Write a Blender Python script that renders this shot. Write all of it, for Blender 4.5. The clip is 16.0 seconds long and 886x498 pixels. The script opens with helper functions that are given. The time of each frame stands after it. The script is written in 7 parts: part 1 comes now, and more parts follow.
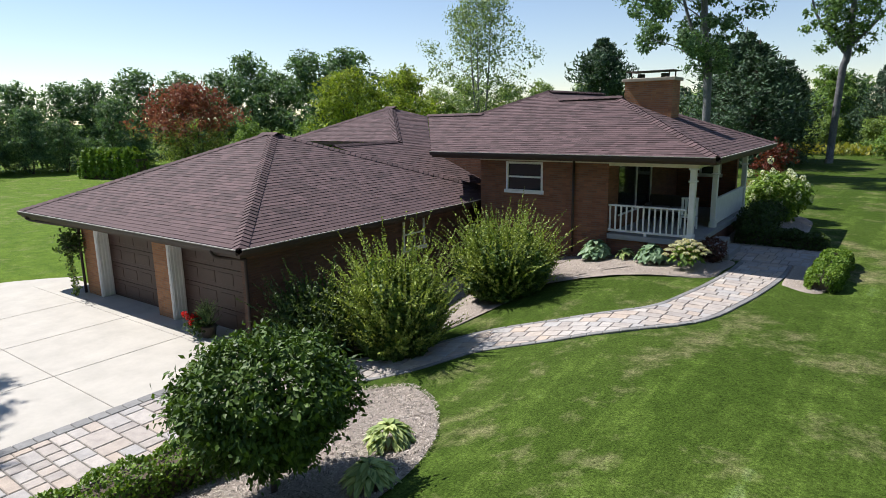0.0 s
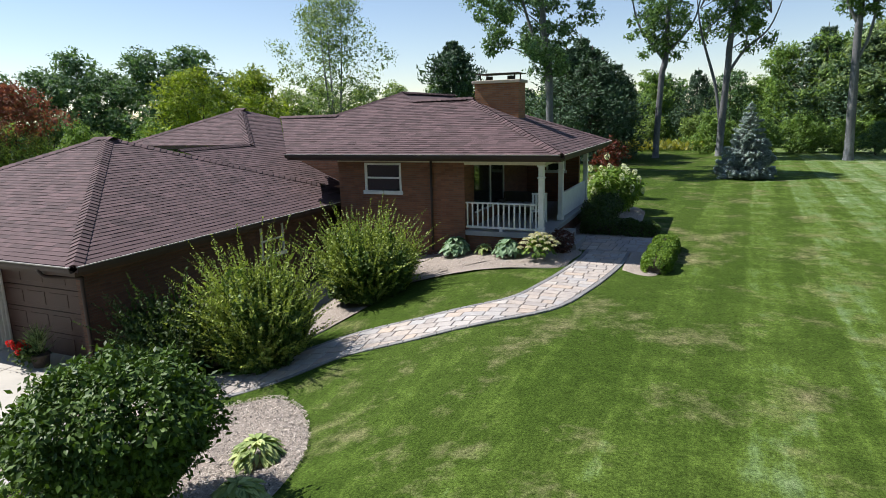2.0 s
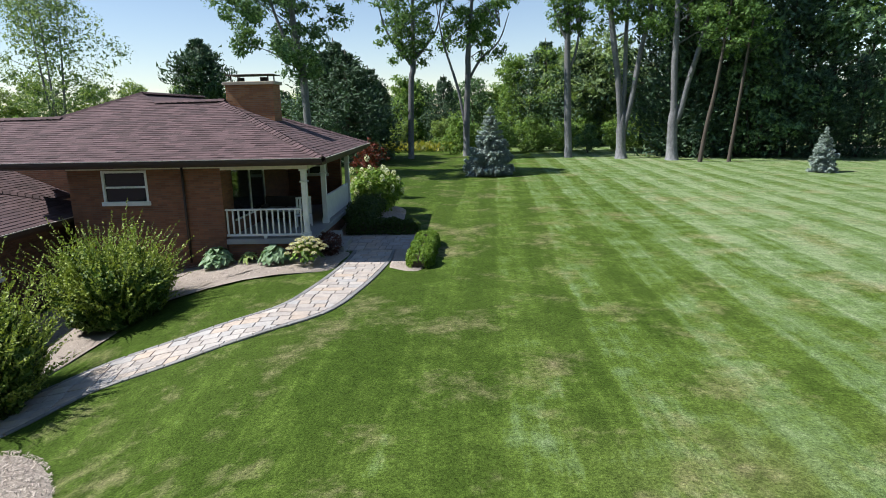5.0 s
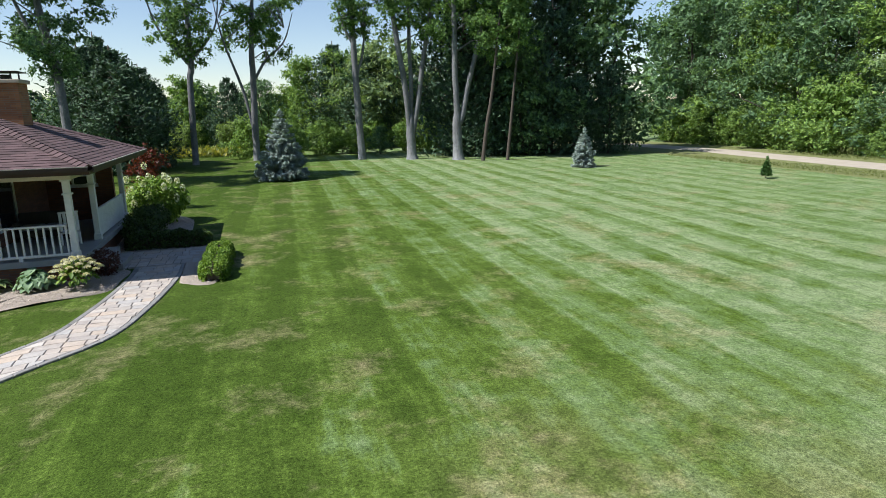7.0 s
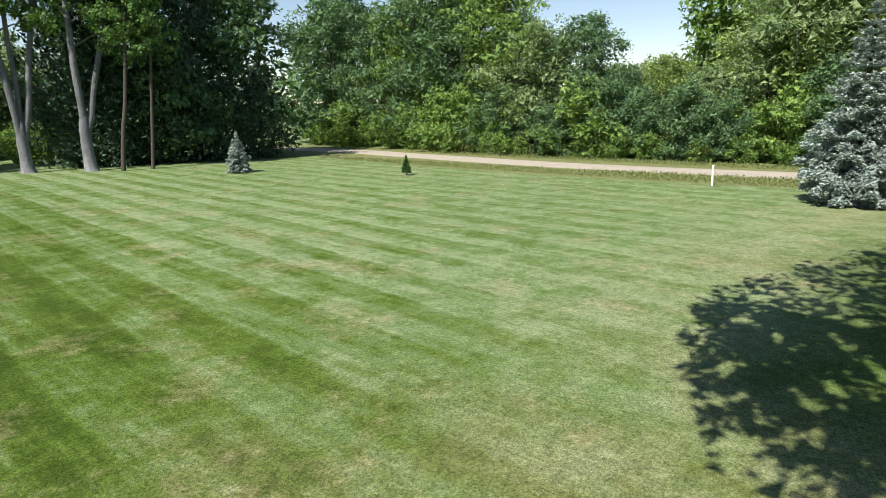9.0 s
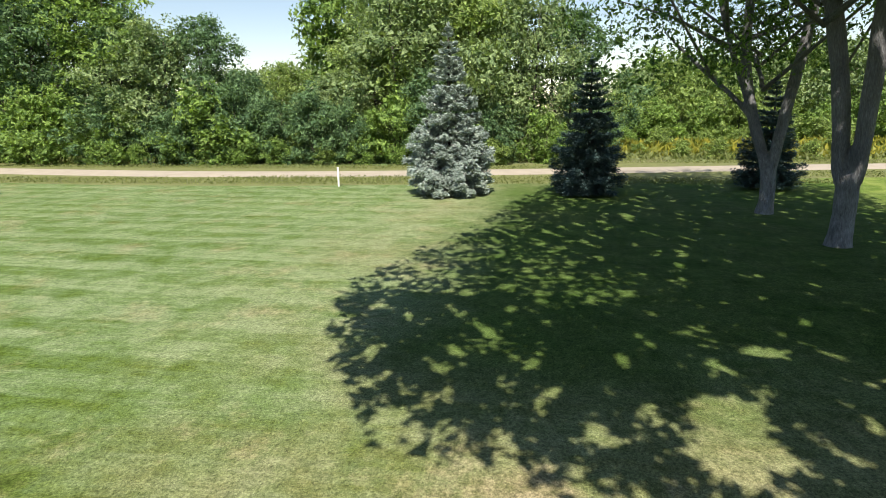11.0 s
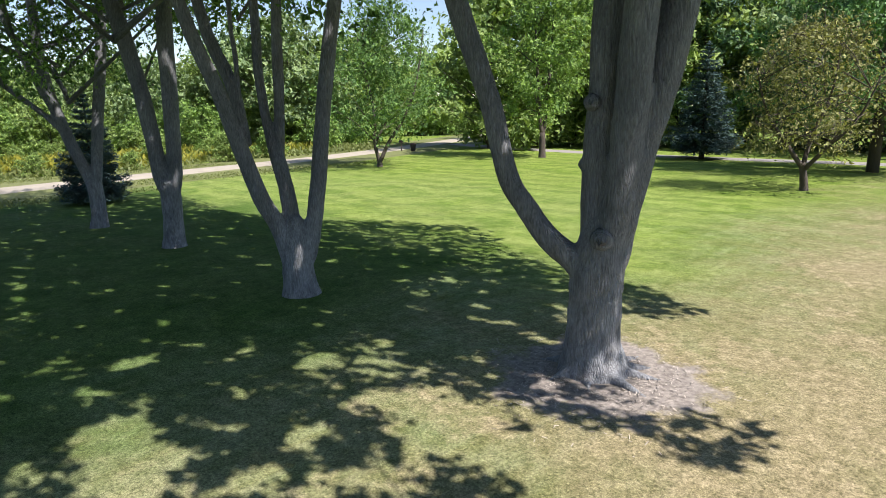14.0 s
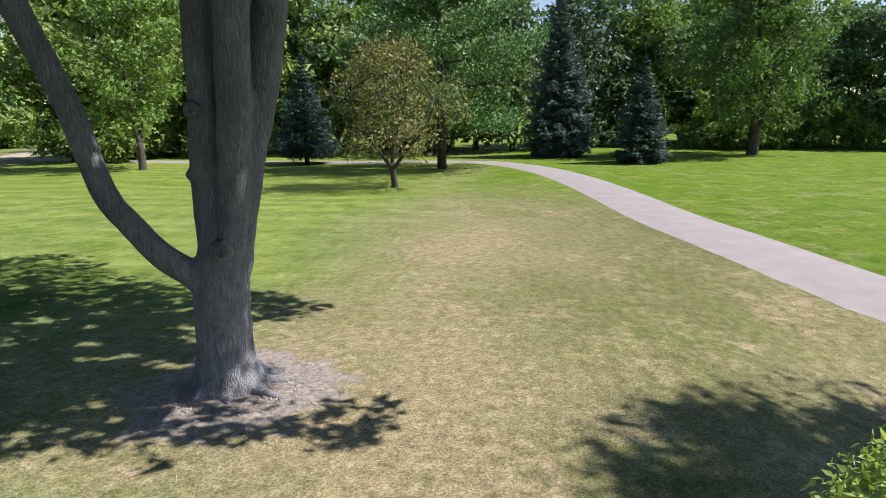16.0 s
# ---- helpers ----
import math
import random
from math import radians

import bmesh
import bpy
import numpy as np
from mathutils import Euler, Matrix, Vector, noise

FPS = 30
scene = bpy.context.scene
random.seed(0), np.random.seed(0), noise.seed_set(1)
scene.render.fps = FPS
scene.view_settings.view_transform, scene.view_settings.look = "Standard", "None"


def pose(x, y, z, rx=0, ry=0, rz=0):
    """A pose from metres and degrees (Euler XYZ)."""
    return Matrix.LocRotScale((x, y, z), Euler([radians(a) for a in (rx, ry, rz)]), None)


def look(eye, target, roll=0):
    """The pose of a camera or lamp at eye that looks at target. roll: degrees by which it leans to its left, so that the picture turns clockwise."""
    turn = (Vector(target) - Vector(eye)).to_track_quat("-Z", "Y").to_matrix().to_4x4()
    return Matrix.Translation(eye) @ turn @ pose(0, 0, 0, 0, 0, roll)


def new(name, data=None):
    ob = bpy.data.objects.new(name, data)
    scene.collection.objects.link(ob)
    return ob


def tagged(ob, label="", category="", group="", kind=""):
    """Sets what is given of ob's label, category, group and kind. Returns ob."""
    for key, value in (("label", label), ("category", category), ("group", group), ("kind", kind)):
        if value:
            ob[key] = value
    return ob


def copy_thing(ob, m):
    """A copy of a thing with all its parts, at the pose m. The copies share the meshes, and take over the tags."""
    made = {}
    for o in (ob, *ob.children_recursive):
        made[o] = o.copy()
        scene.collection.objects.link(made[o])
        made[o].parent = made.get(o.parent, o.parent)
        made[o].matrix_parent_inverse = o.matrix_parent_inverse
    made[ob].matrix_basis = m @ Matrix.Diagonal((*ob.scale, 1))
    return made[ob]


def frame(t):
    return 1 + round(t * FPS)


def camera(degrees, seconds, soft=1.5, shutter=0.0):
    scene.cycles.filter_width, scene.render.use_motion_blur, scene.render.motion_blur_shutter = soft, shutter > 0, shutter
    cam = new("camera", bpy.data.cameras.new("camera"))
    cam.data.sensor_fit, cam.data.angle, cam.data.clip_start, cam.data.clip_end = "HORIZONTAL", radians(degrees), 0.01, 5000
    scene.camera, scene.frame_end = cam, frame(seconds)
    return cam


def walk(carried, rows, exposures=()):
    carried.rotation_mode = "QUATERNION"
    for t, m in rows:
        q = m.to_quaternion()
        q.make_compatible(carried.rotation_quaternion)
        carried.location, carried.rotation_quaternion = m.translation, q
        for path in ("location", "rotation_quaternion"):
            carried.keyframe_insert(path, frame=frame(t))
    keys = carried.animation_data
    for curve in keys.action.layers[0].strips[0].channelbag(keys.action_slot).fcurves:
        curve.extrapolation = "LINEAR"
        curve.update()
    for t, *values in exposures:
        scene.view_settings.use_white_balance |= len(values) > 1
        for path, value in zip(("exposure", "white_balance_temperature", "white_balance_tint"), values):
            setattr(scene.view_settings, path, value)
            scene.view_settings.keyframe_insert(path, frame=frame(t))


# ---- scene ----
cam = camera(71.04, 16.0, soft=0.9)
PATH = [
    (0.0, pose(0, 0, 5.7, 77.99, 1.04, 36.30)),
    (0.5, pose(0, 0, 5.7, 77.94, 1.16, 33.12)),
    (1.0, pose(0, 0, 5.7, 77.91, 1.18, 30.05)),
    (1.5, pose(0, 0, 5.7, 77.88, 1.27, 26.73)),
    (2.0, pose(0, 0, 5.7, 77.83, 1.39, 23.31)),
    (2.5, pose(0, 0, 5.7, 77.80, 1.41, 20.03)),
    (3.0, pose(0, 0, 5.7, 77.77, 1.27, 16.74)),
    (3.5, pose(0, 0, 5.7, 77.72, 1.25, 12.99)),
    (4.0, pose(0, 0, 5.7, 77.68, 1.23, 9.26)),
    (6.5, pose(0, 0, 5.7, 77.51, 1.17, -11.35)),
    (7.0, pose(0, 0, 5.7, 77.45, 1.20, -16.99)),
    (7.5, pose(0, 0, 5.7, 77.39, 1.15, -24.94)),
    (8.0, pose(0, 0, 5.7, 77.32, 1.14, -32.72)),
    (10.5, pose(0, 0, 5.7, 77.18, 0.77, -71.86)),
    (11.0, pose(0, 0, 5.7, 77.21, 0.68, -80.80)),
    (11.5, pose(0, 0, 5.7, 77.22, 0.76, -90.61)),
    (12.0, pose(0, 0, 5.7, 77.24, 0.75, -101.53)),
    (12.5, pose(0, 0, 5.7, 77.28, 0.61, -111.67)),
    (13.0, pose(0, 0, 5.7, 77.35, 0.73, -120.64)),
    (13.5, pose(0, 0, 5.7, 77.47, 0.87, -129.03)),
    (14.0, pose(0, 0, 5.7, 77.52, 0.83, -137.77)),
    (14.5, pose(0, 0, 5.7, 77.54, 0.82, -146.57)),
    (15.0, pose(0, 0, 5.7, 77.60, 0.86, -155.56)),
    (15.5, pose(0, 0, 5.7, 77.65, 0.87, -164.42)),
    (16.0, pose(0, 0, 5.7, 77.67, 0.87, -172.46)),
]
EXPOSURE = [(0.0, 0.54, 6600, 12), (4.0, 0.61, 6550, 11), (7.0, 0.58, 6500, 10), (8.0, 0.56, 6600, 10), (10.5, 0.72, 7400, 10), (11.5, 0.68, 7300, 11), (12.0, 0.74, 7200, 11), (12.5, 0.97, 7100, 11),
            (13.0, 1.07, 6900, 12), (13.5, 1.02, 6800, 13), (14.0, 0.84, 6700, 14), (14.5, 0.68, 6700, 15), (15.5, 0.62, 6700, 16), (16.0, 0.62, 6700, 16)]
walk(cam, PATH, EXPOSURE)

# ---- light ----
SUN_AZ, SUN_EL = 95.0, 51.0          # degrees, turned left from +y; height above the horizon
sun_dir = Vector((-math.sin(radians(SUN_AZ)) * math.cos(radians(SUN_EL)),
                  math.cos(radians(SUN_AZ)) * math.cos(radians(SUN_EL)), math.sin(radians(SUN_EL))))
world = bpy.data.worlds.new("sky")
scene.world = world
world.use_nodes = True
wn = world.node_tree
sky = wn.nodes.new("ShaderNodeTexSky")
sky.sky_type, sky.sun_disc = "NISHITA", False
sky.sun_elevation, sky.sun_rotation = radians(SUN_EL), radians(-SUN_AZ)
sky.air_density, sky.dust_density, sky.ozone_density = 1.0, 0.0, 1.0
cool = wn.nodes.new("ShaderNodeMix")
cool.data_type, cool.blend_type = "RGBA", "MULTIPLY"
cool.inputs[0].default_value, cool.inputs[7].default_value = 1.0, (1.0, 1.0, 1.05, 1)
wn.links.new(sky.outputs[0], cool.inputs[6])
wn.links.new(cool.outputs[2], wn.nodes["Background"].inputs[0])
wn.nodes["Background"].inputs[1].default_value = 0.088
sun = new("sun", bpy.data.lights.new("sun", "SUN"))
sun.data.energy, sun.data.angle, sun.data.color = 5.0, radians(0.5), (0.98, 0.965, 0.93)
sun.matrix_world = look(sun_dir * 200, (0, 0, 0))


# ---- materials ----
def material(name):
    m = bpy.data.materials.new(name)
    m.use_nodes = True
    return m, m.node_tree, m.node_tree.nodes["Principled BSDF"]


def node(nt, kind, **inputs):
    n = nt.nodes.new(kind)
    for key, value in inputs.items():
        n.inputs[key].default_value = value
    return n


def ramp(nt, fac, stops):
    r = nt.nodes.new("ShaderNodeValToRGB")
    el = r.color_ramp.elements
    while len(el) < len(stops):
        el.new(0.5)
    for e, (p, c) in zip(el, stops):
        e.position, e.color = p, (*c, 1)
    nt.links.new(fac, r.inputs[0])
    return r.outputs[0]


def mix(nt, fac, a, b, blend="MIX"):
    m = nt.nodes.new("ShaderNodeMix")
    m.data_type, m.blend_type = "RGBA", blend
    for sock, value in ((m.inputs[0], fac), (m.inputs[6], a), (m.inputs[7], b)):
        if isinstance(value, (int, float)):
            sock.default_value = value
        elif isinstance(value, tuple):
            sock.default_value = (*value, 1)
        else:
            nt.links.new(value, sock)
    return m.outputs[2]


def math_node(nt, op, a, b=0.0):
    m = nt.nodes.new("ShaderNodeMath")
    m.operation = op
    for sock, value in zip(m.inputs, (a, b)):
        if isinstance(value, (int, float)):
            sock.default_value = value
        else:
            nt.links.new(value, sock)
    return m.outputs[0]


def coords(nt, generated=False, scale=(1, 1, 1)):
    mp = nt.nodes.new("ShaderNodeMapping")
    mp.inputs["Scale"].default_value = scale
    if generated:
        nt.links.new(nt.nodes.new("ShaderNodeTexCoord").outputs["Object"], mp.inputs[0])
    else:
        nt.links.new(nt.nodes.new("ShaderNodeNewGeometry").outputs["Position"], mp.inputs[0])
    return mp.outputs[0]


def noise_tex(nt, vec, scale, detail=4.0, rough=0.6):
    n = node(nt, "ShaderNodeTexNoise", Scale=scale, Detail=detail, Roughness=rough)
    nt.links.new(vec, n.inputs["Vector"])
    return n.outputs["Fac"]


def bump(nt, bsdf, height, strength, distance=0.02):
    b = node(nt, "ShaderNodeBump", Strength=strength, Distance=distance)
    nt.links.new(height, b.inputs["Height"])
    nt.links.new(b.outputs[0], bsdf.inputs["Normal"])


def plain(name, colour, rough=0.6, vary=0.15, scale=6.0, metal=0.0, bumpy=0.15, stretch=(1, 1, 1), island=0.0, thing=0.0):
    """A painted or natural surface: two scales of tone, fine relief, and if asked a shift from piece to piece."""
    m, nt, b = material(name)
    v = coords(nt, scale=stretch)
    n1, n2 = noise_tex(nt, v, scale), noise_tex(nt, v, scale * 9, 3)
    dark = tuple(c * (1 - vary) for c in colour)
    light = tuple(min(1, c * (1 + vary)) for c in colour)
    col = ramp(nt, n1, [(0.3, dark), (0.7, light)])
    col = mix(nt, 0.5 * min(1, vary * 3), col, ramp(nt, n2, [(0.3, dark), (0.7, light)]))
    if island or thing:
        src = (nt.nodes.new("ShaderNodeNewGeometry").outputs["Random Per Island"] if island
               else nt.nodes.new("ShaderNodeObjectInfo").outputs["Random"])
        k = island or thing
        col = mix(nt, 1.0, col, ramp(nt, src, [(0, (1 - k,) * 3), (1, (1 + 0.0 * k,) * 3)]), "MULTIPLY")
    nt.links.new(col, b.inputs["Base Color"])
    b.inputs["Roughness"].default_value, b.inputs["Metallic"].default_value = rough, metal
    if bumpy:
        bump(nt, b, n2, bumpy)
    return m


def leafy(name, dark, light, rough=0.55, gloss=0.3, trans=0.4, fine=0.0):
    """Foliage: a tone for each spray, a slow drift over the crown, light let through; fine paints dark, shaded gaps
    between leaves that small into a spray's colour.
    """
    m, nt, b = material(name)
    g = nt.nodes.new("ShaderNodeNewGeometry")
    n = noise_tex(nt, coords(nt), 0.7, 2)
    f = math_node(nt, "ADD", math_node(nt, "MULTIPLY", g.outputs["Random Per Island"], 0.7), math_node(nt, "MULTIPLY", n, 0.4))
    col = ramp(nt, f, [(0.1, dark), (0.85, light)])
    tr = nt.nodes.new("ShaderNodeBsdfTranslucent")
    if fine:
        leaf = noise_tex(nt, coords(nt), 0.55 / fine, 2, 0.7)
        # the shade between leaves is painted into the spray's colour
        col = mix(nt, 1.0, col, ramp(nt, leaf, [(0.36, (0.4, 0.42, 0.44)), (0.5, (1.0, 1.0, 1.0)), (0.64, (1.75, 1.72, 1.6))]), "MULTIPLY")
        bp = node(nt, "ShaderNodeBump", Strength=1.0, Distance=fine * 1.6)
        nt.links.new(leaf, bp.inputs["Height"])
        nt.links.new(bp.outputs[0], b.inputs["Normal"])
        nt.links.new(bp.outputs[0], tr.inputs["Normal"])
    nt.links.new(col, b.inputs["Base Color"])
    b.inputs["Roughness"].default_value = rough
    b.inputs["Specular IOR Level"].default_value = gloss
    nt.links.new(mix(nt, 1.0, col, (1.0, 1.0, 0.45), "MULTIPLY"), tr.inputs[0])
    ms = nt.nodes.new("ShaderNodeMixShader")
    ms.inputs[0].default_value = trans
    nt.links.new(b.outputs[0], ms.inputs[1])
    nt.links.new(tr.outputs[0], ms.inputs[2])
    nt.links.new(ms.outputs[0], nt.nodes["Material Output"].inputs[0])
    return m


def lawn_material():
    m, nt, b = material("mown_grass")
    pos = coords(nt)
    sep = nt.nodes.new("ShaderNodeSeparateXYZ")
    nt.links.new(pos, sep.inputs[0])
    # mower passes run nearly along y, up and back, with crisp edges
    wander = noise_tex(nt, coords(nt, scale=(0.3, 0.07, 1)), 1.0, 3)
    sx = math_node(nt, "ADD", math_node(nt, "SUBTRACT", sep.outputs[0], math_node(nt, "MULTIPLY", sep.outputs[1], 0.052)), math_node(nt, "MULTIPLY", math_node(nt, "SUBTRACT", wander, 0.5), 0.9))
    wave = math_node(nt, "COSINE", math_node(nt, "MULTIPLY", math_node(nt, "SUBTRACT", sx, 0.52), 2 * math.pi / 1.87))
    stripe = math_node(nt, "MAXIMUM", math_node(nt, "MINIMUM", math_node(nt, "MULTIPLY", wave, 2.6), 1.0), -1.0)

    def zone(sock, a, b, lo=0.0, hi=1.0):
        m = nt.nodes.new("ShaderNodeMapRange")
        for k, q in enumerate((a, b, lo, hi)):
            m.inputs[k + 1].default_value = q
        nt.links.new(sock, m.inputs[0])
        return m.outputs[0]
    # the edges of the zones wander
    drift = math_node(nt, "MULTIPLY", math_node(nt, "SUBTRACT", noise_tex(nt, pos, 0.16, 4), 0.5), 9.0)
    X, Y = math_node(nt, "ADD", sep.outputs[0], drift), math_node(nt, "SUBTRACT", sep.outputs[1], drift)
    # passes along x on the far south lawn
    cross = math_node(nt, "SINE", math_node(nt, "MULTIPLY", math_node(nt, "ADD", Y, wander), 2 * math.pi / 2.6))
    near = math_node(nt, "MULTIPLY", zone(Y, -14, -2), zone(X, -9, 2))
    # pale wheel lines at the edge of each pass
    ridge = math_node(nt, "POWER", math_node(nt, "MAXIMUM", math_node(nt, "SINE", math_node(nt, "MULTIPLY", math_node(nt, "ADD", sx, 0.1), 2 * math.pi / 0.935)), 0.0), 6.0)
    stripe = math_node(nt, "ADD", stripe, math_node(nt, "MULTIPLY", ridge, 0.7))
    stripe = math_node(nt, "ADD", math_node(nt, "MULTIPLY", math_node(nt, "MULTIPLY", stripe, near), math_node(nt, "MULTIPLY", zone(Y, 3, 14, 0.3, 1.0), zone(X, 16, 28, 1.0, 0.5))), math_node(nt, "MULTIPLY", cross, zone(Y, -24, -32, 0, 0.7)))
    streak = noise_tex(nt, coords(nt, scale=(4.5, 0.42, 1)), 1.0, 6, 0.72)
    patch = noise_tex(nt, pos, 0.22, 4)
    dry = noise_tex(nt, pos, 0.09, 4)
    fine = noise_tex(nt, pos, 26.0, 4, 0.75)
    mid = noise_tex(nt, pos, 4.0, 4, 0.7)
    blot = noise_tex(nt, pos, 1.1, 5, 0.7)
    # tone: passes, streaks and blotches together
    tone = math_node(nt, "ADD", math_node(nt, "MULTIPLY", math_node(nt, "MULTIPLY", stripe, zone(noise_tex(nt, pos, 0.35, 4), 0.35, 0.62, 0.45, 1.1)), 0.125), math_node(nt, "MULTIPLY", streak, 0.75))
    tone = math_node(nt, "ADD", tone, math_node(nt, "SUBTRACT", math_node(nt, "MULTIPLY", blot, 1.05), 0.15))
    # darker west, brighter east: back and front light put into the grass colour
    tone = math_node(nt, "ADD", tone, math_node(nt, "ADD", zone(X, -2, 12, -0.5, 0.06), zone(Y, 14, 2, 0.0, 0.12)))
    green = ramp(nt, tone, [(0.30, (0.040, 0.068, 0.010)), (0.55, (0.086, 0.134, 0.025)), (0.76, (0.148, 0.220, 0.095)), (1.0, (0.26, 0.325, 0.195))])
    green = mix(nt, 0.25, green, ramp(nt, patch, [(0.3, (0.038, 0.088, 0.012)), (0.7, (0.105, 0.165, 0.038))]))
    # fresh green in the far south and west
    fresh = math_node(nt, "MAXIMUM", zone(Y, -27, -36), zone(X, -13, -20))
    green = mix(nt, math_node(nt, "MULTIPLY", fresh, 0.7), green, ramp(nt, blot, [(0.3, (0.075, 0.145, 0.012)), (0.7, (0.15, 0.235, 0.03))]))
    fresh = math_node(nt, "MULTIPLY", zone(X, 3, 9), zone(Y, -11, -17))
    green = mix(nt, math_node(nt, "MULTIPLY", fresh, 0.8), green, ramp(nt, math_node(nt, "ADD", blot, math_node(nt, "MULTIPLY", cross, 0.1)), [(0.3, (0.095, 0.165, 0.018)), (0.7, (0.23, 0.30, 0.065))]))
    # lusher again beyond the drive
    side = math_node(nt, "ADD", sep.outputs[0], math_node(nt, "MULTIPLY", sep.outputs[1], 0.32))
    beyond = math_node(nt, "MULTIPLY", zone(side, -13.9, -15.0), zone(Y, -6, -12))
    green = mix(nt, math_node(nt, "MULTIPLY", beyond, 0.75), green, ramp(nt, blot, [(0.3, (0.075, 0.145, 0.014)), (0.7, (0.17, 0.25, 0.04))]))
    # sun-dried ground south of the big maple
    zoned = math_node(nt, "MULTIPLY", math_node(nt, "MULTIPLY", zone(X, 8.0, 2.5), zone(Y, -3.5, -7.5)), math_node(nt, "MULTIPLY", zone(Y, -40, -27), zone(side, -15.0, -13.9)))
    d = math_node(nt, "MULTIPLY", ramp(nt, dry, [(0.3, (0.25, 0.25, 0.25)), (0.62, (0.75, 0.75, 0.75))]), zoned)
    half = math_node(nt, "MULTIPLY", zone(Y, 9, 1), zone(X, 1, 6))
    d = math_node(nt, "ADD", d, math_node(nt, "MULTIPLY", half, ramp(nt, noise_tex(nt, pos, 0.33, 4), [(0.34, (0.05, 0.05, 0.05)), (0.66, (0.6, 0.6, 0.6))])))
    d = math_node(nt, "ADD", d, ramp(nt, noise_tex(nt, pos, 0.5, 5, 0.7), [(0.53, (0, 0, 0)), (0.78, (0.6, 0.6, 0.6))]))
    d = math_node(nt, "MINIMUM", math_node(nt, "MULTIPLY", d, math_node(nt, "SUBTRACT", 1.0, math_node(nt, "MULTIPLY", fresh, 0.8))), 0.85)
    # greener grass under the shade trees, with their shade darkened into its colour
    shade_green = math_node(nt, "MULTIPLY", math_node(nt, "MULTIPLY", zone(X, 8.0, 12.0), zone(X, 46, 36)), math_node(nt, "MULTIPLY", zone(Y, 4.5, 1.5), zone(Y, -18, -14)))
    d = math_node(nt, "MULTIPLY", d, math_node(nt, "SUBTRACT", 1.0, math_node(nt, "MULTIPLY", shade_green, 0.8)))
    green = mix(nt, math_node(nt, "MULTIPLY", shade_green, 0.8), green, ramp(nt, blot, [(0.3, (0.021, 0.068, 0.005)), (0.7, (0.06, 0.128, 0.013))]))
    col = mix(nt, d, green, ramp(nt, mid, [(0.3, (0.25, 0.207, 0.128)), (0.7, (0.37, 0.305, 0.212))]))
    col = mix(nt, 0.85, col, ramp(nt, fine, [(0.30, (0.18, 0.2, 0.16)), (0.70, (1.85, 1.8, 1.75))]), "MULTIPLY")
    col = mix(nt, 0.5, col, ramp(nt, mid, [(0.3, (0.6, 0.63, 0.58)), (0.7, (1.34, 1.32, 1.32))]), "MULTIPLY")
    blade = noise_tex(nt, pos, 75.0, 2, 0.6)
    col = mix(nt, 0.6, col, ramp(nt, blade, [(0.32, (0.3, 0.32, 0.28)), (0.68, (1.7, 1.66, 1.6))]), "MULTIPLY")
    # bare earth worn round the foot of the big maple
    gap = nt.nodes.new("ShaderNodeVectorMath")
    gap.operation = "DISTANCE"
    nt.links.new(pos, gap.inputs[0])
    gap.inputs[1].default_value = (4.75, -9.1, 1.25)
    rim = math_node(nt, "SUBTRACT", gap.outputs["Value"], math_node(nt, "MULTIPLY", noise_tex(nt, pos, 1.3, 5, 0.7), 2.6))
    col = mix(nt, zone(rim, 0.6, 0.2), col, ramp(nt, noise_tex(nt, pos, 9.0, 5, 0.7), [(0.3, (0.15, 0.13, 0.115)), (0.7, (0.42, 0.37, 0.33))]))
    nt.links.new(col, b.inputs["Base Color"])
    b.inputs["Roughness"].default_value = 0.85
    b.inputs["Specular IOR Level"].default_value = 0.05
    bump(nt, b, fine, 0.55, 0.05)
    return m


def brick_material(name, c1, c2, mortar):
    m, nt, b = material(name)
    tc = nt.nodes.new("ShaderNodeNewGeometry")
    sep = nt.nodes.new("ShaderNodeSeparateXYZ")
    nt.links.new(tc.outputs["Position"], sep.inputs[0])
    com = nt.nodes.new("ShaderNodeCombineXYZ")
    nt.links.new(math_node(nt, "ADD", sep.outputs[0], sep.outputs[1]), com.inputs[0])
    nt.links.new(sep.outputs[2], com.inputs[1])
    br = node(nt, "ShaderNodeTexBrick", Scale=1.0)
    br.inputs["Color1"].default_value, br.inputs["Color2"].default_value = (*c1, 1), (*c2, 1)
    br.inputs["Mortar"].default_value = (*mortar, 1)
    br.inputs["Brick Width"].default_value, br.inputs["Row Height"].default_value = 0.305, 0.067
    br.inputs["Mortar Size"].default_value = 0.008
    nt.links.new(com.outputs[0], br.inputs["Vector"])
    v = coords(nt)
    n = noise_tex(nt, v, 3.0)
    col = mix(nt, 0.6, br.outputs["Color"], ramp(nt, n, [(0.3, (0.75, 0.72, 0.7)), (0.7, (1.15, 1.12, 1.1))]), "MULTIPLY")
    nt.links.new(col, b.inputs["Base Color"])
    b.inputs["Roughness"].default_value = 0.85
    bump(nt, b, math_node(nt, "SUBTRACT", math_node(nt, "MULTIPLY", noise_tex(nt, v, 60.0), 0.3), br.outputs["Fac"]), 0.6, 0.008)
    return m


LAWN = lawn_material()
SHINGLE = plain("asphalt_shingle", (0.122, 0.073, 0.076), 0.9, 0.2, 1.2, island=0.5, bumpy=0.3)
UNDERLAY = plain("roof_underlay", (0.06, 0.037, 0.037), 0.95, 0.15)
BRICK = brick_material("brown_brick", (0.27, 0.115, 0.062), (0.18, 0.072, 0.042), (0.16, 0.11, 0.082))
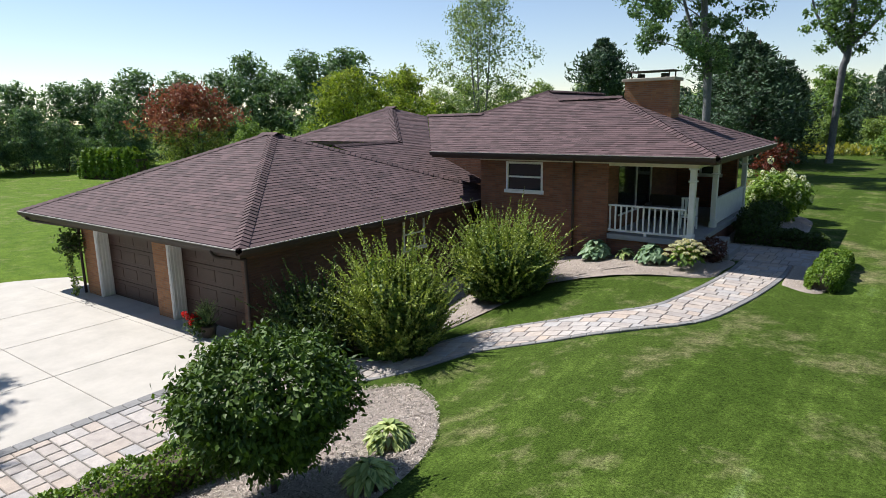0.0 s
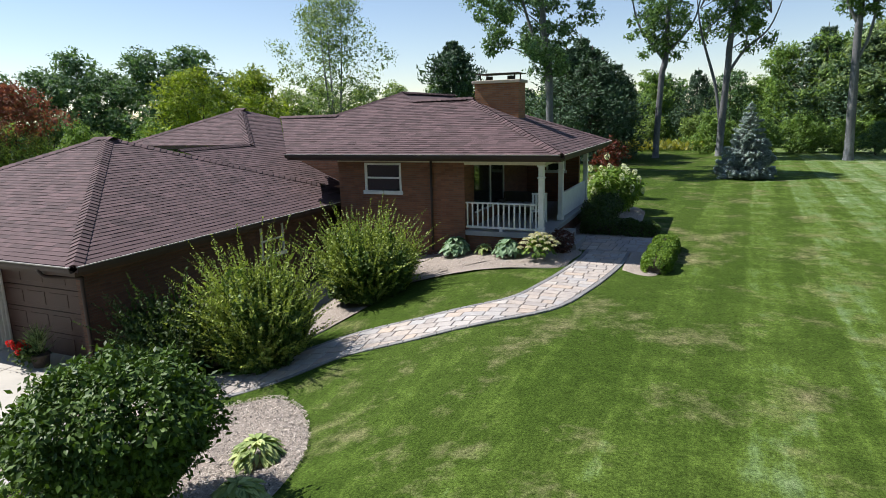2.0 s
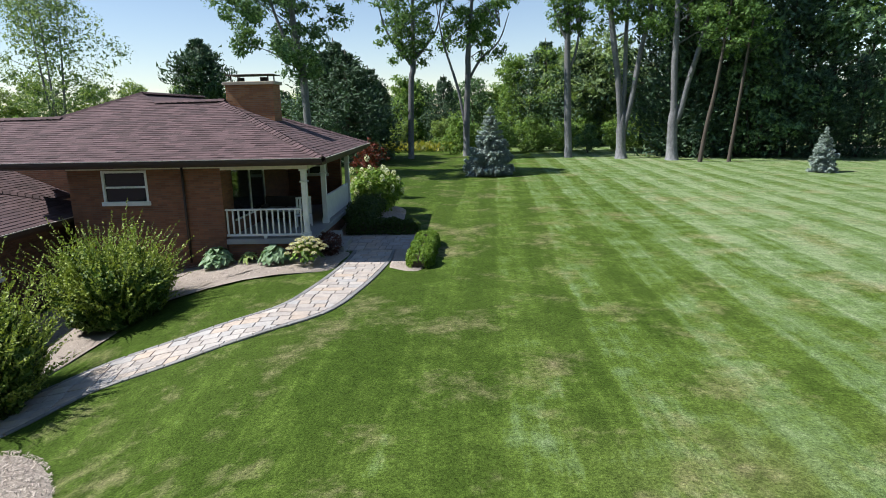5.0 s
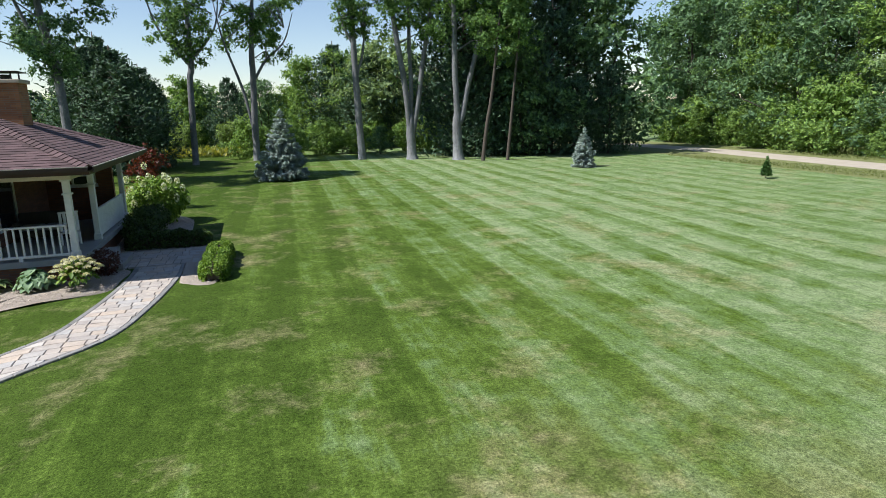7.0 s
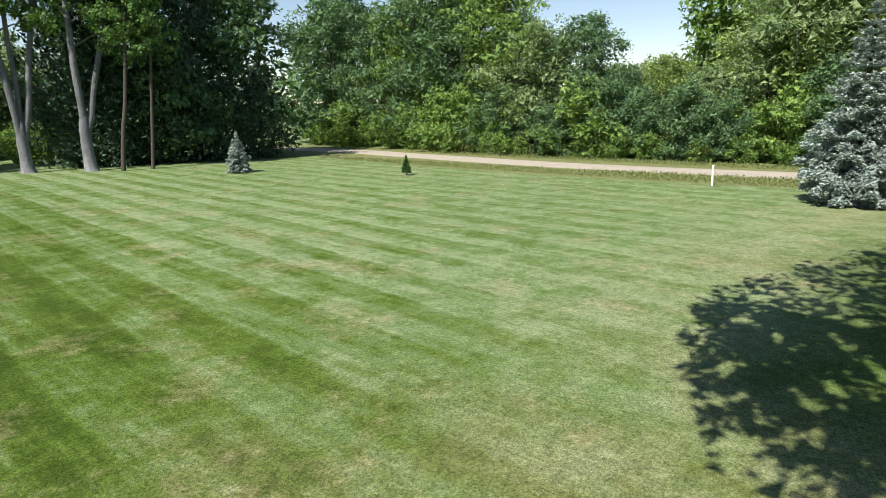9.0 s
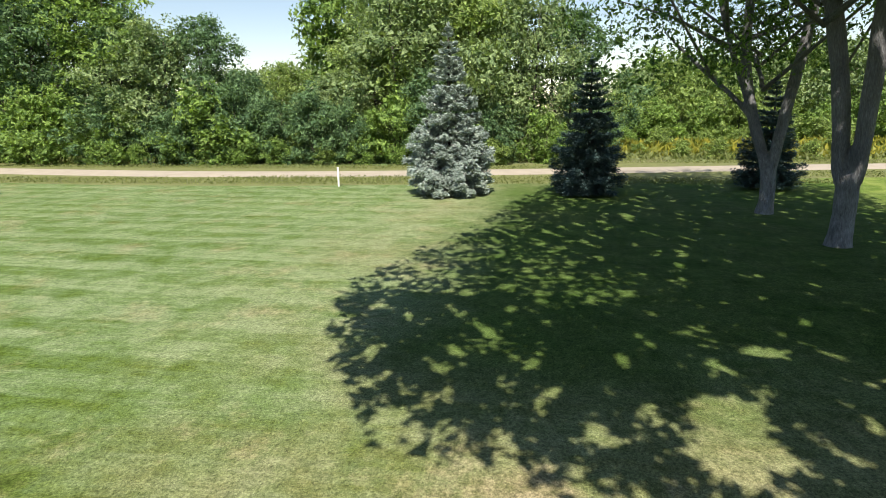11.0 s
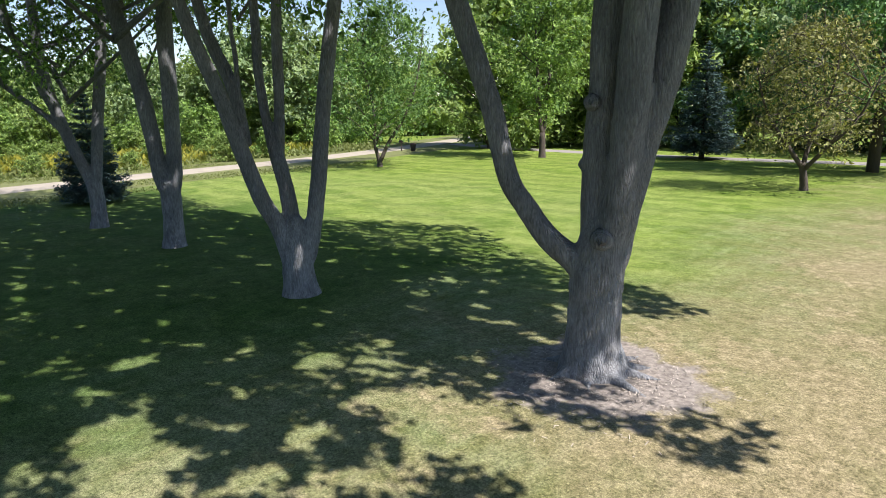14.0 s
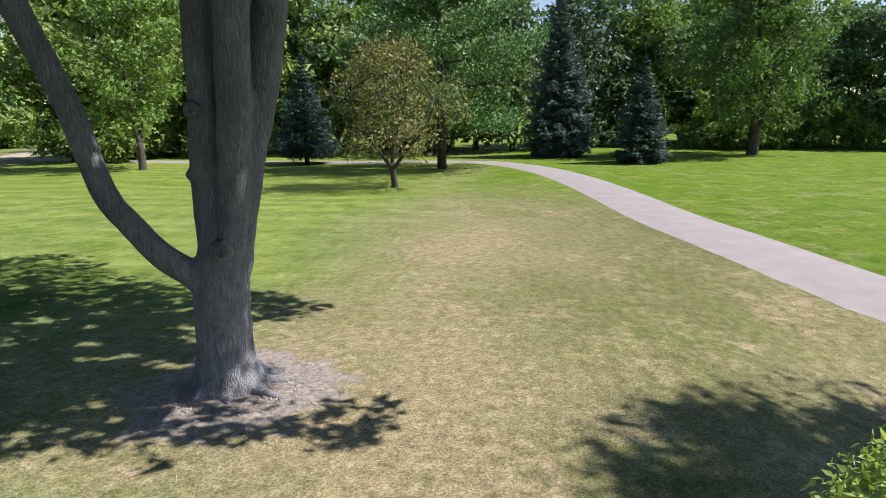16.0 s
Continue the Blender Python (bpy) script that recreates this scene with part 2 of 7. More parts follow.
# dark brown brick for the garage, with its walls' shade put into the colour
BRICK_DARK_SHADED = brick_material("dark_shaded_brick", (0.15, 0.072, 0.046), (0.10, 0.047, 0.032), (0.095, 0.068, 0.052))
# lighter tan brick for chimney and piers, their sunlight put into the colour
BRICK_TAN_SUNLIT = brick_material("sunlit_tan_brick", (0.40, 0.18, 0.075), (0.28, 0.115, 0.05), (0.26, 0.19, 0.13))
BROWN = plain("brown_painted_steel", (0.06, 0.028, 0.02), 0.55, 0.2, 3.0)
GUTTER = plain("brown_gutter", (0.045, 0.027, 0.022), 0.6, 0.15, 4.0)
CREAM = plain("cream_trim", (0.68, 0.62, 0.52), 0.5, 0.1, 5.0)
WHITE = plain("white_paint", (0.78, 0.78, 0.76), 0.45, 0.07, 5.0, bumpy=0.05)
CONCRETE = plain("broom_concrete", (0.46, 0.43, 0.38), 0.85, 0.12, 1.1, bumpy=0.25)
JOINT = plain("sand_joint", (0.16, 0.145, 0.125), 0.95, 0.2, 8.0)
PAVER, _nt, _b = material("tumbled_paver")
_v = coords(_nt)
_n1, _n2 = noise_tex(_nt, _v, 5.0, 5, 0.65), noise_tex(_nt, _v, 60.0, 3, 0.7)
_c = ramp(_nt, _nt.nodes.new("ShaderNodeObjectInfo").outputs["Random"], [(0.0, (0.36, 0.325, 0.30)), (0.3, (0.45, 0.40, 0.36)), (0.55, (0.47, 0.385, 0.315)), (0.8, (0.40, 0.385, 0.375)), (1.0, (0.53, 0.475, 0.425))])
_c = mix(_nt, 0.7, _c, ramp(_nt, _n1, [(0.3, (0.72, 0.71, 0.72)), (0.7, (1.16, 1.15, 1.13))]), "MULTIPLY")
_c = mix(_nt, 0.6, _c, ramp(_nt, _n2, [(0.3, (0.8, 0.8, 0.8)), (0.7, (1.12, 1.12, 1.12))]), "MULTIPLY")
_nt.links.new(_c, _b.inputs["Base Color"])
_b.inputs["Roughness"].default_value = 0.85
bump(_nt, _b, _n2, 0.35)
EDGER = plain("charcoal_paver", (0.25, 0.245, 0.24), 0.85, 0.18, 9.0, thing=0.3, bumpy=0.3)
MULCH = plain("wood_chip_mulch", (0.36, 0.305, 0.262), 0.95, 0.55, 42.0, bumpy=0.7)
CHIP = plain("wood_chip", (0.60, 0.52, 0.45), 0.9, 0.25, 20.0, island=0.8)
SOIL = plain("dark_soil", (0.10, 0.075, 0.055), 0.95, 0.3, 6.0, bumpy=0.6)
ASPHALT = plain("pale_old_asphalt", (0.285, 0.258, 0.252), 0.9, 0.12, 1.3, bumpy=0.35)
GRAVEL = plain("gravel_road", (0.38, 0.33, 0.27), 0.95, 0.14, 0.9, bumpy=0.5)
VERGE = plain("dry_verge_grass", (0.15, 0.165, 0.055), 0.95, 0.4, 1.4, bumpy=0.7)
BARK, _nt, _b = material("furrowed_grey_bark")
_v = coords(_nt, scale=(1, 1, 0.16))
_w = noise_tex(_nt, coords(_nt, scale=(1, 1, 0.3)), 4.0, 3)
_vor = node(_nt, "ShaderNodeTexVoronoi", Scale=26.0)
_vor.feature = "DISTANCE_TO_EDGE"
_off = _nt.nodes.new("ShaderNodeVectorMath")
_off.operation = "ADD"
_nt.links.new(_v, _off.inputs[0])
_nt.links.new(math_node(_nt, "MULTIPLY", _w, 0.08), _off.inputs[1])
_nt.links.new(_off.outputs[0], _vor.inputs["Vector"])
_f1 = noise_tex(_nt, _off.outputs[0], 38.0, 4, 0.7)
_big = noise_tex(_nt, coords(_nt, scale=(1, 1, 0.5)), 1.6, 4)
_c = ramp(_nt, _f1, [(0.25, (0.075, 0.075, 0.08)), (0.75, (0.27, 0.27, 0.28))])
_c = mix(_nt, 0.5, _c, ramp(_nt, _vor.outputs["Distance"], [(0.0, (0.62, 0.61, 0.61)), (0.2, (1.06, 1.06, 1.06))]), "MULTIPLY")
_c = mix(_nt, 0.6, _c, ramp(_nt, _big, [(0.3, (0.5, 0.51, 0.56)), (0.55, (0.95, 0.95, 0.97)), (0.72, (1.55, 1.53, 1.48))]), "MULTIPLY")
# foot patchily paler than the stems: the crown's shade above put into the colour
_sep = _nt.nodes.new("ShaderNodeSeparateXYZ")
_nt.links.new(coords(_nt, True), _sep.inputs[0])
_foot = _nt.nodes.new("ShaderNodeMapRange")
for _k, _q in enumerate((3.0, 1.0, 0.12, 0.65)):
    _foot.inputs[_k + 1].default_value = _q
_nt.links.new(_sep.outputs[2], _foot.inputs[0])
_lit_foot = math_node(_nt, "MULTIPLY", _foot.outputs[0], ramp(_nt, noise_tex(_nt, coords(_nt, scale=(1, 1, 0.4)), 5.0, 5, 0.7), [(0.36, (0.1, 0.1, 0.1)), (0.62, (1, 1, 1))]))
_c = mix(_nt, _lit_foot, _c, ramp(_nt, _f1, [(0.25, (0.22, 0.23, 0.25)), (0.75, (0.52, 0.53, 0.55))]))
_nt.links.new(_c, _b.inputs["Base Color"])
_b.inputs["Roughness"].default_value = 0.95
bump(_nt, _b, math_node(_nt, "ADD", math_node(_nt, "MINIMUM", _vor.outputs["Distance"], 0.25), math_node(_nt, "MULTIPLY", _f1, 0.3)), 0.9, 0.06)
BARK_D = plain("dark_bark", (0.075, 0.06, 0.05), 0.95, 0.3, 6.0, bumpy=0.8, stretch=(1, 1, 0.2))
GLASS, _nt, _b = material("window_glass")
_b.inputs["Base Color"].default_value = (0.02, 0.025, 0.03, 1)
_b.inputs["Roughness"].default_value, _b.inputs["Specular IOR Level"].default_value = 0.06, 0.6
DARK = plain("dark_interior", (0.03, 0.027, 0.025), 0.8, 0.2)
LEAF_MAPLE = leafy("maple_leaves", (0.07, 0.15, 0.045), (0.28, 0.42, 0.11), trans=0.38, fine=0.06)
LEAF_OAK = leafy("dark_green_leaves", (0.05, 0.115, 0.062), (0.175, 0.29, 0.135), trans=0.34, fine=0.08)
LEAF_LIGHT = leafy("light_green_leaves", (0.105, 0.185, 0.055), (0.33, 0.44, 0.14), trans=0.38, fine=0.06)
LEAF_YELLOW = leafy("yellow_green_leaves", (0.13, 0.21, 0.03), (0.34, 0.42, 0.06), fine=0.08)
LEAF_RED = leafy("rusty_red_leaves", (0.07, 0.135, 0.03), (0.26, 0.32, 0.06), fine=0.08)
# leaves at the top of the crown have turned red
_nt = LEAF_RED.node_tree
_b = next(q for q in _nt.nodes if q.type == "BSDF_PRINCIPLED")
_sep = _nt.nodes.new("ShaderNodeSeparateXYZ")
_nt.links.new(coords(_nt, True), _sep.inputs[0])
_up = math_node(_nt, "ADD", math_node(_nt, "MULTIPLY", _sep.outputs[2], 0.1), noise_tex(_nt, coords(_nt), 0.8, 3))
_c = mix(_nt, ramp(_nt, _up, [(0.9, (0, 0, 0)), (1.3, (0.85, 0.85, 0.85))]), _b.inputs["Base Color"].links[0].from_socket, (0.27, 0.06, 0.045))
_nt.links.new(_c, _b.inputs["Base Color"])
_nt.links.new(_c, next(q for q in _nt.nodes if q.type == "BSDF_TRANSLUCENT").inputs[0])
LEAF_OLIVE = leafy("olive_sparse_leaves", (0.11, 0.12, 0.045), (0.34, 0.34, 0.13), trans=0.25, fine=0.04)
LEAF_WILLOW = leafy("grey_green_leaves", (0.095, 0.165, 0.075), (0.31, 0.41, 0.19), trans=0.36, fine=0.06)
NEEDLE_BLUE = leafy("blue_spruce_needles", (0.19, 0.245, 0.23), (0.46, 0.54, 0.51), trans=0.1)
NEEDLE_MID = leafy("blue_green_spruce_needles", (0.07, 0.115, 0.11), (0.19, 0.27, 0.265), trans=0.1)
NEEDLE_DARK = leafy("dark_spruce_needles", (0.04, 0.078, 0.074), (0.095, 0.155, 0.155), trans=0.12)
NEEDLE_PINE = leafy("pine_needles", (0.018, 0.052, 0.018), (0.12, 0.26, 0.065), trans=0.15)
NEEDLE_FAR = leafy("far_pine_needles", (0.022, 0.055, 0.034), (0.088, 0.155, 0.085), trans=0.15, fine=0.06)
LEAF_HOLLY = leafy("glossy_dark_leaves", (0.021, 0.052, 0.017), (0.085, 0.135, 0.032), rough=0.5, gloss=0.3, trans=0.3)
LEAF_SPIREA = leafy("fresh_arching_leaves", (0.028, 0.066, 0.014), (0.115, 0.195, 0.04), trans=0.2)
LEAF_SHOOT = leafy("young_yellow_green_shoots", (0.10, 0.165, 0.03), (0.40, 0.48, 0.11), trans=0.25)
LEAF_TREE = leafy("glossy_oval_leaves", (0.018, 0.052, 0.010), (0.11, 0.19, 0.03), rough=0.5, gloss=0.3, trans=0.2)
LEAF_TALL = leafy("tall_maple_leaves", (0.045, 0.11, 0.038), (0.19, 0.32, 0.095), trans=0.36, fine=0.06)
LEAF_BOX = leafy("boxwood_leaves", (0.05, 0.125, 0.015), (0.22, 0.34, 0.045), trans=0.25)
LEAF_HOSTA = leafy("hosta_leaves", (0.11, 0.21, 0.11), (0.3, 0.43, 0.26), trans=0.25)
LEAF_HOSTA_V = leafy("gold_edged_hosta_leaves", (0.1, 0.2, 0.045), (0.62, 0.7, 0.3), trans=0.25)
GOLDENROD = leafy("goldenrod", (0.10, 0.155, 0.035), (0.40, 0.37, 0.06))
WEEDS = leafy("tall_weeds", (0.10, 0.14, 0.045), (0.26, 0.29, 0.11))
BLOOM_W = leafy("cream_blooms", (0.52, 0.47, 0.30), (0.80, 0.78, 0.62))
BLOOM_R = leafy("red_blooms", (0.45, 0.01, 0.015), (0.75, 0.03, 0.03))


# ---- mesh helpers ----
def part(name, bm, mat, parent=None, label=""):
    """Links a bmesh as one mesh object under a thing or a part."""
    me = bpy.data.meshes.new(name)
    bm.to_mesh(me)
    bm.free()
    me.materials.append(mat)
    ob = new(name, me)
    ob.parent = parent
    return tagged(ob, label) if label else ob


def raw(name, verts, faces, mat, parent=None, smooth=False):
    me = bpy.data.meshes.new(name)
    me.from_pydata(verts, [], faces)
    me.materials.append(mat)
    if smooth:
        me.shade_smooth()
    ob = new(name, me)
    ob.parent = parent
    return ob


def sprays_mesh(name, centres, ax, ay, mat, parent=None):
    """Many small pointed leaf sprays, a triangle each, for crowns that stay far off."""
    n = len(centres)
    v = np.stack([centres - ax - ay, centres - ax * 0.6 + ay * 1.2, centres + ax * 1.1], 1).reshape(-1, 3)
    me = bpy.data.meshes.new(name)
    me.vertices.add(3 * n)
    me.vertices.foreach_set("co", v.astype(np.float32).ravel())
    me.loops.add(3 * n)
    me.loops.foreach_set("vertex_index", np.arange(3 * n).astype(np.int32))
    me.polygons.add(n)
    me.polygons.foreach_set("loop_start", (np.arange(n) * 3).astype(np.int32))
    me.update(calc_edges=True)
    me.materials.append(mat)
    ob = new(name, me)
    ob.parent = parent
    return ob


def leaves_mesh(name, centres, ax, ay, mat, parent=None, fold=0.25):
    """Many leaves: at each centre a diamond with half-axes ax and ay, folded a little along its length."""
    n = len(centres)
    nz = np.cross(ax, ay)
    nz /= np.maximum(np.linalg.norm(nz, axis=1, keepdims=True), 1e-9)
    w = np.linalg.norm(ay, axis=1, keepdims=True)
    up = nz * w * fold
    v = np.stack([centres - ax, centres - ay + up - ax * 0.1, centres + ax, centres + ay + up - ax * 0.1], 1).reshape(-1, 3)
    me = bpy.data.meshes.new(name)
    me.vertices.add(4 * n)
    me.vertices.foreach_set("co", v.astype(np.float32).ravel())
    k = np.arange(n) * 4
    tri = np.stack([k, k + 1, k + 2, k, k + 2, k + 3], 1).ravel()
    me.loops.add(6 * n)
    me.loops.foreach_set("vertex_index", tri.astype(np.int32))
    me.polygons.add(2 * n)
    me.polygons.foreach_set("loop_start", (np.arange(2 * n) * 3).astype(np.int32))
    me.update(calc_edges=True)
    me.materials.append(mat)
    ob = new(name, me)
    ob.parent = parent
    return ob


def unit(v):
    return v / np.maximum(np.linalg.norm(v, axis=-1, keepdims=True), 1e-9)


def box(bm, x0, y0, z0, x1, y1, z1, bevel=0.0):
    r = bmesh.ops.create_cube(bm, size=1.0, matrix=Matrix.Translation(((x0 + x1) / 2, (y0 + y1) / 2, (z0 + z1) / 2))
                              @ Matrix.Diagonal((x1 - x0, y1 - y0, z1 - z0, 1)))
    if bevel:
        edges = list({e for v in r["verts"] for e in v.link_edges})
        bmesh.ops.bevel(bm, geom=edges, offset=bevel, segments=1, affect="EDGES")


def box_part(name, mat, parent, x0, y0, z0, x1, y1, z1, bevel=0.0, label=""):
    bm = bmesh.new()
    box(bm, min(x0, x1), min(y0, y1), min(z0, z1), max(x0, x1), max(y0, y1), max(z0, z1), bevel)
    return part(name, bm, mat, parent, label)


def tube_data(paths, sides=8, rng=None, rough=0.0):
    """Verts and faces of tapered tubes along polylines of (x, y, z, radius)."""
    verts, faces = [], []
    for path in paths:
        p = np.array([q[:3] for q in path], float)
        r = [q[3] for q in path]
        start = len(verts)
        for i in range(len(p)):
            d = unit(p[min(i + 1, len(p) - 1)] - p[max(i - 1, 0)])
            a = unit(np.cross(d, (0.3, 1.0, 0.12)))
            b = np.cross(d, a)
            for k in range(sides):
                t = 2 * math.pi * k / sides
                rr = r[i] * (1 + (rng.uniform(-rough, rough) if rng else 0))
                verts.append(tuple(p[i] + rr * (math.cos(t) * a + math.sin(t) * b)))
        for i in range(len(p) - 1):
            for k in range(sides):
                a0, b0 = start + i * sides + k, start + i * sides + (k + 1) % sides
                faces.append((a0, b0, b0 + sides, a0 + sides))
        faces.append(tuple(start + (len(p) - 1) * sides + k for k in range(sides)))
        faces.append(tuple(start + k for k in range(sides))[::-1])
    return verts, faces


def smooth_path(pts, n=4):
    """Catmull-Rom through points of (x, y, z, r)."""
    p = [np.array(q, float) for q in pts]
    p = [2 * p[0] - p[1]] + p + [2 * p[-1] - p[-2]]
    out = []
    for i in range(1, len(p) - 2):
        for k in range(n):
            t = k / n
            out.append(tuple(0.5 * (2 * p[i] + (p[i + 1] - p[i - 1]) * t + (2 * p[i - 1] - 5 * p[i] + 4 * p[i + 1] - p[i + 2]) * t * t
                                    + (3 * p[i] - p[i - 1] - 3 * p[i + 1] + p[i + 2]) * t ** 3)))
    out.append(tuple(p[-2]))
    return out


def smoothstep(t):
    t = min(1.0, max(0.0, t))
    return t * t * (3 - 2 * t)


def ground_z(x, y):
    """Level lawn, sinking towards the driveway and garage in the west."""
    k = min(max(y, 8.0), 22.0)
    s = smoothstep((x + 11 + 0.5 * (k - 12)) / 8)
    d = smoothstep((y + 25) / 20) * (1 - smoothstep((y - 30) / 25))
    return 1.25 * (1 - (1 - s) * d)


# ---- plants ----
def crown_points(rng, blobs, n, core=0):
    """Points in uneven blobs (x, y, z, rx, ry, rz): the first few inside, the rest in the outer shells."""
    b = np.array(blobs, float)
    w = (b[:, 3] * b[:, 4] * b[:, 5]) ** 0.67
    idx = rng.choice(len(b), n, p=w / w.sum())
    d = unit(rng.normal(size=(n, 3)))
    r = rng.uniform(0.35, 1.0, (n, 1)) ** 0.5
    if core:
        r[:core] *= 0.72
        r[core:] = rng.uniform(0.75, 1.12, (n - core, 1))
    return b[idx, :3] + d * r * b[idx, 3:6], d


def add_leaves(name, rng, pts, out, size, mat, parent, droop=0.3, aspect=0.55, vary=0.4, far=False):
    n = len(pts)
    ax = unit(out * 0.6 + rng.normal(size=(n, 3)) * 0.7 + np.array([0, 0, -droop]))
    nrm = unit(out + rng.normal(size=(n, 3)) * 0.6 + np.array([0, 0, 0.7]))
    ay = unit(np.cross(nrm, ax))
    s = size * rng.uniform(1 - vary, 1 + vary, (n, 1))
    if far:
        return sprays_mesh(name, pts, ax * s, ay * s * aspect * 1.1, mat, parent)
    return leaves_mesh(name, pts, ax * s, ay * s * aspect, mat, parent)


def broad_tree(name, seed, h, base, rx, trunk_r, leaf_mat, n, leaf, stems=None, bark=None, clumps=26, sub=11, lean=0.0, label="", category="tree", open_=0.55, far=False, remesh=0.0, roots=0, fill=0.36, extra=(), keep=None, twigs=0):
    """Trunk that forks, limbs to each clump, crown of small leaves in uneven clumps. h: height, base: where the crown starts."""
    rng = np.random.default_rng(seed)
    root = new(name)
    tagged(root, label, category)
    paths, limbs = [], []
    if stems is None:
        nst = 2 + seed % 2
        fork = base * rng.uniform(0.5, 0.8)
        paths.append(smooth_path([(0, 0, -0.3, trunk_r * 1.5), (0, 0, 0.35, trunk_r * 1.08), (lean * 0.4, 0, fork, trunk_r * 0.9)]))
        stems = []
        for k in range(nst):
            a = 2 * math.pi * (k + rng.uniform(0, 0.6)) / nst
            q = rx * rng.uniform(0.12, 0.26)
            stems.append([(lean * 0.4, 0, fork - 0.2, trunk_r * 0.75), (lean * 0.6 + q * 0.4 * math.cos(a), q * 0.4 * math.sin(a), base, trunk_r * 0.55),
                          (lean + q * math.cos(a), q * math.sin(a), base + (h - base) * 0.5, trunk_r * 0.32), (lean + q * 1.2 * math.cos(a), q * 1.2 * math.sin(a), h * 0.92, trunk_r * 0.08)])
    for s in stems:
        paths.append(smooth_path(s))
    stems = [s for s in stems if s[-1][2] > base] or stems
    blobs = []
    mid = (base + h) / 2
    for k in range(clumps):
        # uneven ellipsoid of clumps, wider in its lower half
        zz = base + (h - base) * ((k + rng.uniform(0, 1)) / clumps) ** 0.9
        f = (zz - base) / (h - base)
        env = rx * (0.55 + 0.75 * math.sin(math.pi * min(1, f * 0.92 + 0.12)) - 0.25) * rng.uniform(0.75, 1.08)
        a = k * 2.399963 + rng.uniform(-0.4, 0.4)
        rr = env * rng.uniform(open_, 1.0)
        r = rx * rng.uniform(0.2, fill)
        blobs.append((lean + rr * math.cos(a), rr * math.sin(a), zz, r, r, r * 0.72))
        if k % 2 == 0:
            st = stems[k % len(stems)]
            j = min(len(st) - 2, 1)
            z0 = max(st[j][2], base - 0.12 * h, min(zz - 0.6 * rr, st[-1][2] * 0.9))
            f2 = min(1, max(0, (z0 - st[j][2]) / max(0.1, st[-1][2] - st[j][2])))
            sx, sy = (st[j][i] + (st[-1][i] - st[j][i]) * f2 for i in (0, 1))
            r0 = max(0.03, trunk_r * 0.26 * (1 - 0.6 * f2))
            limbs.append([(sx, sy, z0, r0), ((sx + blobs[-1][0]) / 2, (sy + blobs[-1][1]) / 2, (z0 + zz) / 2 + 0.25, r0 * 0.6), (*blobs[-1][:3], 0.015)])
    for i, (x, y, z, r) in enumerate(extra):
        blobs.append((x, y, z, r, r, r * 0.75))
        if i % 4 == 0:
            limbs.append([(x * 0.35, y * 0.35, base * 0.8, 0.06), (x * 0.7, y * 0.7, (base + z) / 2 + 0.6, 0.04), (x, y, z, 0.015)])
    for k in range(roots):
        a = 2 * math.pi * (k + rng.uniform(0, 0.7)) / roots
        l = trunk_r * rng.uniform(2.0, 3.4)
        paths.append([(0.5 * trunk_r * math.cos(a), 0.5 * trunk_r * math.sin(a), 0.55, trunk_r * 0.42), (1.2 * trunk_r * math.cos(a), 1.2 * trunk_r * math.sin(a), 0.08, trunk_r * 0.27),
                      (l * math.cos(a + 0.2), l * math.sin(a + 0.2), -0.04, trunk_r * 0.12), (1.5 * l * math.cos(a + 0.3), 1.5 * l * math.sin(a + 0.3), -0.15, 0.03)])
    v, f = tube_data(paths, 12 if remesh else 8, rng, 0.05)
    tr = raw("trunk", v, f, bark or BARK, root, True)
    if remesh:
        md = tr.modifiers.new("union", "REMESH")
        md.mode, md.voxel_size, md.use_smooth_shade = "VOXEL", remesh, True
        ms = tr.modifiers.new("soften", "SMOOTH")
        ms.factor, ms.iterations = 0.5, 4
    v, f = tube_data(limbs, 6, rng, 0.05)
    tagged(raw("branchwork", v, f, bark or BARK, root, True), "", "", "", "stuff")
    small = []
    for bl in blobs:
        for _ in range(sub):
            d = unit(rng.normal(size=3))
            r = bl[3] * rng.uniform(0.3, 0.7)
            small.append((*(np.array(bl[:3]) + d * np.array(bl[3:6]) * rng.uniform(0.5, 1.15)), r, r, r * 0.7))
    if twigs:
        tw = []
        for bl in blobs:
            for _ in range(twigs):
                d = unit(rng.normal(size=3) + np.array([0, 0, 0.4]))
                e = np.array(bl[:3]) + d * bl[3] * rng.uniform(0.7, 1.3)
                m_ = (np.array(bl[:3]) + e) / 2 + rng.normal(0, 0.08, 3)
                tw.append([(*bl[:3], 0.022), (*m_, 0.014), (*e, 0.005)])
        v, f = tube_data(tw, 3)
        tagged(raw("twig_work", v, f, bark or BARK, root), "", "", "", "stuff")
    core = int(n * 0.27)
    pts, out = crown_points(rng, small, n, core)
    pts = pts + rng.normal(0, 1, pts.shape) * (0.03 * rx) * rng.uniform(0, 1, (n, 1)) ** 2
    size = np.where(np.arange(n) < core, 1.15, 0.6)
    if keep is not None:
        ok = keep(pts)
        pts, out, size = pts[ok], out[ok], size[ok]
    add_leaves("crown", rng, pts, out, leaf * size[:, None], leaf_mat, root, far=far)
    return root


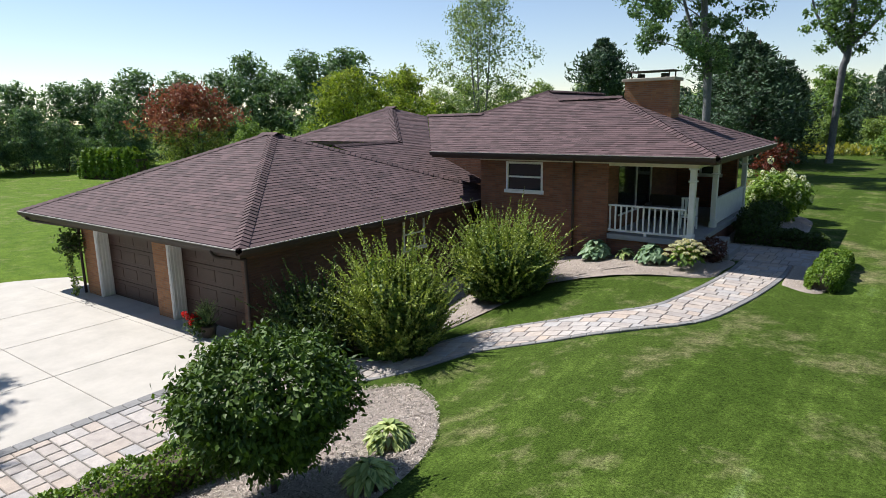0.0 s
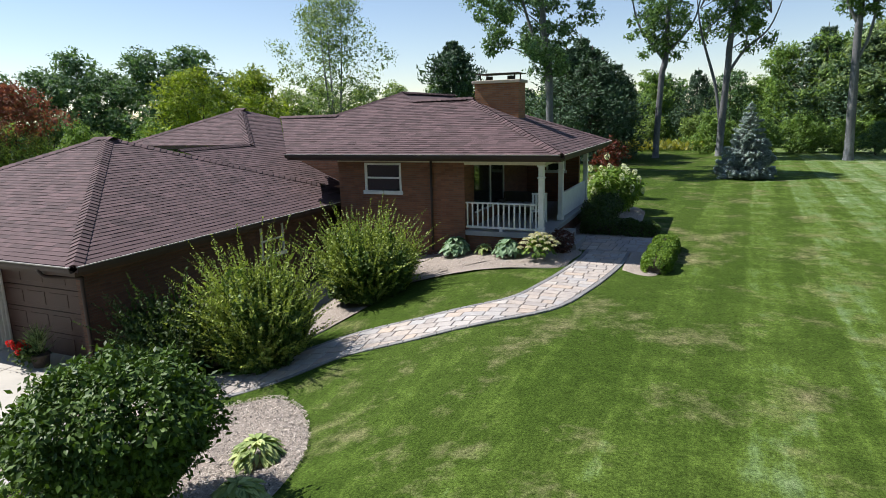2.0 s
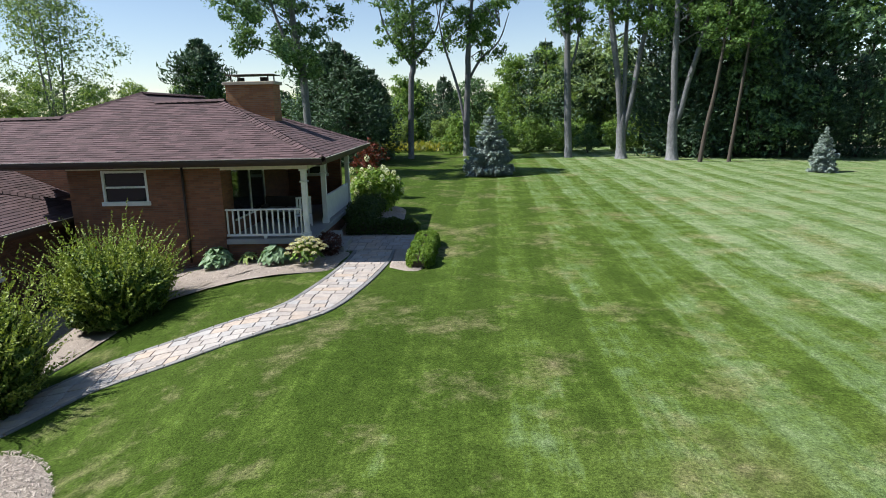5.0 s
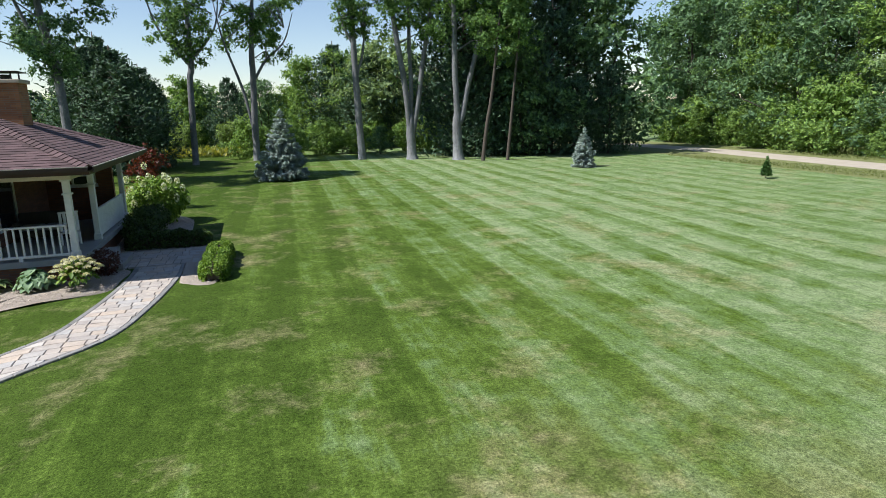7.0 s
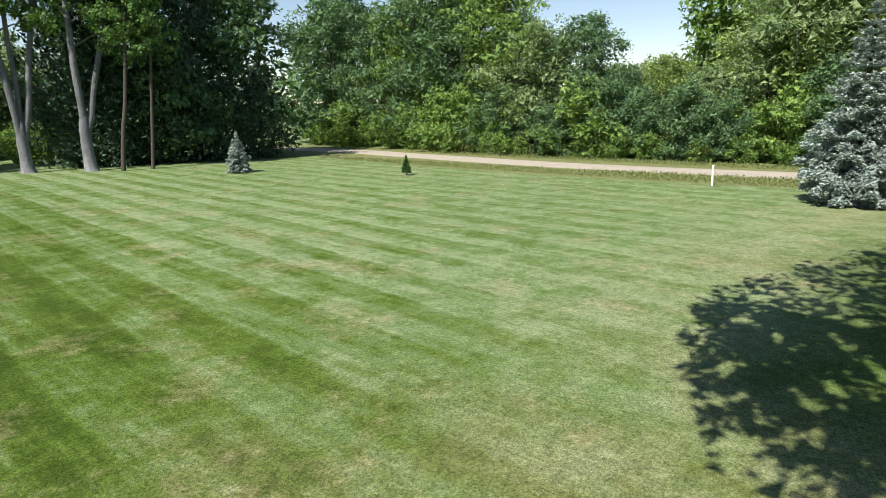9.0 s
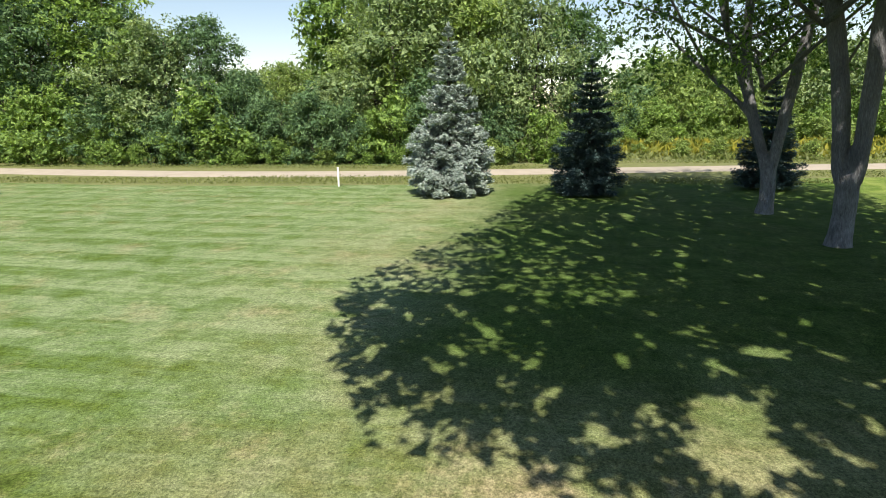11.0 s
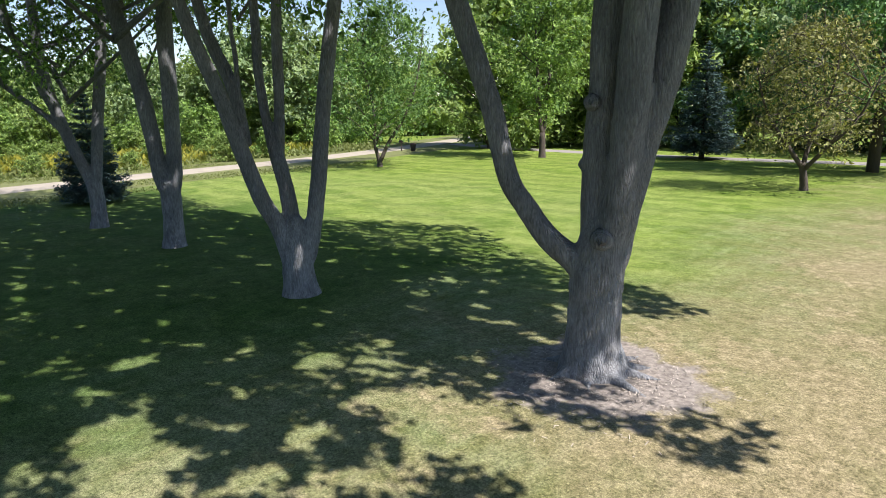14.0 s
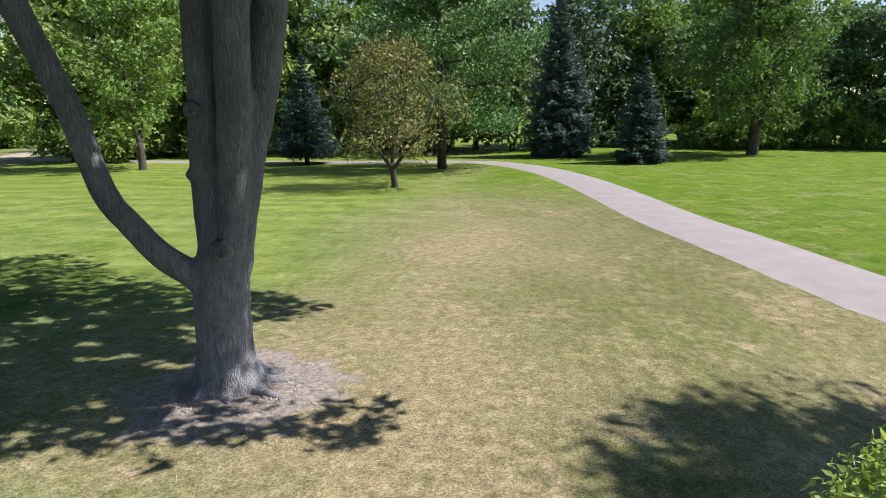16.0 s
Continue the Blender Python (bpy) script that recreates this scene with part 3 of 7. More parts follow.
def spruce(name, seed, h, rx, mat, n, label="", leaf=0.09, base=0.25, tiers=None):
    """Straight trunk with tiers of drooping boughs of short needle sprays."""
    rng = np.random.default_rng(seed)
    root = new(name)
    tagged(root, label, "spruce")
    v, f = tube_data([[(0, 0, -0.2, 0.025 * h), (0, 0, h * 0.5, 0.013 * h), (0, 0, h * 0.97, 0.004 * h)]], 7)
    raw("trunk", v, f, BARK_D, root, True)
    tiers = tiers or int(9 + h * 1.7)
    boughs = []
    for t in range(tiers):
        u = (t + rng.uniform(0, 0.45)) / tiers
        # widest a little above the foot, then an even cone to the tip
        reach = rx * (min(1.0, 0.72 + 2.6 * u) * (1 - u) ** 0.88 + 0.02)
        nb = int(7 + 7 * (1 - u))
        for k in range(nb):
            boughs.append((base + (h - base) * u, reach * rng.uniform(0.62, 1.2), 2 * math.pi * (k + rng.uniform(-0.35, 0.35)) / nb + t * 0.7, u))
    whole = sum(q[1] ** 1.3 for q in boughs)
    pts, axs, limbs = [], [], []
    for z, rr, a, u in boughs:
        per = max(10, int(2 * n / 11 * 10 * rr ** 1.3 / whole))
        ca, sa = math.cos(a), math.sin(a)
        lift = 0.35 * u - 0.16                     # low boughs sag, high ones rise
        limbs.append([(0, 0, z, 0.006 * h * (1 - u) + 0.006), (0.7 * rr * ca, 0.7 * rr * sa, z + lift * rr * 0.6, 0.006)])
        # needles sit on side twigs that leave the bough at a slant
        twigs = max(4, int(5 + 5 * rr))
        w = rng.integers(0, 2 * twigs, per)
        hand = np.where(w % 2 == 0, 1.0, -1.0)
        s0 = 0.12 + 0.88 * (w // 2 + 0.5) / twigs
        q = rng.uniform(0, 1, per) ** 0.8
        long = (0.42 * (1 - s0) + 0.1) * rr * q
        main = rng.uniform(0, 1, per) < 0.2
        long = np.where(main, 0.0, long)
        s = np.where(main, rng.uniform(0.3, 1.0, per), s0) * rr + long * 0.75
        side = hand * long * 0.7 + rng.normal(0, 0.012 * h ** 0.5, per)
        zz = z + lift * s + 0.10 * s * s / rr - 0.22 * long + rng.normal(0, 0.03 + 0.03 * rr, per)
        pts.append(np.stack([s * ca - side * sa, s * sa + side * ca, zz], 1))
        along = np.stack([ca - hand * 0.8 * sa * ~main, sa + hand * 0.8 * ca * ~main, np.full(per, lift)], 1)
        axs.append(along + rng.normal(0, 0.38, (per, 3)))
    tip = rng.uniform(0, 1, 90)
    pts.append(np.stack([rng.normal(0, 0.03, 90), rng.normal(0, 0.03, 90), h * (0.93 + 0.07 * tip)], 1))
    axs.append(rng.normal(0, 0.4, (90, 3)) + [0, 0, 1.0])
    v, f = tube_data(limbs, 4)
    tagged(raw("bough_work", v, f, BARK_D, root, True), "", "", "", "stuff")
    pts, ax = np.concatenate(pts), unit(np.concatenate(axs))
    ay = unit(np.cross(np.array([0, 0, 1.0]) + rng.normal(0, 0.4, (len(pts), 3)), ax))
    s = leaf * rng.uniform(0.6, 1.4, (len(pts), 1)) * (0.55 + 0.45 * h / 6)
    sprays_mesh("crown", pts, ax * s * 1.0, ay * s * 0.5, mat, root)
    return root


def pine(name, seed, h, rx, mat, n, label="", base=2.0, leaf=0.2, far=False, puff=0.02):
    """Tall straight trunk with open whorls of flat, upswept plumes."""
    rng = np.random.default_rng(seed)
    root = new(name)
    tagged(root, label, "pine tree")
    paths = [[(0, 0, -0.2, 0.022 * h), (0, 0, h * 0.6, 0.013 * h), (0, 0, h, 0.003 * h)]]
    pts, out = [], []
    levels = int(5 + h * 0.45)
    per = n // (levels * 6)
    for t in range(levels):
        z = base + (h - base) * (t + rng.uniform(0, 0.5)) / levels
        u = (z - base) / (h - base)
        reach = rx * (0.55 + 0.6 * math.sin(math.pi * (0.25 + 0.7 * u))) * (1 - u ** 3)
        for b in range(6):
            a = 2 * math.pi * (b + rng.uniform(-0.4, 0.4)) / 6 + t
            rr = reach * rng.uniform(0.5, 1.1)
            ca, sa = math.cos(a), math.sin(a)
            paths.append([(0, 0, z - 0.1 * rr, 0.05), (rr * 0.55 * ca, rr * 0.55 * sa, z - 0.05 * rr, 0.035), (rr * ca, rr * sa, z + 0.12 * rr, 0.012)])
            s = rng.uniform(0.35, 1.05, per)
            side = rng.normal(0, 0.24, per) * rr * 0.8 * s
            zz = z + 0.12 * rr * s * s + rng.normal(0, puff * rr + 0.03, per) + 0.1
            pts.append(np.stack([s * rr * ca - side * sa, s * rr * sa + side * ca, zz], 1))
            out.append(np.tile([ca, sa, 0.5], (per, 1)))
    v, f = tube_data(paths, 6, rng, 0.05)
    raw("trunk", v, f, BARK_D, root, True)
    add_leaves("crown", rng, np.concatenate(pts), np.concatenate(out), leaf, mat, root, droop=-0.3, aspect=0.4, far=far)
    return root


def place(ob, x, y, rz=0.0, s=1.0, sz=None, dz=0.0):
    ob.matrix_basis = Matrix.Translation((x, y, ground_z(x, y) + dz)) @ Matrix.Rotation(radians(rz), 4, "Z") @ Matrix.Diagonal((s, s, sz or s, 1))
    return ob


def put_copy(ob, x, y, rz=0.0, s=1.0, sz=None, dz=0.0, label="", group=""):
    c = copy_thing(ob, Matrix.Identity(4))
    place(c, x, y, rz, s, sz, dz)
    return tagged(c, label, "", group)


# ---- ground ----
def axis_steps(lo, hi, fine, far):
    a = list(np.arange(lo, hi + 0.01, fine))
    out = [lo - d for d in far][::-1]
    return out + a + [hi + d for d in far]


gx = axis_steps(-44, 60, 1.0, (6, 15, 30, 60, 120, 300, 900, 2500))
gy = axis_steps(-70, 76, 1.0, (6, 15, 30, 60, 120, 300, 900, 2500))
gv = [(x, y, ground_z(x, y)) for y in gy for x in gx]
W_ = len(gx)
gf = [(j * W_ + i, j * W_ + i + 1, (j + 1) * W_ + i + 1, (j + 1) * W_ + i) for j in range(len(gy) - 1) for i in range(W_ - 1)]
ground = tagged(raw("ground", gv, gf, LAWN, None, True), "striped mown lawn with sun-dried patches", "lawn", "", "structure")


def ribbon(name, line, width, mat, label, category, lift=0.02, n=8, taper=None):
    """A flat strip along a smooth line, laid on the ground."""
    p = smooth_path([(*q, 0, 0) for q in line], n)
    v, f = [], []
    for i, q in enumerate(p):
        a, b = p[max(i - 1, 0)], p[min(i + 1, len(p) - 1)]
        d = unit(np.array([b[0] - a[0], b[1] - a[1]]))
        for k in range(5):
            o = (k / 4 - 0.5) * width
            x, y = q[0] - d[1] * o, q[1] + d[0] * o
            v.append((x, y, ground_z(x, y) + (-0.01 if k in (0, 4) else lift + 0.03 * (1 - abs(k - 2) / 2))))
    for i in range(len(p) - 1):
        for k in range(4):
            a = i * 5 + k
            f.append((a, a + 5, a + 6, a + 1))
    return tagged(raw(name, v, f, mat, None, True), label, category, "", "structure")


ROAD = [(30, 140), (41, 85), (44, 56), (43, 44), (41.4, 25), (42.8, 8), (47.8, -17), (52, -38), (60, -62), (80, -108), (110, -170)]
ribbon("verge", ROAD, 15.0, VERGE, "dry unmown grass verge beside the gravel road", "verge", 0.012)
ribbon("road", ROAD, 5.6, GRAVEL, "pale gravel country road", "road", 0.05)
DRIVE = [(58, -66), (46, -62), (34, -59.5), (20, -58), (9, -58.2), (3.5, -57), (-0.4, -51.5), (-2.9, -44), (-4.6, -35.5), (-5.9, -27), (-7.1, -22.3), (-8.8, -18), (-10.8, -14.5), (-14, -9.5), (-17, -4.5), (-18.5, -0.5)]
ribbon("driveway", DRIVE, 3.4, ASPHALT, "pale worn asphalt driveway curving across the lawn", "driveway", 0.03)

# concrete pad in slabs, with saw-cut joints
pad = tagged(new("concrete_pad"), "light broom-finished concrete parking pad", "driveway", "", "structure")
xs = [-24.6, -21.2, -18.2, -15.2, -12.35]
ys = [-1.0, 2.2, 5.4, 8.55, 9.9]
for i in range(4):
    for j in range(4):
        bm = bmesh.new()
        box(bm, xs[i] + 0.008, ys[j] + 0.008, -0.14, xs[i + 1] - 0.008, ys[j + 1] - 0.008, 0.03, 0.01)
        part("slab", bm, CONCRETE, pad)
bm = bmesh.new()
box(bm, -24.58, -0.98, -0.16, -12.37, 9.88, 0.018)
part("joint_bed", bm, JOINT, pad)
bm = bmesh.new()
ring = [bm.verts.new((-24.6 - 2.6 * math.sin(a) ** 0.8 if a > 0 else -24.6, 10.3 - 11.0 * t, 0.022)) for t, a in ((k / 12, math.pi * k / 12) for k in range(13))]
bm.faces.new(ring)
part("slab", bm, CONCRETE, pad)

# ---- paved walk ----
WALK = [(-10.2, 9.0), (-9.0, 10.3), (-7.75, 11.7), (-5.8, 12.4), (-3.97, 13.6), (-3.35, 15.6), (-2.98, 18.4), (-2.95, 20.2)]
WALK_W = 1.45
walkway = tagged(new("walkway"), "curved walk of grey-tan pavers with a charcoal paver edge", "path", "", "structure")
walk_line = smooth_path([(*q, 0, 0) for q in WALK], 10)


def walk_frame(s):
    """Place and heading at a length s along the walk."""
    acc = 0.0
    for a, b in zip(walk_line, walk_line[1:]):
        d = math.hypot(b[0] - a[0], b[1] - a[1])
        if acc + d >= s:
            t = (s - acc) / d
            return a[0] + (b[0] - a[0]) * t, a[1] + (b[1] - a[1]) * t, (b[0] - a[0]) / d, (b[1] - a[1]) / d
        acc += d
    a, b = walk_line[-2:]
    d = math.hypot(b[0] - a[0], b[1] - a[1])
    return b[0], b[1], (b[0] - a[0]) / d, (b[1] - a[1]) / d


WALK_LEN = sum(math.hypot(b[0] - a[0], b[1] - a[1]) for a, b in zip(walk_line, walk_line[1:]))


def on_walk(s, o, h=0.0):
    x, y, dx, dy = walk_frame(s)
    x, y = x - dy * o, y + dx * o
    return (x, y, ground_z(x, y) + h)


def strip_piece(name, at, s0, s1, o0, o1, h, mat, parent, gap=0.012):
    """One paver between lengths s0, s1 and offsets o0, o1, with a small chamfer."""
    g, c = gap, 0.012
    lo = [at(s, o, -0.05) for s, o in ((s0 + g, o0 + g), (s1 - g, o0 + g), (s1 - g, o1 - g), (s0 + g, o1 - g))]
    e = [at(s, o, h - c) for s, o in ((s0 + g, o0 + g), (s1 - g, o0 + g), (s1 - g, o1 - g), (s0 + g, o1 - g))]
    t = [at(s, o, h) for s, o in ((s0 + g + c, o0 + g + c), (s1 - g - c, o0 + g + c), (s1 - g - c, o1 - g - c), (s0 + g + c, o1 - g - c))]
    v = lo + e + t
    f = [(8, 9, 10, 11)] + [(i, (i + 1) % 4, 4 + (i + 1) % 4, 4 + i) for i in range(4)] + [(4 + i, 4 + (i + 1) % 4, 8 + (i + 1) % 4, 8 + i) for i in range(4)]
    return raw(name, v, f, mat, parent)


def lay_pavers(at, length, o_lo, o_hi, unit_w, parent, seed, h=0.05, edge=0.14):
    """Random ashlar: bays of one large, or two and three smaller pavers, and an edge course."""
    rng = random.Random(seed)
    lo, hi = o_lo + edge, o_hi - edge
    s = 0.0
    while s < length - 0.05:
        d = rng.choice((0.3, 0.42, 0.42, 0.56))
        s1 = length if length - s - d < 0.12 else s + d
        o = lo - rng.uniform(0, 0.2)
        while o < hi - 0.02:
            w = unit_w * rng.choice((0.55, 0.8, 1.0, 1.25))
            o1 = hi if hi - o - w < 0.1 else o + w
            a = max(o, lo)
            if o1 - a > 0.05:
                if d > 0.5 and rng.random() < 0.6:
                    m = s + (s1 - s) * rng.choice((0.4, 0.5, 0.6))
                    strip_piece("paver", at, s, m, a, o1, h + rng.uniform(-0.004, 0.004), PAVER, parent)
                    strip_piece("paver", at, m, s1, a, o1, h + rng.uniform(-0.004, 0.004), PAVER, parent)
                else:
                    strip_piece("paver", at, s, s1, a, o1, h + rng.uniform(-0.004, 0.004), PAVER, parent)
            o = o1
        s = s1
    if edge:
        k = int(length / 0.32)
        for i in range(k):
            for a, b in ((o_lo, o_lo + edge), (o_hi - edge, o_hi)):
                strip_piece("edge_paver", at, length * i / k, length * (i + 1) / k, a, b, h + 0.004, EDGER, parent, 0.006)



def to_walk(x, y):
    """Length along the walk and offset from its middle of a place."""
    acc, best = 0.0, (1e9, 0, 0)
    for a, b in zip(walk_line, walk_line[1:]):
        dx, dy = b[0] - a[0], b[1] - a[1]
        d = math.hypot(dx, dy)
        t = ((x - a[0]) * dx + (y - a[1]) * dy) / (d * d)
        t = min(1.0 if b is not walk_line[-1] else 9.0, max(0.0 if a is not walk_line[0] else -9.0, t))
        gap = math.hypot(x - a[0] - t * dx, y - a[1] - t * dy)
        if gap < best[0]:
            best = (gap, acc + t * d, ((y - a[1]) * dx - (x - a[0]) * dy) / d)
        acc += d
    return best[1], best[2]


def lay_grid(at, length, half, parent, seed, lw=0.42, bw=0.28, h=0.03):
    """Pavers in a straight running bond that keeps its heading round the curve, cut along the edge course."""
    rng = random.Random(seed)
    lim = half - 0.14
    for row in range(int(12.6 / bw)):
        y0, x = 8.3 + row * bw, -10.9 - rng.uniform(0, lw)
        while x < -1.9:
            l = lw * rng.choice((0.66, 1.0, 1.0, 1.3))
            x0, x = x, x + l
            if abs(to_walk(x0 + l / 2, y0 + bw / 2)[1]) > half + 0.4:
                continue
            g = 0.008
            quad = [to_walk(*q) for q in ((x0 + g, y0 + g), (x0 + l - g, y0 + g), (x0 + l - g, y0 + bw - g), (x0 + g, y0 + bw - g))]
            # cut to the walk, side by side
            for axis, bound, sign in ((1, lim, 1), (1, -lim, -1), (0, length, 1), (0, 0.0, -1)):
                out = []
                for u, w in zip(quad, quad[1:] + quad[:1]):
                    iu, iw = sign * (bound - u[axis]) >= 0, sign * (bound - w[axis]) >= 0
                    if iu:
                        out.append(u)
                    if iu != iw:
                        t = (bound - u[axis]) / (w[axis] - u[axis])
                        out.append((u[0] + (w[0] - u[0]) * t, u[1] + (w[1] - u[1]) * t))
                quad = out
                if len(quad) < 3:
                    break
            if len(quad) < 3:
                continue
            area = abs(sum(u[0] * w[1] - w[0] * u[1] for u, w in zip(quad, quad[1:] + quad[:1]))) / 2
            if area < 0.006:
                continue
            m = len(quad)
            mx, my = sum(q[0] for q in quad) / m, sum(q[1] for q in quad) / m
            z = h + rng.uniform(-0.004, 0.004)
            top = [at(mx + (q[0] - mx) * 0.95, my + (q[1] - my) * 0.95, z) for q in quad]
            rim = [at(*q, z - 0.012) for q in quad]
            low = [at(*q, -0.05) for q in quad]
            f = [tuple(range(m))] + [(m + i, m + (i + 1) % m, (i + 1) % m, i) for i in range(m)] + [(2 * m + i, 2 * m + (i + 1) % m, m + (i + 1) % m, m + i) for i in range(m)]
            raw("paver", top + rim + low, f, PAVER, parent)
    k = int(length / 0.32)
    for i in range(k):
        for a, b in ((-half, -lim), (lim, half)):
            strip_piece("edge_paver", at, length * i / k, length * (i + 1) / k, a, b, h + 0.004, EDGER, parent, 0.006)


lay_grid(on_walk, WALK_LEN, WALK_W / 2, walkway, 4)
bv, bf = [], []
for i in range(61):
    for o in (-WALK_W / 2 + 0.01, 0, WALK_W / 2 - 0.01):
        bv.append(on_walk(WALK_LEN * i / 60, o, 0.014))
for i in range(60):
    for k in range(2):
        a = i * 3 + k
        bf.append((a, a + 3, a + 4, a + 1))
raw("joint_bed", bv, bf, JOINT, walkway, True)


def on_landing(s, o, h=0.0):
    return (-4.3 + o, 20.1 + s, 1.25 + h)


landing = tagged(new("landing"), "paver landing at the porch steps in shade", "path", "", "structure")
lay_pavers(on_landing, 2.4, 0.0, 2.7, 0.4, landing, 9, 0.055)
box_part("joint_bed", JOINT, landing, -4.28, 20.12, 1.2, -1.62, 22.48, 1.285)


def on_apron(s, o, h=0.0):
    return (-12.3 + o, 0.6 + s, ground_z(-12.3 + o, 0.6 + s) + h)


apron = tagged(new("paver_apron"), "tan and grey paver apron beside the concrete pad", "path", "", "structure")
lay_pavers(on_apron, 9.2, -0.1, 2.9, 0.52, apron, 2, 0.045, 0.3)
box_part("joint_bed", JOINT, apron, -12.28, 0.62, -0.1, -9.42, 9.78, 0.028)


# pale strip along the gutter's lip: the glint on its edge put into colour
GUTTER_GLINT = plain("gutter_lip_glint", (0.42, 0.38, 0.34), 0.4, 0.15, 5.0)

# ---- house ----
house = tagged(new("house"), "brown brick ranch house with hipped shingle roof and attached garage", "house")


def roof_plane(corners, outline, courses_mat, parent, name="roof_slope", exposure=0.16, seed=1, tabs=0.31, single=0):
    """Shingles on a plane. corners: eave start, eave end (the course direction) and a point up the slope; outline: polygon on that plane."""
    rng = random.Random(seed)
    o, e, t = (Vector(c) for c in corners)
    u = (e - o).normalized()
    n = u.cross(t - o).normalized()
    if n.z < 0:
        n = -n
    w = n.cross(u)
    if w.z < 0:
        w = -w
    poly = [((Vector(q) - o).dot(u), (Vector(q) - o).dot(w)) for q in outline]
    bm = bmesh.new()
    bm.faces.new([bm.verts.new(Vector(q) - n * 0.012) for q in outline])
    slope = part(name, bm, UNDERLAY, parent)

    def span(y):
        xs_ = []
        for (x0, y0), (x1, y1) in zip(poly, poly[1:] + poly[:1]):
            if (y0 <= y < y1) or (y1 <= y < y0):
                xs_.append(x0 + (x1 - x0) * (y - y0) / (y1 - y0))
        return sorted(xs_)

    v, f = [], []
    top = max(p[1] for p in poly)
    row, y = 0, min(p[1] for p in poly)
    made = 0
    while y < top:
        y1 = min(y + exposure + 0.02, top)
        spans = span(min(y + 0.01, top - 0.002))
        spans1 = span(min(y1, top - 0.001))
        for k in range(0, len(spans) - 1, 2):
            x0, x1 = spans[k], spans[k + 1]
            if 2 * (k // 2) + 1 < len(spans1):
                a0, a1 = spans1[k], spans1[k + 1]
            else:
                a0 = a1 = (x0 + x1) / 2
            lo, hi = max(min(x0, a0), x0 - 0.25), min(max(x1, a1), x1 + 0.25)
            x = lo - rng.uniform(0, tabs)
            while x < hi:
                step = tabs * rng.uniform(0.6, 1.35)
                q0, q1 = max(x, lo), min(x + step, hi)
                x += step
                if q1 - q0 < 0.015:
                    continue
                lift = 0.013 + rng.choice((0.0, 0.0, 0.005)) + rng.uniform(0, 0.003)
                dy = rng.choice((0.0, 0.0, 0.0, 0.012))

                def cut(xx, yy, s0, s1):
                    return min(max(xx, s0), s1)
                b0, b1 = cut(q0, 0, x0, x1), cut(q1, 0, x0, x1)
                c0, c1 = cut(q0, 0, a0, a1), cut(q1, 0, a0, a1)
                if b1 - b0 < 0.01 and c1 - c0 < 0.01:
                    continue
                yy = y - dy if y > 0.05 else y
                quad = [o + u * b0 + w * yy + n * lift, o + u * b1 + w * yy + n * lift, o + u * c1 + w * y1 + n * 0.003, o + u * c0 + w * y1 + n * 0.003]
                low = [o + u * b0 + w * yy - n * 0.008, o + u * b1 + w * yy - n * 0.008]
                vv = [tuple(q) for q in quad + low]
                ff = [(0, 1, 2, 3), (4, 5, 1, 0), (4, 0, 3), (5, 2, 1)]
                if made < single and row < 40:
                    raw("shingle", vv, ff, courses_mat, slope)
                    made += 1
                else:
                    b = len(v)
                    v += vv
                    f += [tuple(i + b for i in q) for q in ff]
        y += exposure
        row += 1
    tagged(raw("shingle_field", v, f, courses_mat, slope), "", "", "", "stuff")
    return slope


def hip_caps(a, b, parent, step=0.2, half=0.19, lift=0.045, drop=0.075):
    """A row of bent cap shingles from a low point a up to b."""
    a, b = Vector(a), Vector(b)
    d = (b - a).normalized()
    side = d.cross(Vector((0, 0, 1))).normalized()
    up = side.cross(d)
    v, f = [], []
    n = max(2, int((b - a).length / step))
    for i in range(n):
        p, q = a + (b - a) * (i / n), a + (b - a) * ((i + 1.15) / n)
        k = len(v)
        for pt, h in ((p, lift + 0.018), (q, lift - 0.006)):
            v += [tuple(pt + side * half + up * (h - drop)), tuple(pt + up * (h + 0.012)), tuple(pt - side * half + up * (h - drop))]
        v += [tuple(Vector(v[k + j]) - up * 0.04) for j in range(3)]
        f += [(k, k + 1, k + 4, k + 3), (k + 1, k + 2, k + 5, k + 4), (k + 6, k + 7, k + 1, k), (k + 7, k + 8, k + 2, k + 1)]
    tagged(raw("hip_cap", v, f, SHINGLE, parent), "", "", "", "stuff")


def gutter(parent, a, b, mat=None, size=0.12):
    """An open trough along the eave, with its face and lip."""
    a, b = Vector(a), Vector(b)
    d = (b - a).normalized()
    out = Vector((d.y, -d.x, 0))
    prof = [(-0.02, 0.0), (size * 0.85, 0.0), (size, size * 0.55), (size, size), (size - 0.02, size), (size - 0.025, size * 0.6), (0.0, 0.02), (0.0, size), (-0.02, size)]
    v = [tuple(p + out * o + Vector((0, 0, z - size))) for p in (a, b) for o, z in prof]
    m = len(prof)
    f = [(i, (i + 1) % m, m + (i + 1) % m, m + i) for i in range(m)] + [tuple(range(m))[::-1], tuple(range(m, 2 * m))]
    lip = [tuple(p + out * o + Vector((0, 0, z))) for p in (a, b) for o, z in ((size - 0.03, 0.0), (size + 0.012, 0.0), (size + 0.012, 0.022), (size - 0.03, 0.022))]
    raw("lip_highlight", lip, [(0, 1, 5, 4), (1, 2, 6, 5), (2, 3, 7, 6), (0, 4, 7, 3), (0, 3, 2, 1), (4, 5, 6, 7)], GUTTER_GLINT, parent)
    return raw("gutter", v, f, mat or GUTTER, parent)


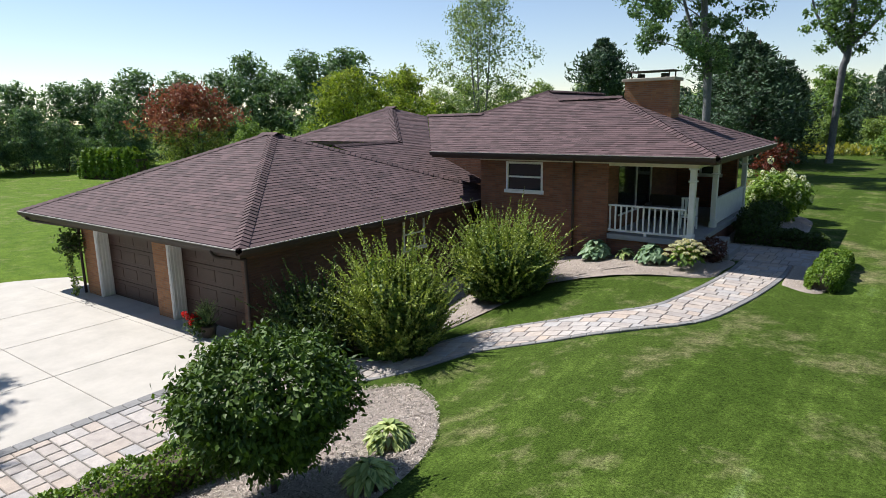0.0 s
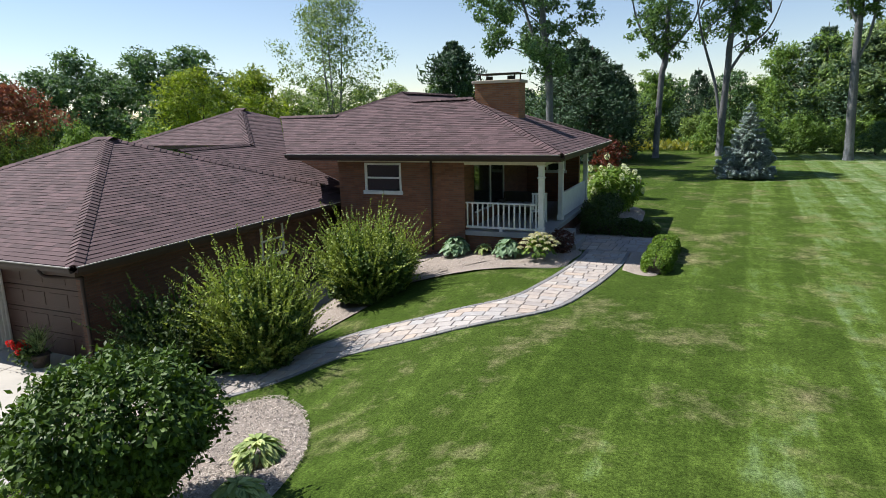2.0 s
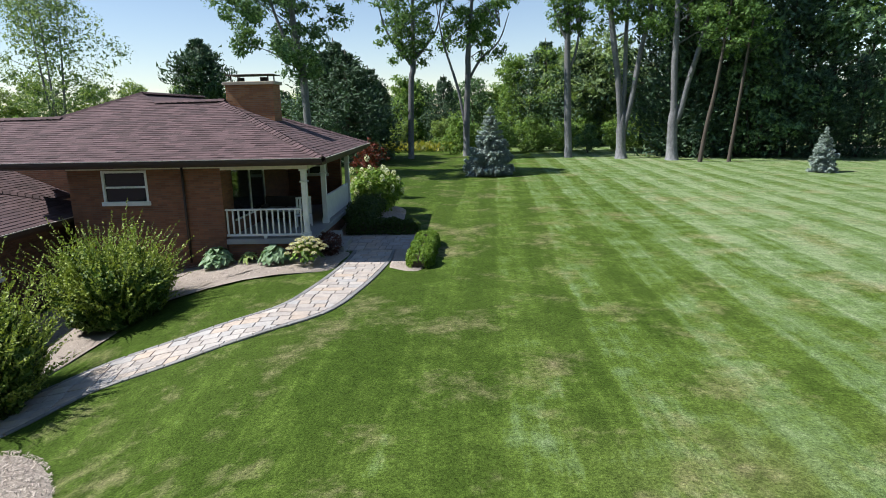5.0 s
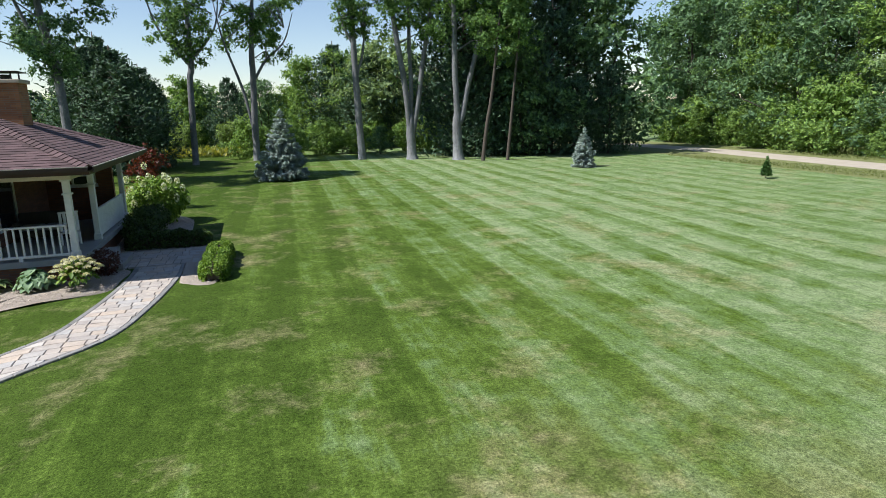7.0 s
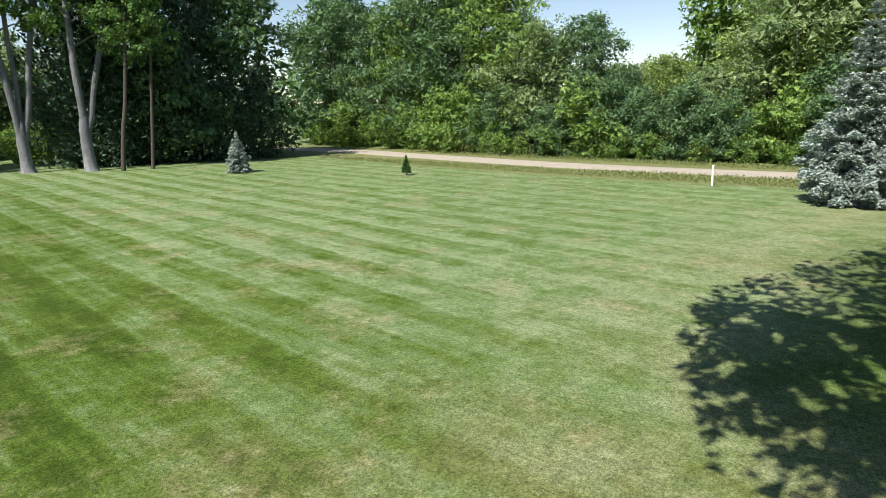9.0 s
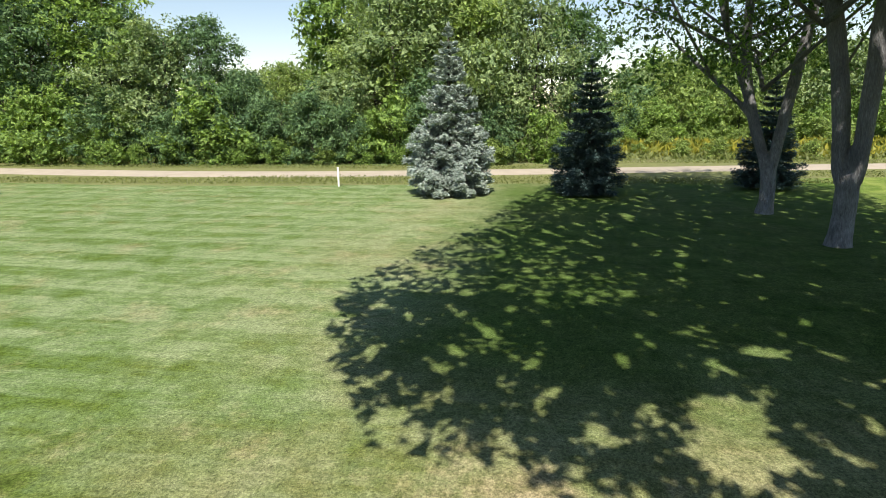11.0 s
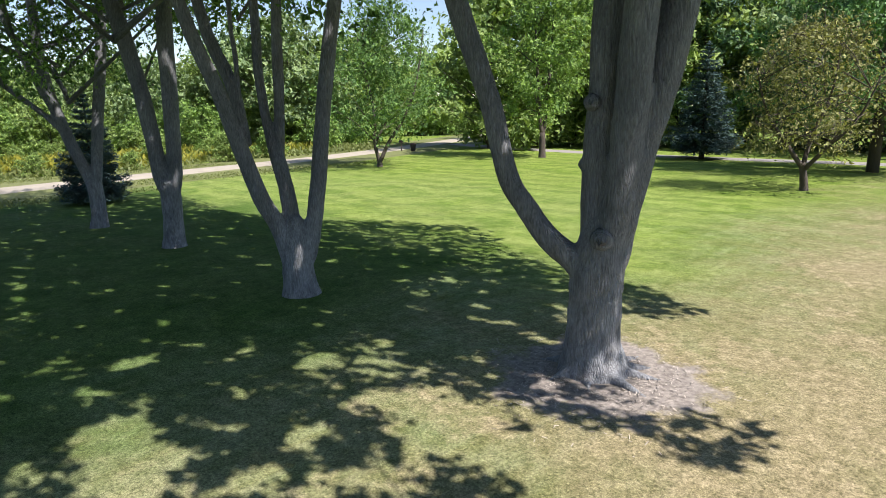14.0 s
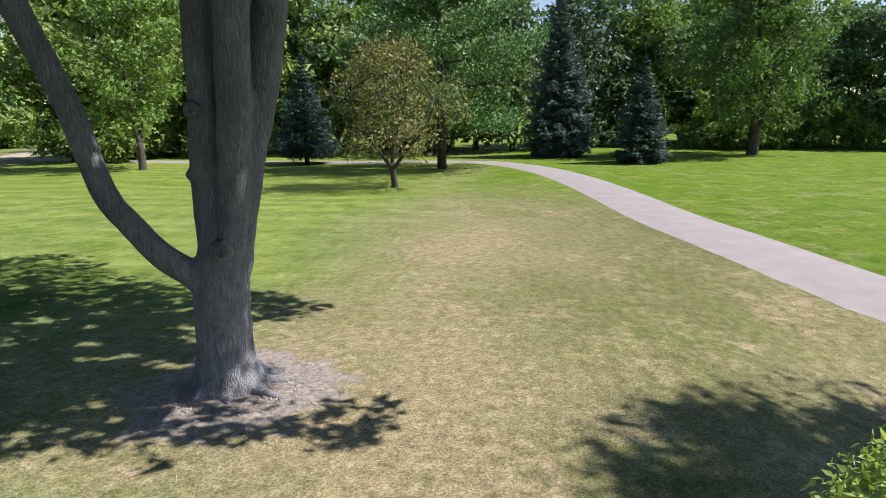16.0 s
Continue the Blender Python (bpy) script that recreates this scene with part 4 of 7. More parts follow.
def eave_box(parent, x0, y0, x1, y1, z, inset, depth=0.2):
    """Soffit board and fascia round an eave rectangle."""
    bm = bmesh.new()
    box(bm, x0 + 0.02, y0 + 0.02, z - depth, x1 - 0.02, y1 - 0.02, z - depth + 0.03)
    part("soffit", bm, BROWN, parent)
    for q in ((x0, y0, x1, y0 + 0.025), (x0, y1 - 0.025, x1, y1), (x0, y0 + 0.025, x0 + 0.025, y1 - 0.025), (x1 - 0.025, y0 + 0.025, x1, y1 - 0.025)):
        box_part("fascia", BROWN, parent, q[0], q[1], z - depth + 0.002, q[2], q[3], z - 0.01)


# garage roof
GX0, GX1, GY0, GY1, GZ, GP = -25.1, -12.45, 8.7, 21.1, 2.70, 5.20
gpk = [(-18.95, 14.9, GP), (-18.65, 14.9, GP)]
FL, FR, BL, BR = (GX0, GY0, GZ), (GX1, GY0, GZ), (GX0, GY1, GZ), (GX1, GY1, GZ)
garage_roof = new("garage_roof")
garage_roof.parent = house
roof_plane((FL, FR, gpk[0]), [FL, FR, gpk[1], gpk[0]], SHINGLE, garage_roof, "front_slope", seed=3, single=150)
roof_plane((FR, BR, gpk[1]), [FR, BR, gpk[1]], SHINGLE, garage_roof, "side_slope", seed=4, single=150)
bm = bmesh.new()
for q in ([FL, gpk[0], BL], [BL, gpk[0], gpk[1], BR]):
    bm.faces.new([bm.verts.new(c) for c in q])
part("rear_slope", bm, SHINGLE, garage_roof)
for a, b in ((FR, gpk[1]), (FL, gpk[0]), (BR, gpk[1])):
    hip_caps(a, b, garage_roof)
hip_caps((-19.25, 14.9, GP), (-18.4, 14.9, GP + 0.01), garage_roof, half=0.2)
eave_box(garage_roof, GX0, GY0, GX1, GY1, GZ - 0.02, 0.6)
gutter(garage_roof, FL, FR)
gutter(garage_roof, FR, BR)
gutter(garage_roof, BL, FL)

# garage walls
garage = new("garage")
garage.parent = house
WX0, WX1, WY0, WY1 = -22.0, -13.05, 9.3, 20.6
ZT = GZ - 0.2
box_part("side_wall", BRICK_DARK_SHADED, garage, WX1 - 0.25, WY0, -0.1, WX1, WY1, ZT)
box_part("side_wall", BRICK_DARK_SHADED, garage, WX0, WY0 + 0.25, -0.1, WX0 + 0.25, WY1, ZT)
box_part("rear_wall", BRICK_DARK_SHADED, garage, WX0, WY1 - 0.25, -0.1, WX1, WY1, ZT)
for x0, x1 in ((-22.0, -21.08), (-17.55, -16.75)):
    box_part("brick_pier", BRICK_TAN_SUNLIT, garage, x0, WY0, -0.05, x1, WY0 + 0.45, ZT)
box_part("door_header", BROWN, garage, WX0, WY0 + 0.2, 2.32, WX1 - 0.25, WY0 + 0.42, ZT)


def fluted_post(x, y, h):
    shaft = box_part("door_post", WHITE, garage, x, y, 0.0, x + 0.10, y + 0.42, h, 0.01, "white fluted door post")
    for k in range(4):
        box_part("flute", WHITE, shaft, x + 0.1, y + 0.035 + 0.1 * k, 0.06, x + 0.118, y + 0.09 + 0.1 * k, h - 0.05, 0.005)
    for k in range(2):
        box_part("flute", WHITE, shaft, x + 0.012 + 0.045 * k, y - 0.012, 0.06, x + 0.04 + 0.045 * k, y, h - 0.05, 0.004)


fluted_post(-21.07, WY0 - 0.03, ZT - 0.02)
fluted_post(-16.74, WY0 - 0.03, ZT - 0.02)


def garage_door(x0, x1, y):
    door = new("garage_door")
    door.parent = garage
    tagged(door, "brown panelled sectional garage door, closed")
    hgt, rows = 2.32, 4
    for r in range(rows):
        z0, z1 = 0.03 + hgt * r / rows, 0.03 + hgt * (r + 1) / rows
        box_part("section", BROWN, door, x0, y, z0 + 0.004, x1, y + 0.05, z1 - 0.004, 0.008)
    for r in range(rows):
        for c in range(4):
            w = (x1 - x0) / 4
            z0 = 0.03 + hgt * r / rows
            box_part("panel", BROWN, door, x0 + w * c + 0.09, y - 0.012, z0 + 0.12, x0 + w * (c + 1) - 0.09, y + 0.004, z0 + hgt / rows - 0.12, 0.008)


garage_door(-21.0, -17.55, 9.68)
garage_door(-16.65, -13.3, 9.68)

# downspouts: from gutter back to the wall, then down
for x, y, wx in ((-24.5, 8.62, -22.05), (-13.5, 8.6, -13.0)):
    v, f = tube_data([smooth_path([(x, y, 2.6, 0.045), (x + 0.1 * (1 if wx > x else -1), y + 0.1, 2.42, 0.045), (wx, 9.2, 2.3, 0.045), (wx, 9.22, 2.1, 0.045), (wx, 9.22, 0.05, 0.045)], 3)], 8)
    raw("downspout", v, f, GUTTER, garage, True)


def window(parent, x0, x1, z0, z1, y, axis="x", two=True, trim=0.075):
    """Double-hung window set in a wall that faces -y (axis x) or +x (axis y)."""
    w = new("window")
    w.parent = parent
    tagged(w, "white-framed double-hung window")

    def b(name, mat, a0, d0, c0, a1, d1, c1, bev=0.004):
        if axis == "x":
            box_part(name, mat, w, a0, y + d0, c0, a1, y + d1, c1, bev)
        else:
            box_part(name, mat, w, y - d0, a0, c0, y - d1, a1, c1, bev)
    b("frame", WHITE, x0, -0.03, z0, x0 + trim, 0.08, z1)
    b("frame", WHITE, x1 - trim, -0.03, z0, x1, 0.08, z1)
    b("frame", WHITE, x0 + trim, -0.03, z1 - trim, x1 - trim, 0.08, z1)
    b("sill", WHITE, x0 - 0.05, -0.08, z0 - 0.05, x1 + 0.05, 0.08, z0 + trim)
    zm = (z0 + z1) / 2
    b("meeting_rail", WHITE, x0 + trim, -0.005, zm - 0.03, x1 - trim, 0.07, zm + 0.03)
    b("pane", GLASS, x0 + trim, 0.03, z0 + trim, x1 - trim, 0.036, zm - 0.03, 0)
    b("pane", GLASS, x0 + trim, 0.045, zm + 0.03, x1 - trim, 0.051, z1 - trim, 0)
    # dark sheet added behind the panes in place of the unlit room
    b("dark_backing", DARK, x0 + trim, 0.1, z0 + trim, x1 - trim, 0.11, z1 - trim, 0)


window(garage, 15.4, 16.55, 1.35, 2.42, WX1 + 0.01, "y")

# main roof
ME = 4.46
SL = 0.3915


def mz(y):
    return ME + SL * (y - 18.3)


A0, A1 = (-14.0, 18.3, ME), (-4.13, 18.3, ME)
APX, RID, TOP_, HIP, VAL = (-8.72, 22.89, mz(22.89)), (-11.1, 22.89, mz(22.89)), (-12.1, 23.83, mz(23.83)), (-14.0, 21.65, mz(21.65)), (-16.65, 21.6, mz(21.6))
BRC = (-4.13, 27.35, ME)
main_roof = new("main_roof")
main_roof.parent = house
roof_plane((A0, A1, APX), [A0, A1, APX, RID, TOP_, HIP, VAL], SHINGLE, main_roof, "front_slope", seed=6)
roof_plane((A1, BRC, APX), [A1, BRC, APX], SHINGLE, main_roof, "end_slope", seed=7)
bm = bmesh.new()
back = (-12.1, 29.6, mz(23.83))
for q in ([APX, BRC, (-12.1, 27.35, ME), RID], [RID, TOP_, back, (-9.0, 29.6, ME + 0.5)], [TOP_, HIP, (-16.0, 29.6, ME + 1), back]):
    bm.faces.new([bm.verts.new(c) for c in q])
part("rear_slope", bm, SHINGLE, main_roof)
hip_caps(A1, APX, main_roof)
hip_caps(BRC, APX, main_roof)
hip_caps(HIP, TOP_, main_roof, half=0.1)
hip_caps(RID, (-8.6, 22.89, mz(22.89) + 0.02), main_roof, half=0.2, lift=0.06)
hip_caps(TOP_, back, main_roof, half=0.2, lift=0.06)
hip_caps(VAL, (-13.9, 21.62, mz(21.65)), main_roof, half=0.18, lift=0.05)
bm = bmesh.new()
box(bm, -13.98, 18.33, ME - 0.2, -4.16, 27.3, ME - 0.17)
part("soffit", bm, BROWN, main_roof)
box_part("fascia", BROWN, main_roof, -13.98, 18.3, ME - 0.2, -4.13, 18.325, ME - 0.02)
box_part("fascia", BROWN, main_roof, -4.155, 18.325, ME - 0.2, -4.13, 27.3, ME - 0.02)
gutter(main_roof, A0, A1)
gutter(main_roof, A1, BRC)

# roof of the middle wing
mid_roof = new("mid_roof")
mid_roof.parent = house
MP, MH, ML = (-21.6, 24.9, 6.22), (-17.9, 21.0, 4.66), (-25.3, 21.0, 4.66)
roof_plane((ML, MH, MP), [ML, MH, MP], SHINGLE, mid_roof, "front_slope", seed=11)
C0, C1 = (-14.0, 19.75, 3.01), (-14.0, 22.0, 3.01)
roof_plane((C0, C1, (-17.93, 20, 4.66)), [C0, C1, (-16.9, 22.1, 4.23), (-20.5, 26.5, 5.75), MP, MH, (-17.92, 17.2, 4.66)], SHINGLE, mid_roof, "side_slope", seed=12)
hip_caps(MH, MP, mid_roof)
hip_caps(ML, MP, mid_roof)
hip_caps((-21.9, 24.9, 6.22), (-21.3, 24.9, 6.23), mid_roof, half=0.2)
hip_caps((-17.92, 17.2, 4.66), (-17.92, 20.95, 4.67), mid_roof, half=0.12)
box_part("fascia", BROWN, mid_roof, -25.2, 21.03, 4.5, -18.0, 21.06, 4.64)

# main walls
main = new("main_wing")
main.parent = house
FY = 19.0
ZE = ME - 0.2
PX0, PX1, PF = -7.48, -4.85, 1.92            # porch from the brick corner to the columns, and its floor
WN = (-11.24, -9.80, 3.10, 4.14)
box_part("front_wall", BRICK, main, -12.3, FY, 0.2, WN[0], FY + 0.28, ZE)
box_part("front_wall", BRICK, main, WN[1], FY, 0.2, PX0, FY + 0.28, ZE)
box_part("front_wall", BRICK, main, WN[0], FY, 0.2, WN[1], FY + 0.28, WN[2])
box_part("front_wall", BRICK, main, WN[0], FY, WN[3], WN[1], FY + 0.28, ZE)
window(main, *WN[:2], *WN[2:], FY + 0.02)
box_part("end_wall", BRICK, main, -12.3, FY + 0.28, 0.2, -12.05, 27, ZE)
box_part("recess_wall", BRICK, main, -16.9, 22.12, 0.2, -12.3, 22.35, 5.2)
box_part("porch_wall", BRICK, main, PX0 - 0.28, FY + 0.28, 0.4, PX0, 26.5, ZE)
RW = (-6.62, -5.78, 3.2, 3.98)                # window in the porch's rear wall
box_part("rear_wall", BRICK, main, PX0 - 0.28, 26.5, 0.4, RW[0], 26.75, ZE)
box_part("rear_wall", BRICK, main, RW[1], 26.5, 0.4, -5.22, 26.75, ZE)
box_part("rear_wall", BRICK, main, RW[0], 26.5, 0.4, RW[1], 26.75, RW[2])
box_part("rear_wall", BRICK, main, RW[0], 26.5, RW[3], RW[1], 26.75, ZE)
window(main, *RW, 26.52)
box_part("rear_wall", BRICK, main, -12.05, 26.78, 0.4, PX0 - 0.28, 27.0, ZE)
box_part("frieze_board", CREAM, main, -12.3, FY - 0.06, ZE - 0.09, -4.75, FY - 0.02, ZE - 0.004)
v, f = tube_data([[(-8.65, FY - 0.06, ZE - 0.05, 0.04), (-8.65, FY - 0.06, 1.2, 0.04)]], 8)
raw("downspout", v, f, GUTTER, main, True)

# porch
porch = new("porch")
porch.parent = house
box_part("floor", plain("porch_floor_paint", (0.33, 0.34, 0.35), 0.5, 0.1, 3.0), porch, PX0, FY + 0.02, PF - 0.16, PX1 + 0.12, 26.6, PF)
box_part("foundation", BRICK, porch, PX0, FY + 0.1, 0.8, PX1, 26.5, PF - 0.16)
box_part("beam", CREAM, porch, PX0, FY + 0.0, ZE - 0.16, PX1 + 0.1, FY + 0.2, ZE - 0.002)
box_part("beam", CREAM, porch, PX1 - 0.1, FY + 0.2, ZE - 0.16, PX1 + 0.1, 26.6, ZE - 0.002)


def porch_column(x, y):
    bm = bmesh.new()
    z1 = ZE - 0.16
    box(bm, x - 0.085, y - 0.085, PF, x + 0.085, y + 0.085, z1 - 0.05, 0.012)
    box(bm, x - 0.11, y - 0.11, PF, x + 0.11, y + 0.11, PF + 0.2, 0.012)
    box(bm, x - 0.12, y - 0.12, z1 - 0.42, x + 0.12, y + 0.12, z1 - 0.37, 0.012)
    box(bm, x - 0.12, y - 0.12, z1 - 0.06, x + 0.12, y + 0.12, z1, 0.01)
    part("column", bm, WHITE, porch)


for y in (19.12, 21.85, 26.4):
    porch_column(-4.92, y)
railing = new("railing")
railing.parent = porch
rx0, rx1, rz0, rz1 = PX0 + 0.0, -5.05, PF + 0.12, PF + 0.95
box_part("top_rail", WHITE, railing, rx0, 19.06, rz1 - 0.05, rx1, 19.17, rz1, 0.012)
box_part("bottom_rail", WHITE, railing, rx0, 19.07, rz0 - 0.04, rx1, 19.16, rz0 + 0.03, 0.01)
box_part("foot_block", WHITE, railing, (rx0 + rx1) / 2 - 0.04, 19.07, PF, (rx0 + rx1) / 2 + 0.05, 19.16, rz0 - 0.04)
for k in range(14):
    x = rx0 + 0.03 + (rx1 - rx0 - 0.09) * k / 13
    box_part("baluster", WHITE, railing, x, 19.09, rz0 + 0.03, x + 0.045, 19.14, rz1 - 0.05)
side_rail = new("side_railing")
side_rail.parent = porch
box_part("top_rail", WHITE, side_rail, -4.98, 21.97, rz1 - 0.05, -4.87, 26.28, rz1, 0.012)
for k in range(30):
    y = 21.98 + 4.28 * k / 30
    box_part("board", WHITE, side_rail, -4.95, y, PF + 0.06, -4.9, y + 0.135, rz1 - 0.05, 0.004)
# large porch windows
picture = new("porch_window")
picture.parent = house
box_part("pane", GLASS, picture, PX0 + 0.004, 19.9, PF + 0.5, PX0 + 0.012, 23.1, ZE - 0.25)
for y in (21.5, 23.06):
    box_part("frame", WHITE, picture, PX0 + 0.002, y, PF + 0.46, PX0 + 0.05, y + 0.06, ZE - 0.2)
for z in (PF + 0.44, ZE - 0.25):
    box_part("frame", WHITE, picture, PX0 + 0.002, 19.92, z, PX0 + 0.045, 23.06, z + 0.06)
# steps
for k in range(2):
    box_part("step", plain("step_stone", (0.3, 0.29, 0.28), 0.85, 0.15, 4.0), porch, -4.73, 19.9, 1.25, -4.3 - 0.0 + 0.35 * (1 - k), 21.6, 1.25 + 0.22 * (k + 1), 0.01)

# chimney
chimney = new("chimney")
chimney.parent = house
box_part("shaft", BRICK_TAN_SUNLIT, chimney, -8.54, 22.95, 5.2, -6.81, 23.85, 6.82, 0.006)
box_part("cap", plain("chimney_cap_stone", (0.42, 0.36, 0.28), 0.85, 0.15), chimney, -8.62, 22.87, 6.82, -6.73, 23.93, 6.94, 0.015)
for x in (-8.35, -7.0):
    for y in (23.0, 23.75):
        box_part("cap_leg", GUTTER, chimney, x, y, 6.94, x + 0.04, y + 0.04, 7.16)
box_part("rain_cap", GUTTER, chimney, -8.5, 22.9, 7.16, -6.78, 23.9, 7.19, 0.006)
for x in (-8.1, -7.25):
    v, f = tube_data([[(x, 23.4, 6.94, 0.13), (x, 23.4, 7.1, 0.13)]], 10)
    raw("flue", v, f, BARK_D, chimney)


# ---- beds ----
def bed(name, line, label, mat, h=0.06, chips=0, seed=1, edge=True):
    """A low mound inside a closed outline on the ground, with loose chips on it."""
    rng = random.Random(seed)
    p = [q[:2] for q in smooth_path([(*q, 0, 0) for q in line + line[:1]], 5)[:-1]]
    cx, cy = sum(q[0] for q in p) / len(p), sum(q[1] for q in p) / len(p)
    v, f = [], []
    rings = (1.0, 0.93, 0.75, 0.5, 0.25)
    for k, s in enumerate(rings):
        for q in p:
            f1 = 1 - 0.09 / max(0.3, math.hypot(q[0] - cx, q[1] - cy)) if k == 1 else s
            x, y = cx + (q[0] - cx) * f1, cy + (q[1] - cy) * f1
            v.append((x, y, ground_z(x, y) + (-0.03 if k == 0 else h * (0.7 if k == 1 else 1)) + (noise.noise((x, y, 3)) * 0.02 if k else 0)))
    v.append((cx, cy, ground_z(cx, cy) + h))
    n = len(p)
    for k in range(len(rings) - 1):
        f += [(k * n + i, k * n + (i + 1) % n, (k + 1) * n + (i + 1) % n, (k + 1) * n + i) for i in range(n)]
    f += [((len(rings) - 1) * n + i, (len(rings) - 1) * n + (i + 1) % n, len(v) - 1) for i in range(n)]
    ob = tagged(raw(name, v, f, mat, None, True), label, "garden bed", "", "structure")
    if chips:
        cv, cf = [], []
        x0, x1, y0, y1 = min(q[0] for q in p), max(q[0] for q in p), min(q[1] for q in p), max(q[1] for q in p)
        while len(cv) < chips * 4:
            x, y = rng.uniform(x0, x1), rng.uniform(y0, y1)
            c = False
            for (ax, ay), (bx, by) in zip(p, p[1:] + p[:1]):
                if (ay > y) != (by > y) and x < (bx - ax) * (y - ay) / (by - ay) + ax:
                    c = not c
            if not c:
                continue
            a, l, w, t = rng.uniform(0, 6.28), rng.uniform(0.012, 0.042), rng.uniform(0.004, 0.010), rng.uniform(-0.015, 0.015)
            z = ground_z(x, y) + h + 0.012 + rng.uniform(0, 0.02)
            ca, sa = math.cos(a), math.sin(a)
            k = len(cv)
            cv += [(x + ca * l - sa * w, y + sa * l + ca * w, z + t), (x + ca * l + sa * w, y + sa * l - ca * w, z + t), (x - ca * l + sa * w, y - sa * l - ca * w, z - t), (x - ca * l - sa * w, y - sa * l + ca * w, z - t)]
            cf.append((k, k + 1, k + 2, k + 3))
        tagged(raw("wood_chips", cv, cf, CHIP, ob), "", "", "", "stuff")
    return ob


bed("front_bed", [(-9.2, 8.6), (-8.0, 9.35), (-6.9, 8.9), (-6.0, 7.9), (-5.45, 6.7), (-5.35, 5.4), (-5.8, 4.0), (-7.5, 2.5), (-9.3, 2.0)],
    "wood-chip mulch bed with hostas beside the lawn", MULCH, 0.04, 16000, 2)
bed("house_bed", [(-12.5, 18.9), (-9.5, 18.95), (-4.9, 19.0), (-4.75, 19.9), (-3.75, 19.9), (-3.78, 18.6), (-3.9, 17.6), (-5.0, 17.1), (-7.4, 16.5), (-8.9, 15.2), (-8.9, 13.7), (-9.2, 12.4), (-10.0, 11.3), (-10.9, 10.2), (-12.9, 9.6), (-12.9, 15)],
    "wood-chip mulch bed along the brick house wall", MULCH, 0.04, 9000, 3)
bed("porch_bed", [(-2.2, 17.75), (-1.62, 17.3), (-1.2, 17.55), (-1.05, 19.5), (-1.0, 21.6), (-1.7, 23.4), (-2.5, 26), (-2.7, 28.8), (-3.6, 30.3), (-4.7, 30.0), (-4.7, 22.7), (-1.75, 22.5), (-1.7, 19)],
    "wood-chip mulch bed round the porch", MULCH, 0.05, 4000, 4)

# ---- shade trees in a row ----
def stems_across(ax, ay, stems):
    """Stems shaped to fit the camera's view: points are (distance along the line (ax, ay) across the view, height,
    radius); each stem moves from one depth behind that line to another.
    """
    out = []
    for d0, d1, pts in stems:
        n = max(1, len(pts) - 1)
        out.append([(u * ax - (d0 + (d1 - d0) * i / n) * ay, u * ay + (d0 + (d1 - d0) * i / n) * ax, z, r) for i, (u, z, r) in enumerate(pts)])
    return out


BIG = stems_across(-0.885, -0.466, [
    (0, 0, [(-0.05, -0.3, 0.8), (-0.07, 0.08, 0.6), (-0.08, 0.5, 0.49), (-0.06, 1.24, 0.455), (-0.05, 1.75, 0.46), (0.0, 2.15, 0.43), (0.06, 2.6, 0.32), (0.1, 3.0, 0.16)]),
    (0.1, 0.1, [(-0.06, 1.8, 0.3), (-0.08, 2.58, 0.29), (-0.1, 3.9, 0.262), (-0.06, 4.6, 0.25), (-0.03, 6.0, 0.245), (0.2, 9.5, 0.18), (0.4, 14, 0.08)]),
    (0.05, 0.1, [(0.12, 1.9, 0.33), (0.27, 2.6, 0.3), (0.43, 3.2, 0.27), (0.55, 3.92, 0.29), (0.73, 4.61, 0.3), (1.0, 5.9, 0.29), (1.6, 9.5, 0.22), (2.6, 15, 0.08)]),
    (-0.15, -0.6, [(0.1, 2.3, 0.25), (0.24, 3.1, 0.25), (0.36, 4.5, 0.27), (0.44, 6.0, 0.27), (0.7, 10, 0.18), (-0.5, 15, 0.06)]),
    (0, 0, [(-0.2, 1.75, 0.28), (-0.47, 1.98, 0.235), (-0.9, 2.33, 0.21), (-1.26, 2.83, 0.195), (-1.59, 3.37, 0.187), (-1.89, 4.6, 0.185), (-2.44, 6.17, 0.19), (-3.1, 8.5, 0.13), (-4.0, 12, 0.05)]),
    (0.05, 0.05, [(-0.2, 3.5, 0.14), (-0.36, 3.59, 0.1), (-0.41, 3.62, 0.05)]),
])
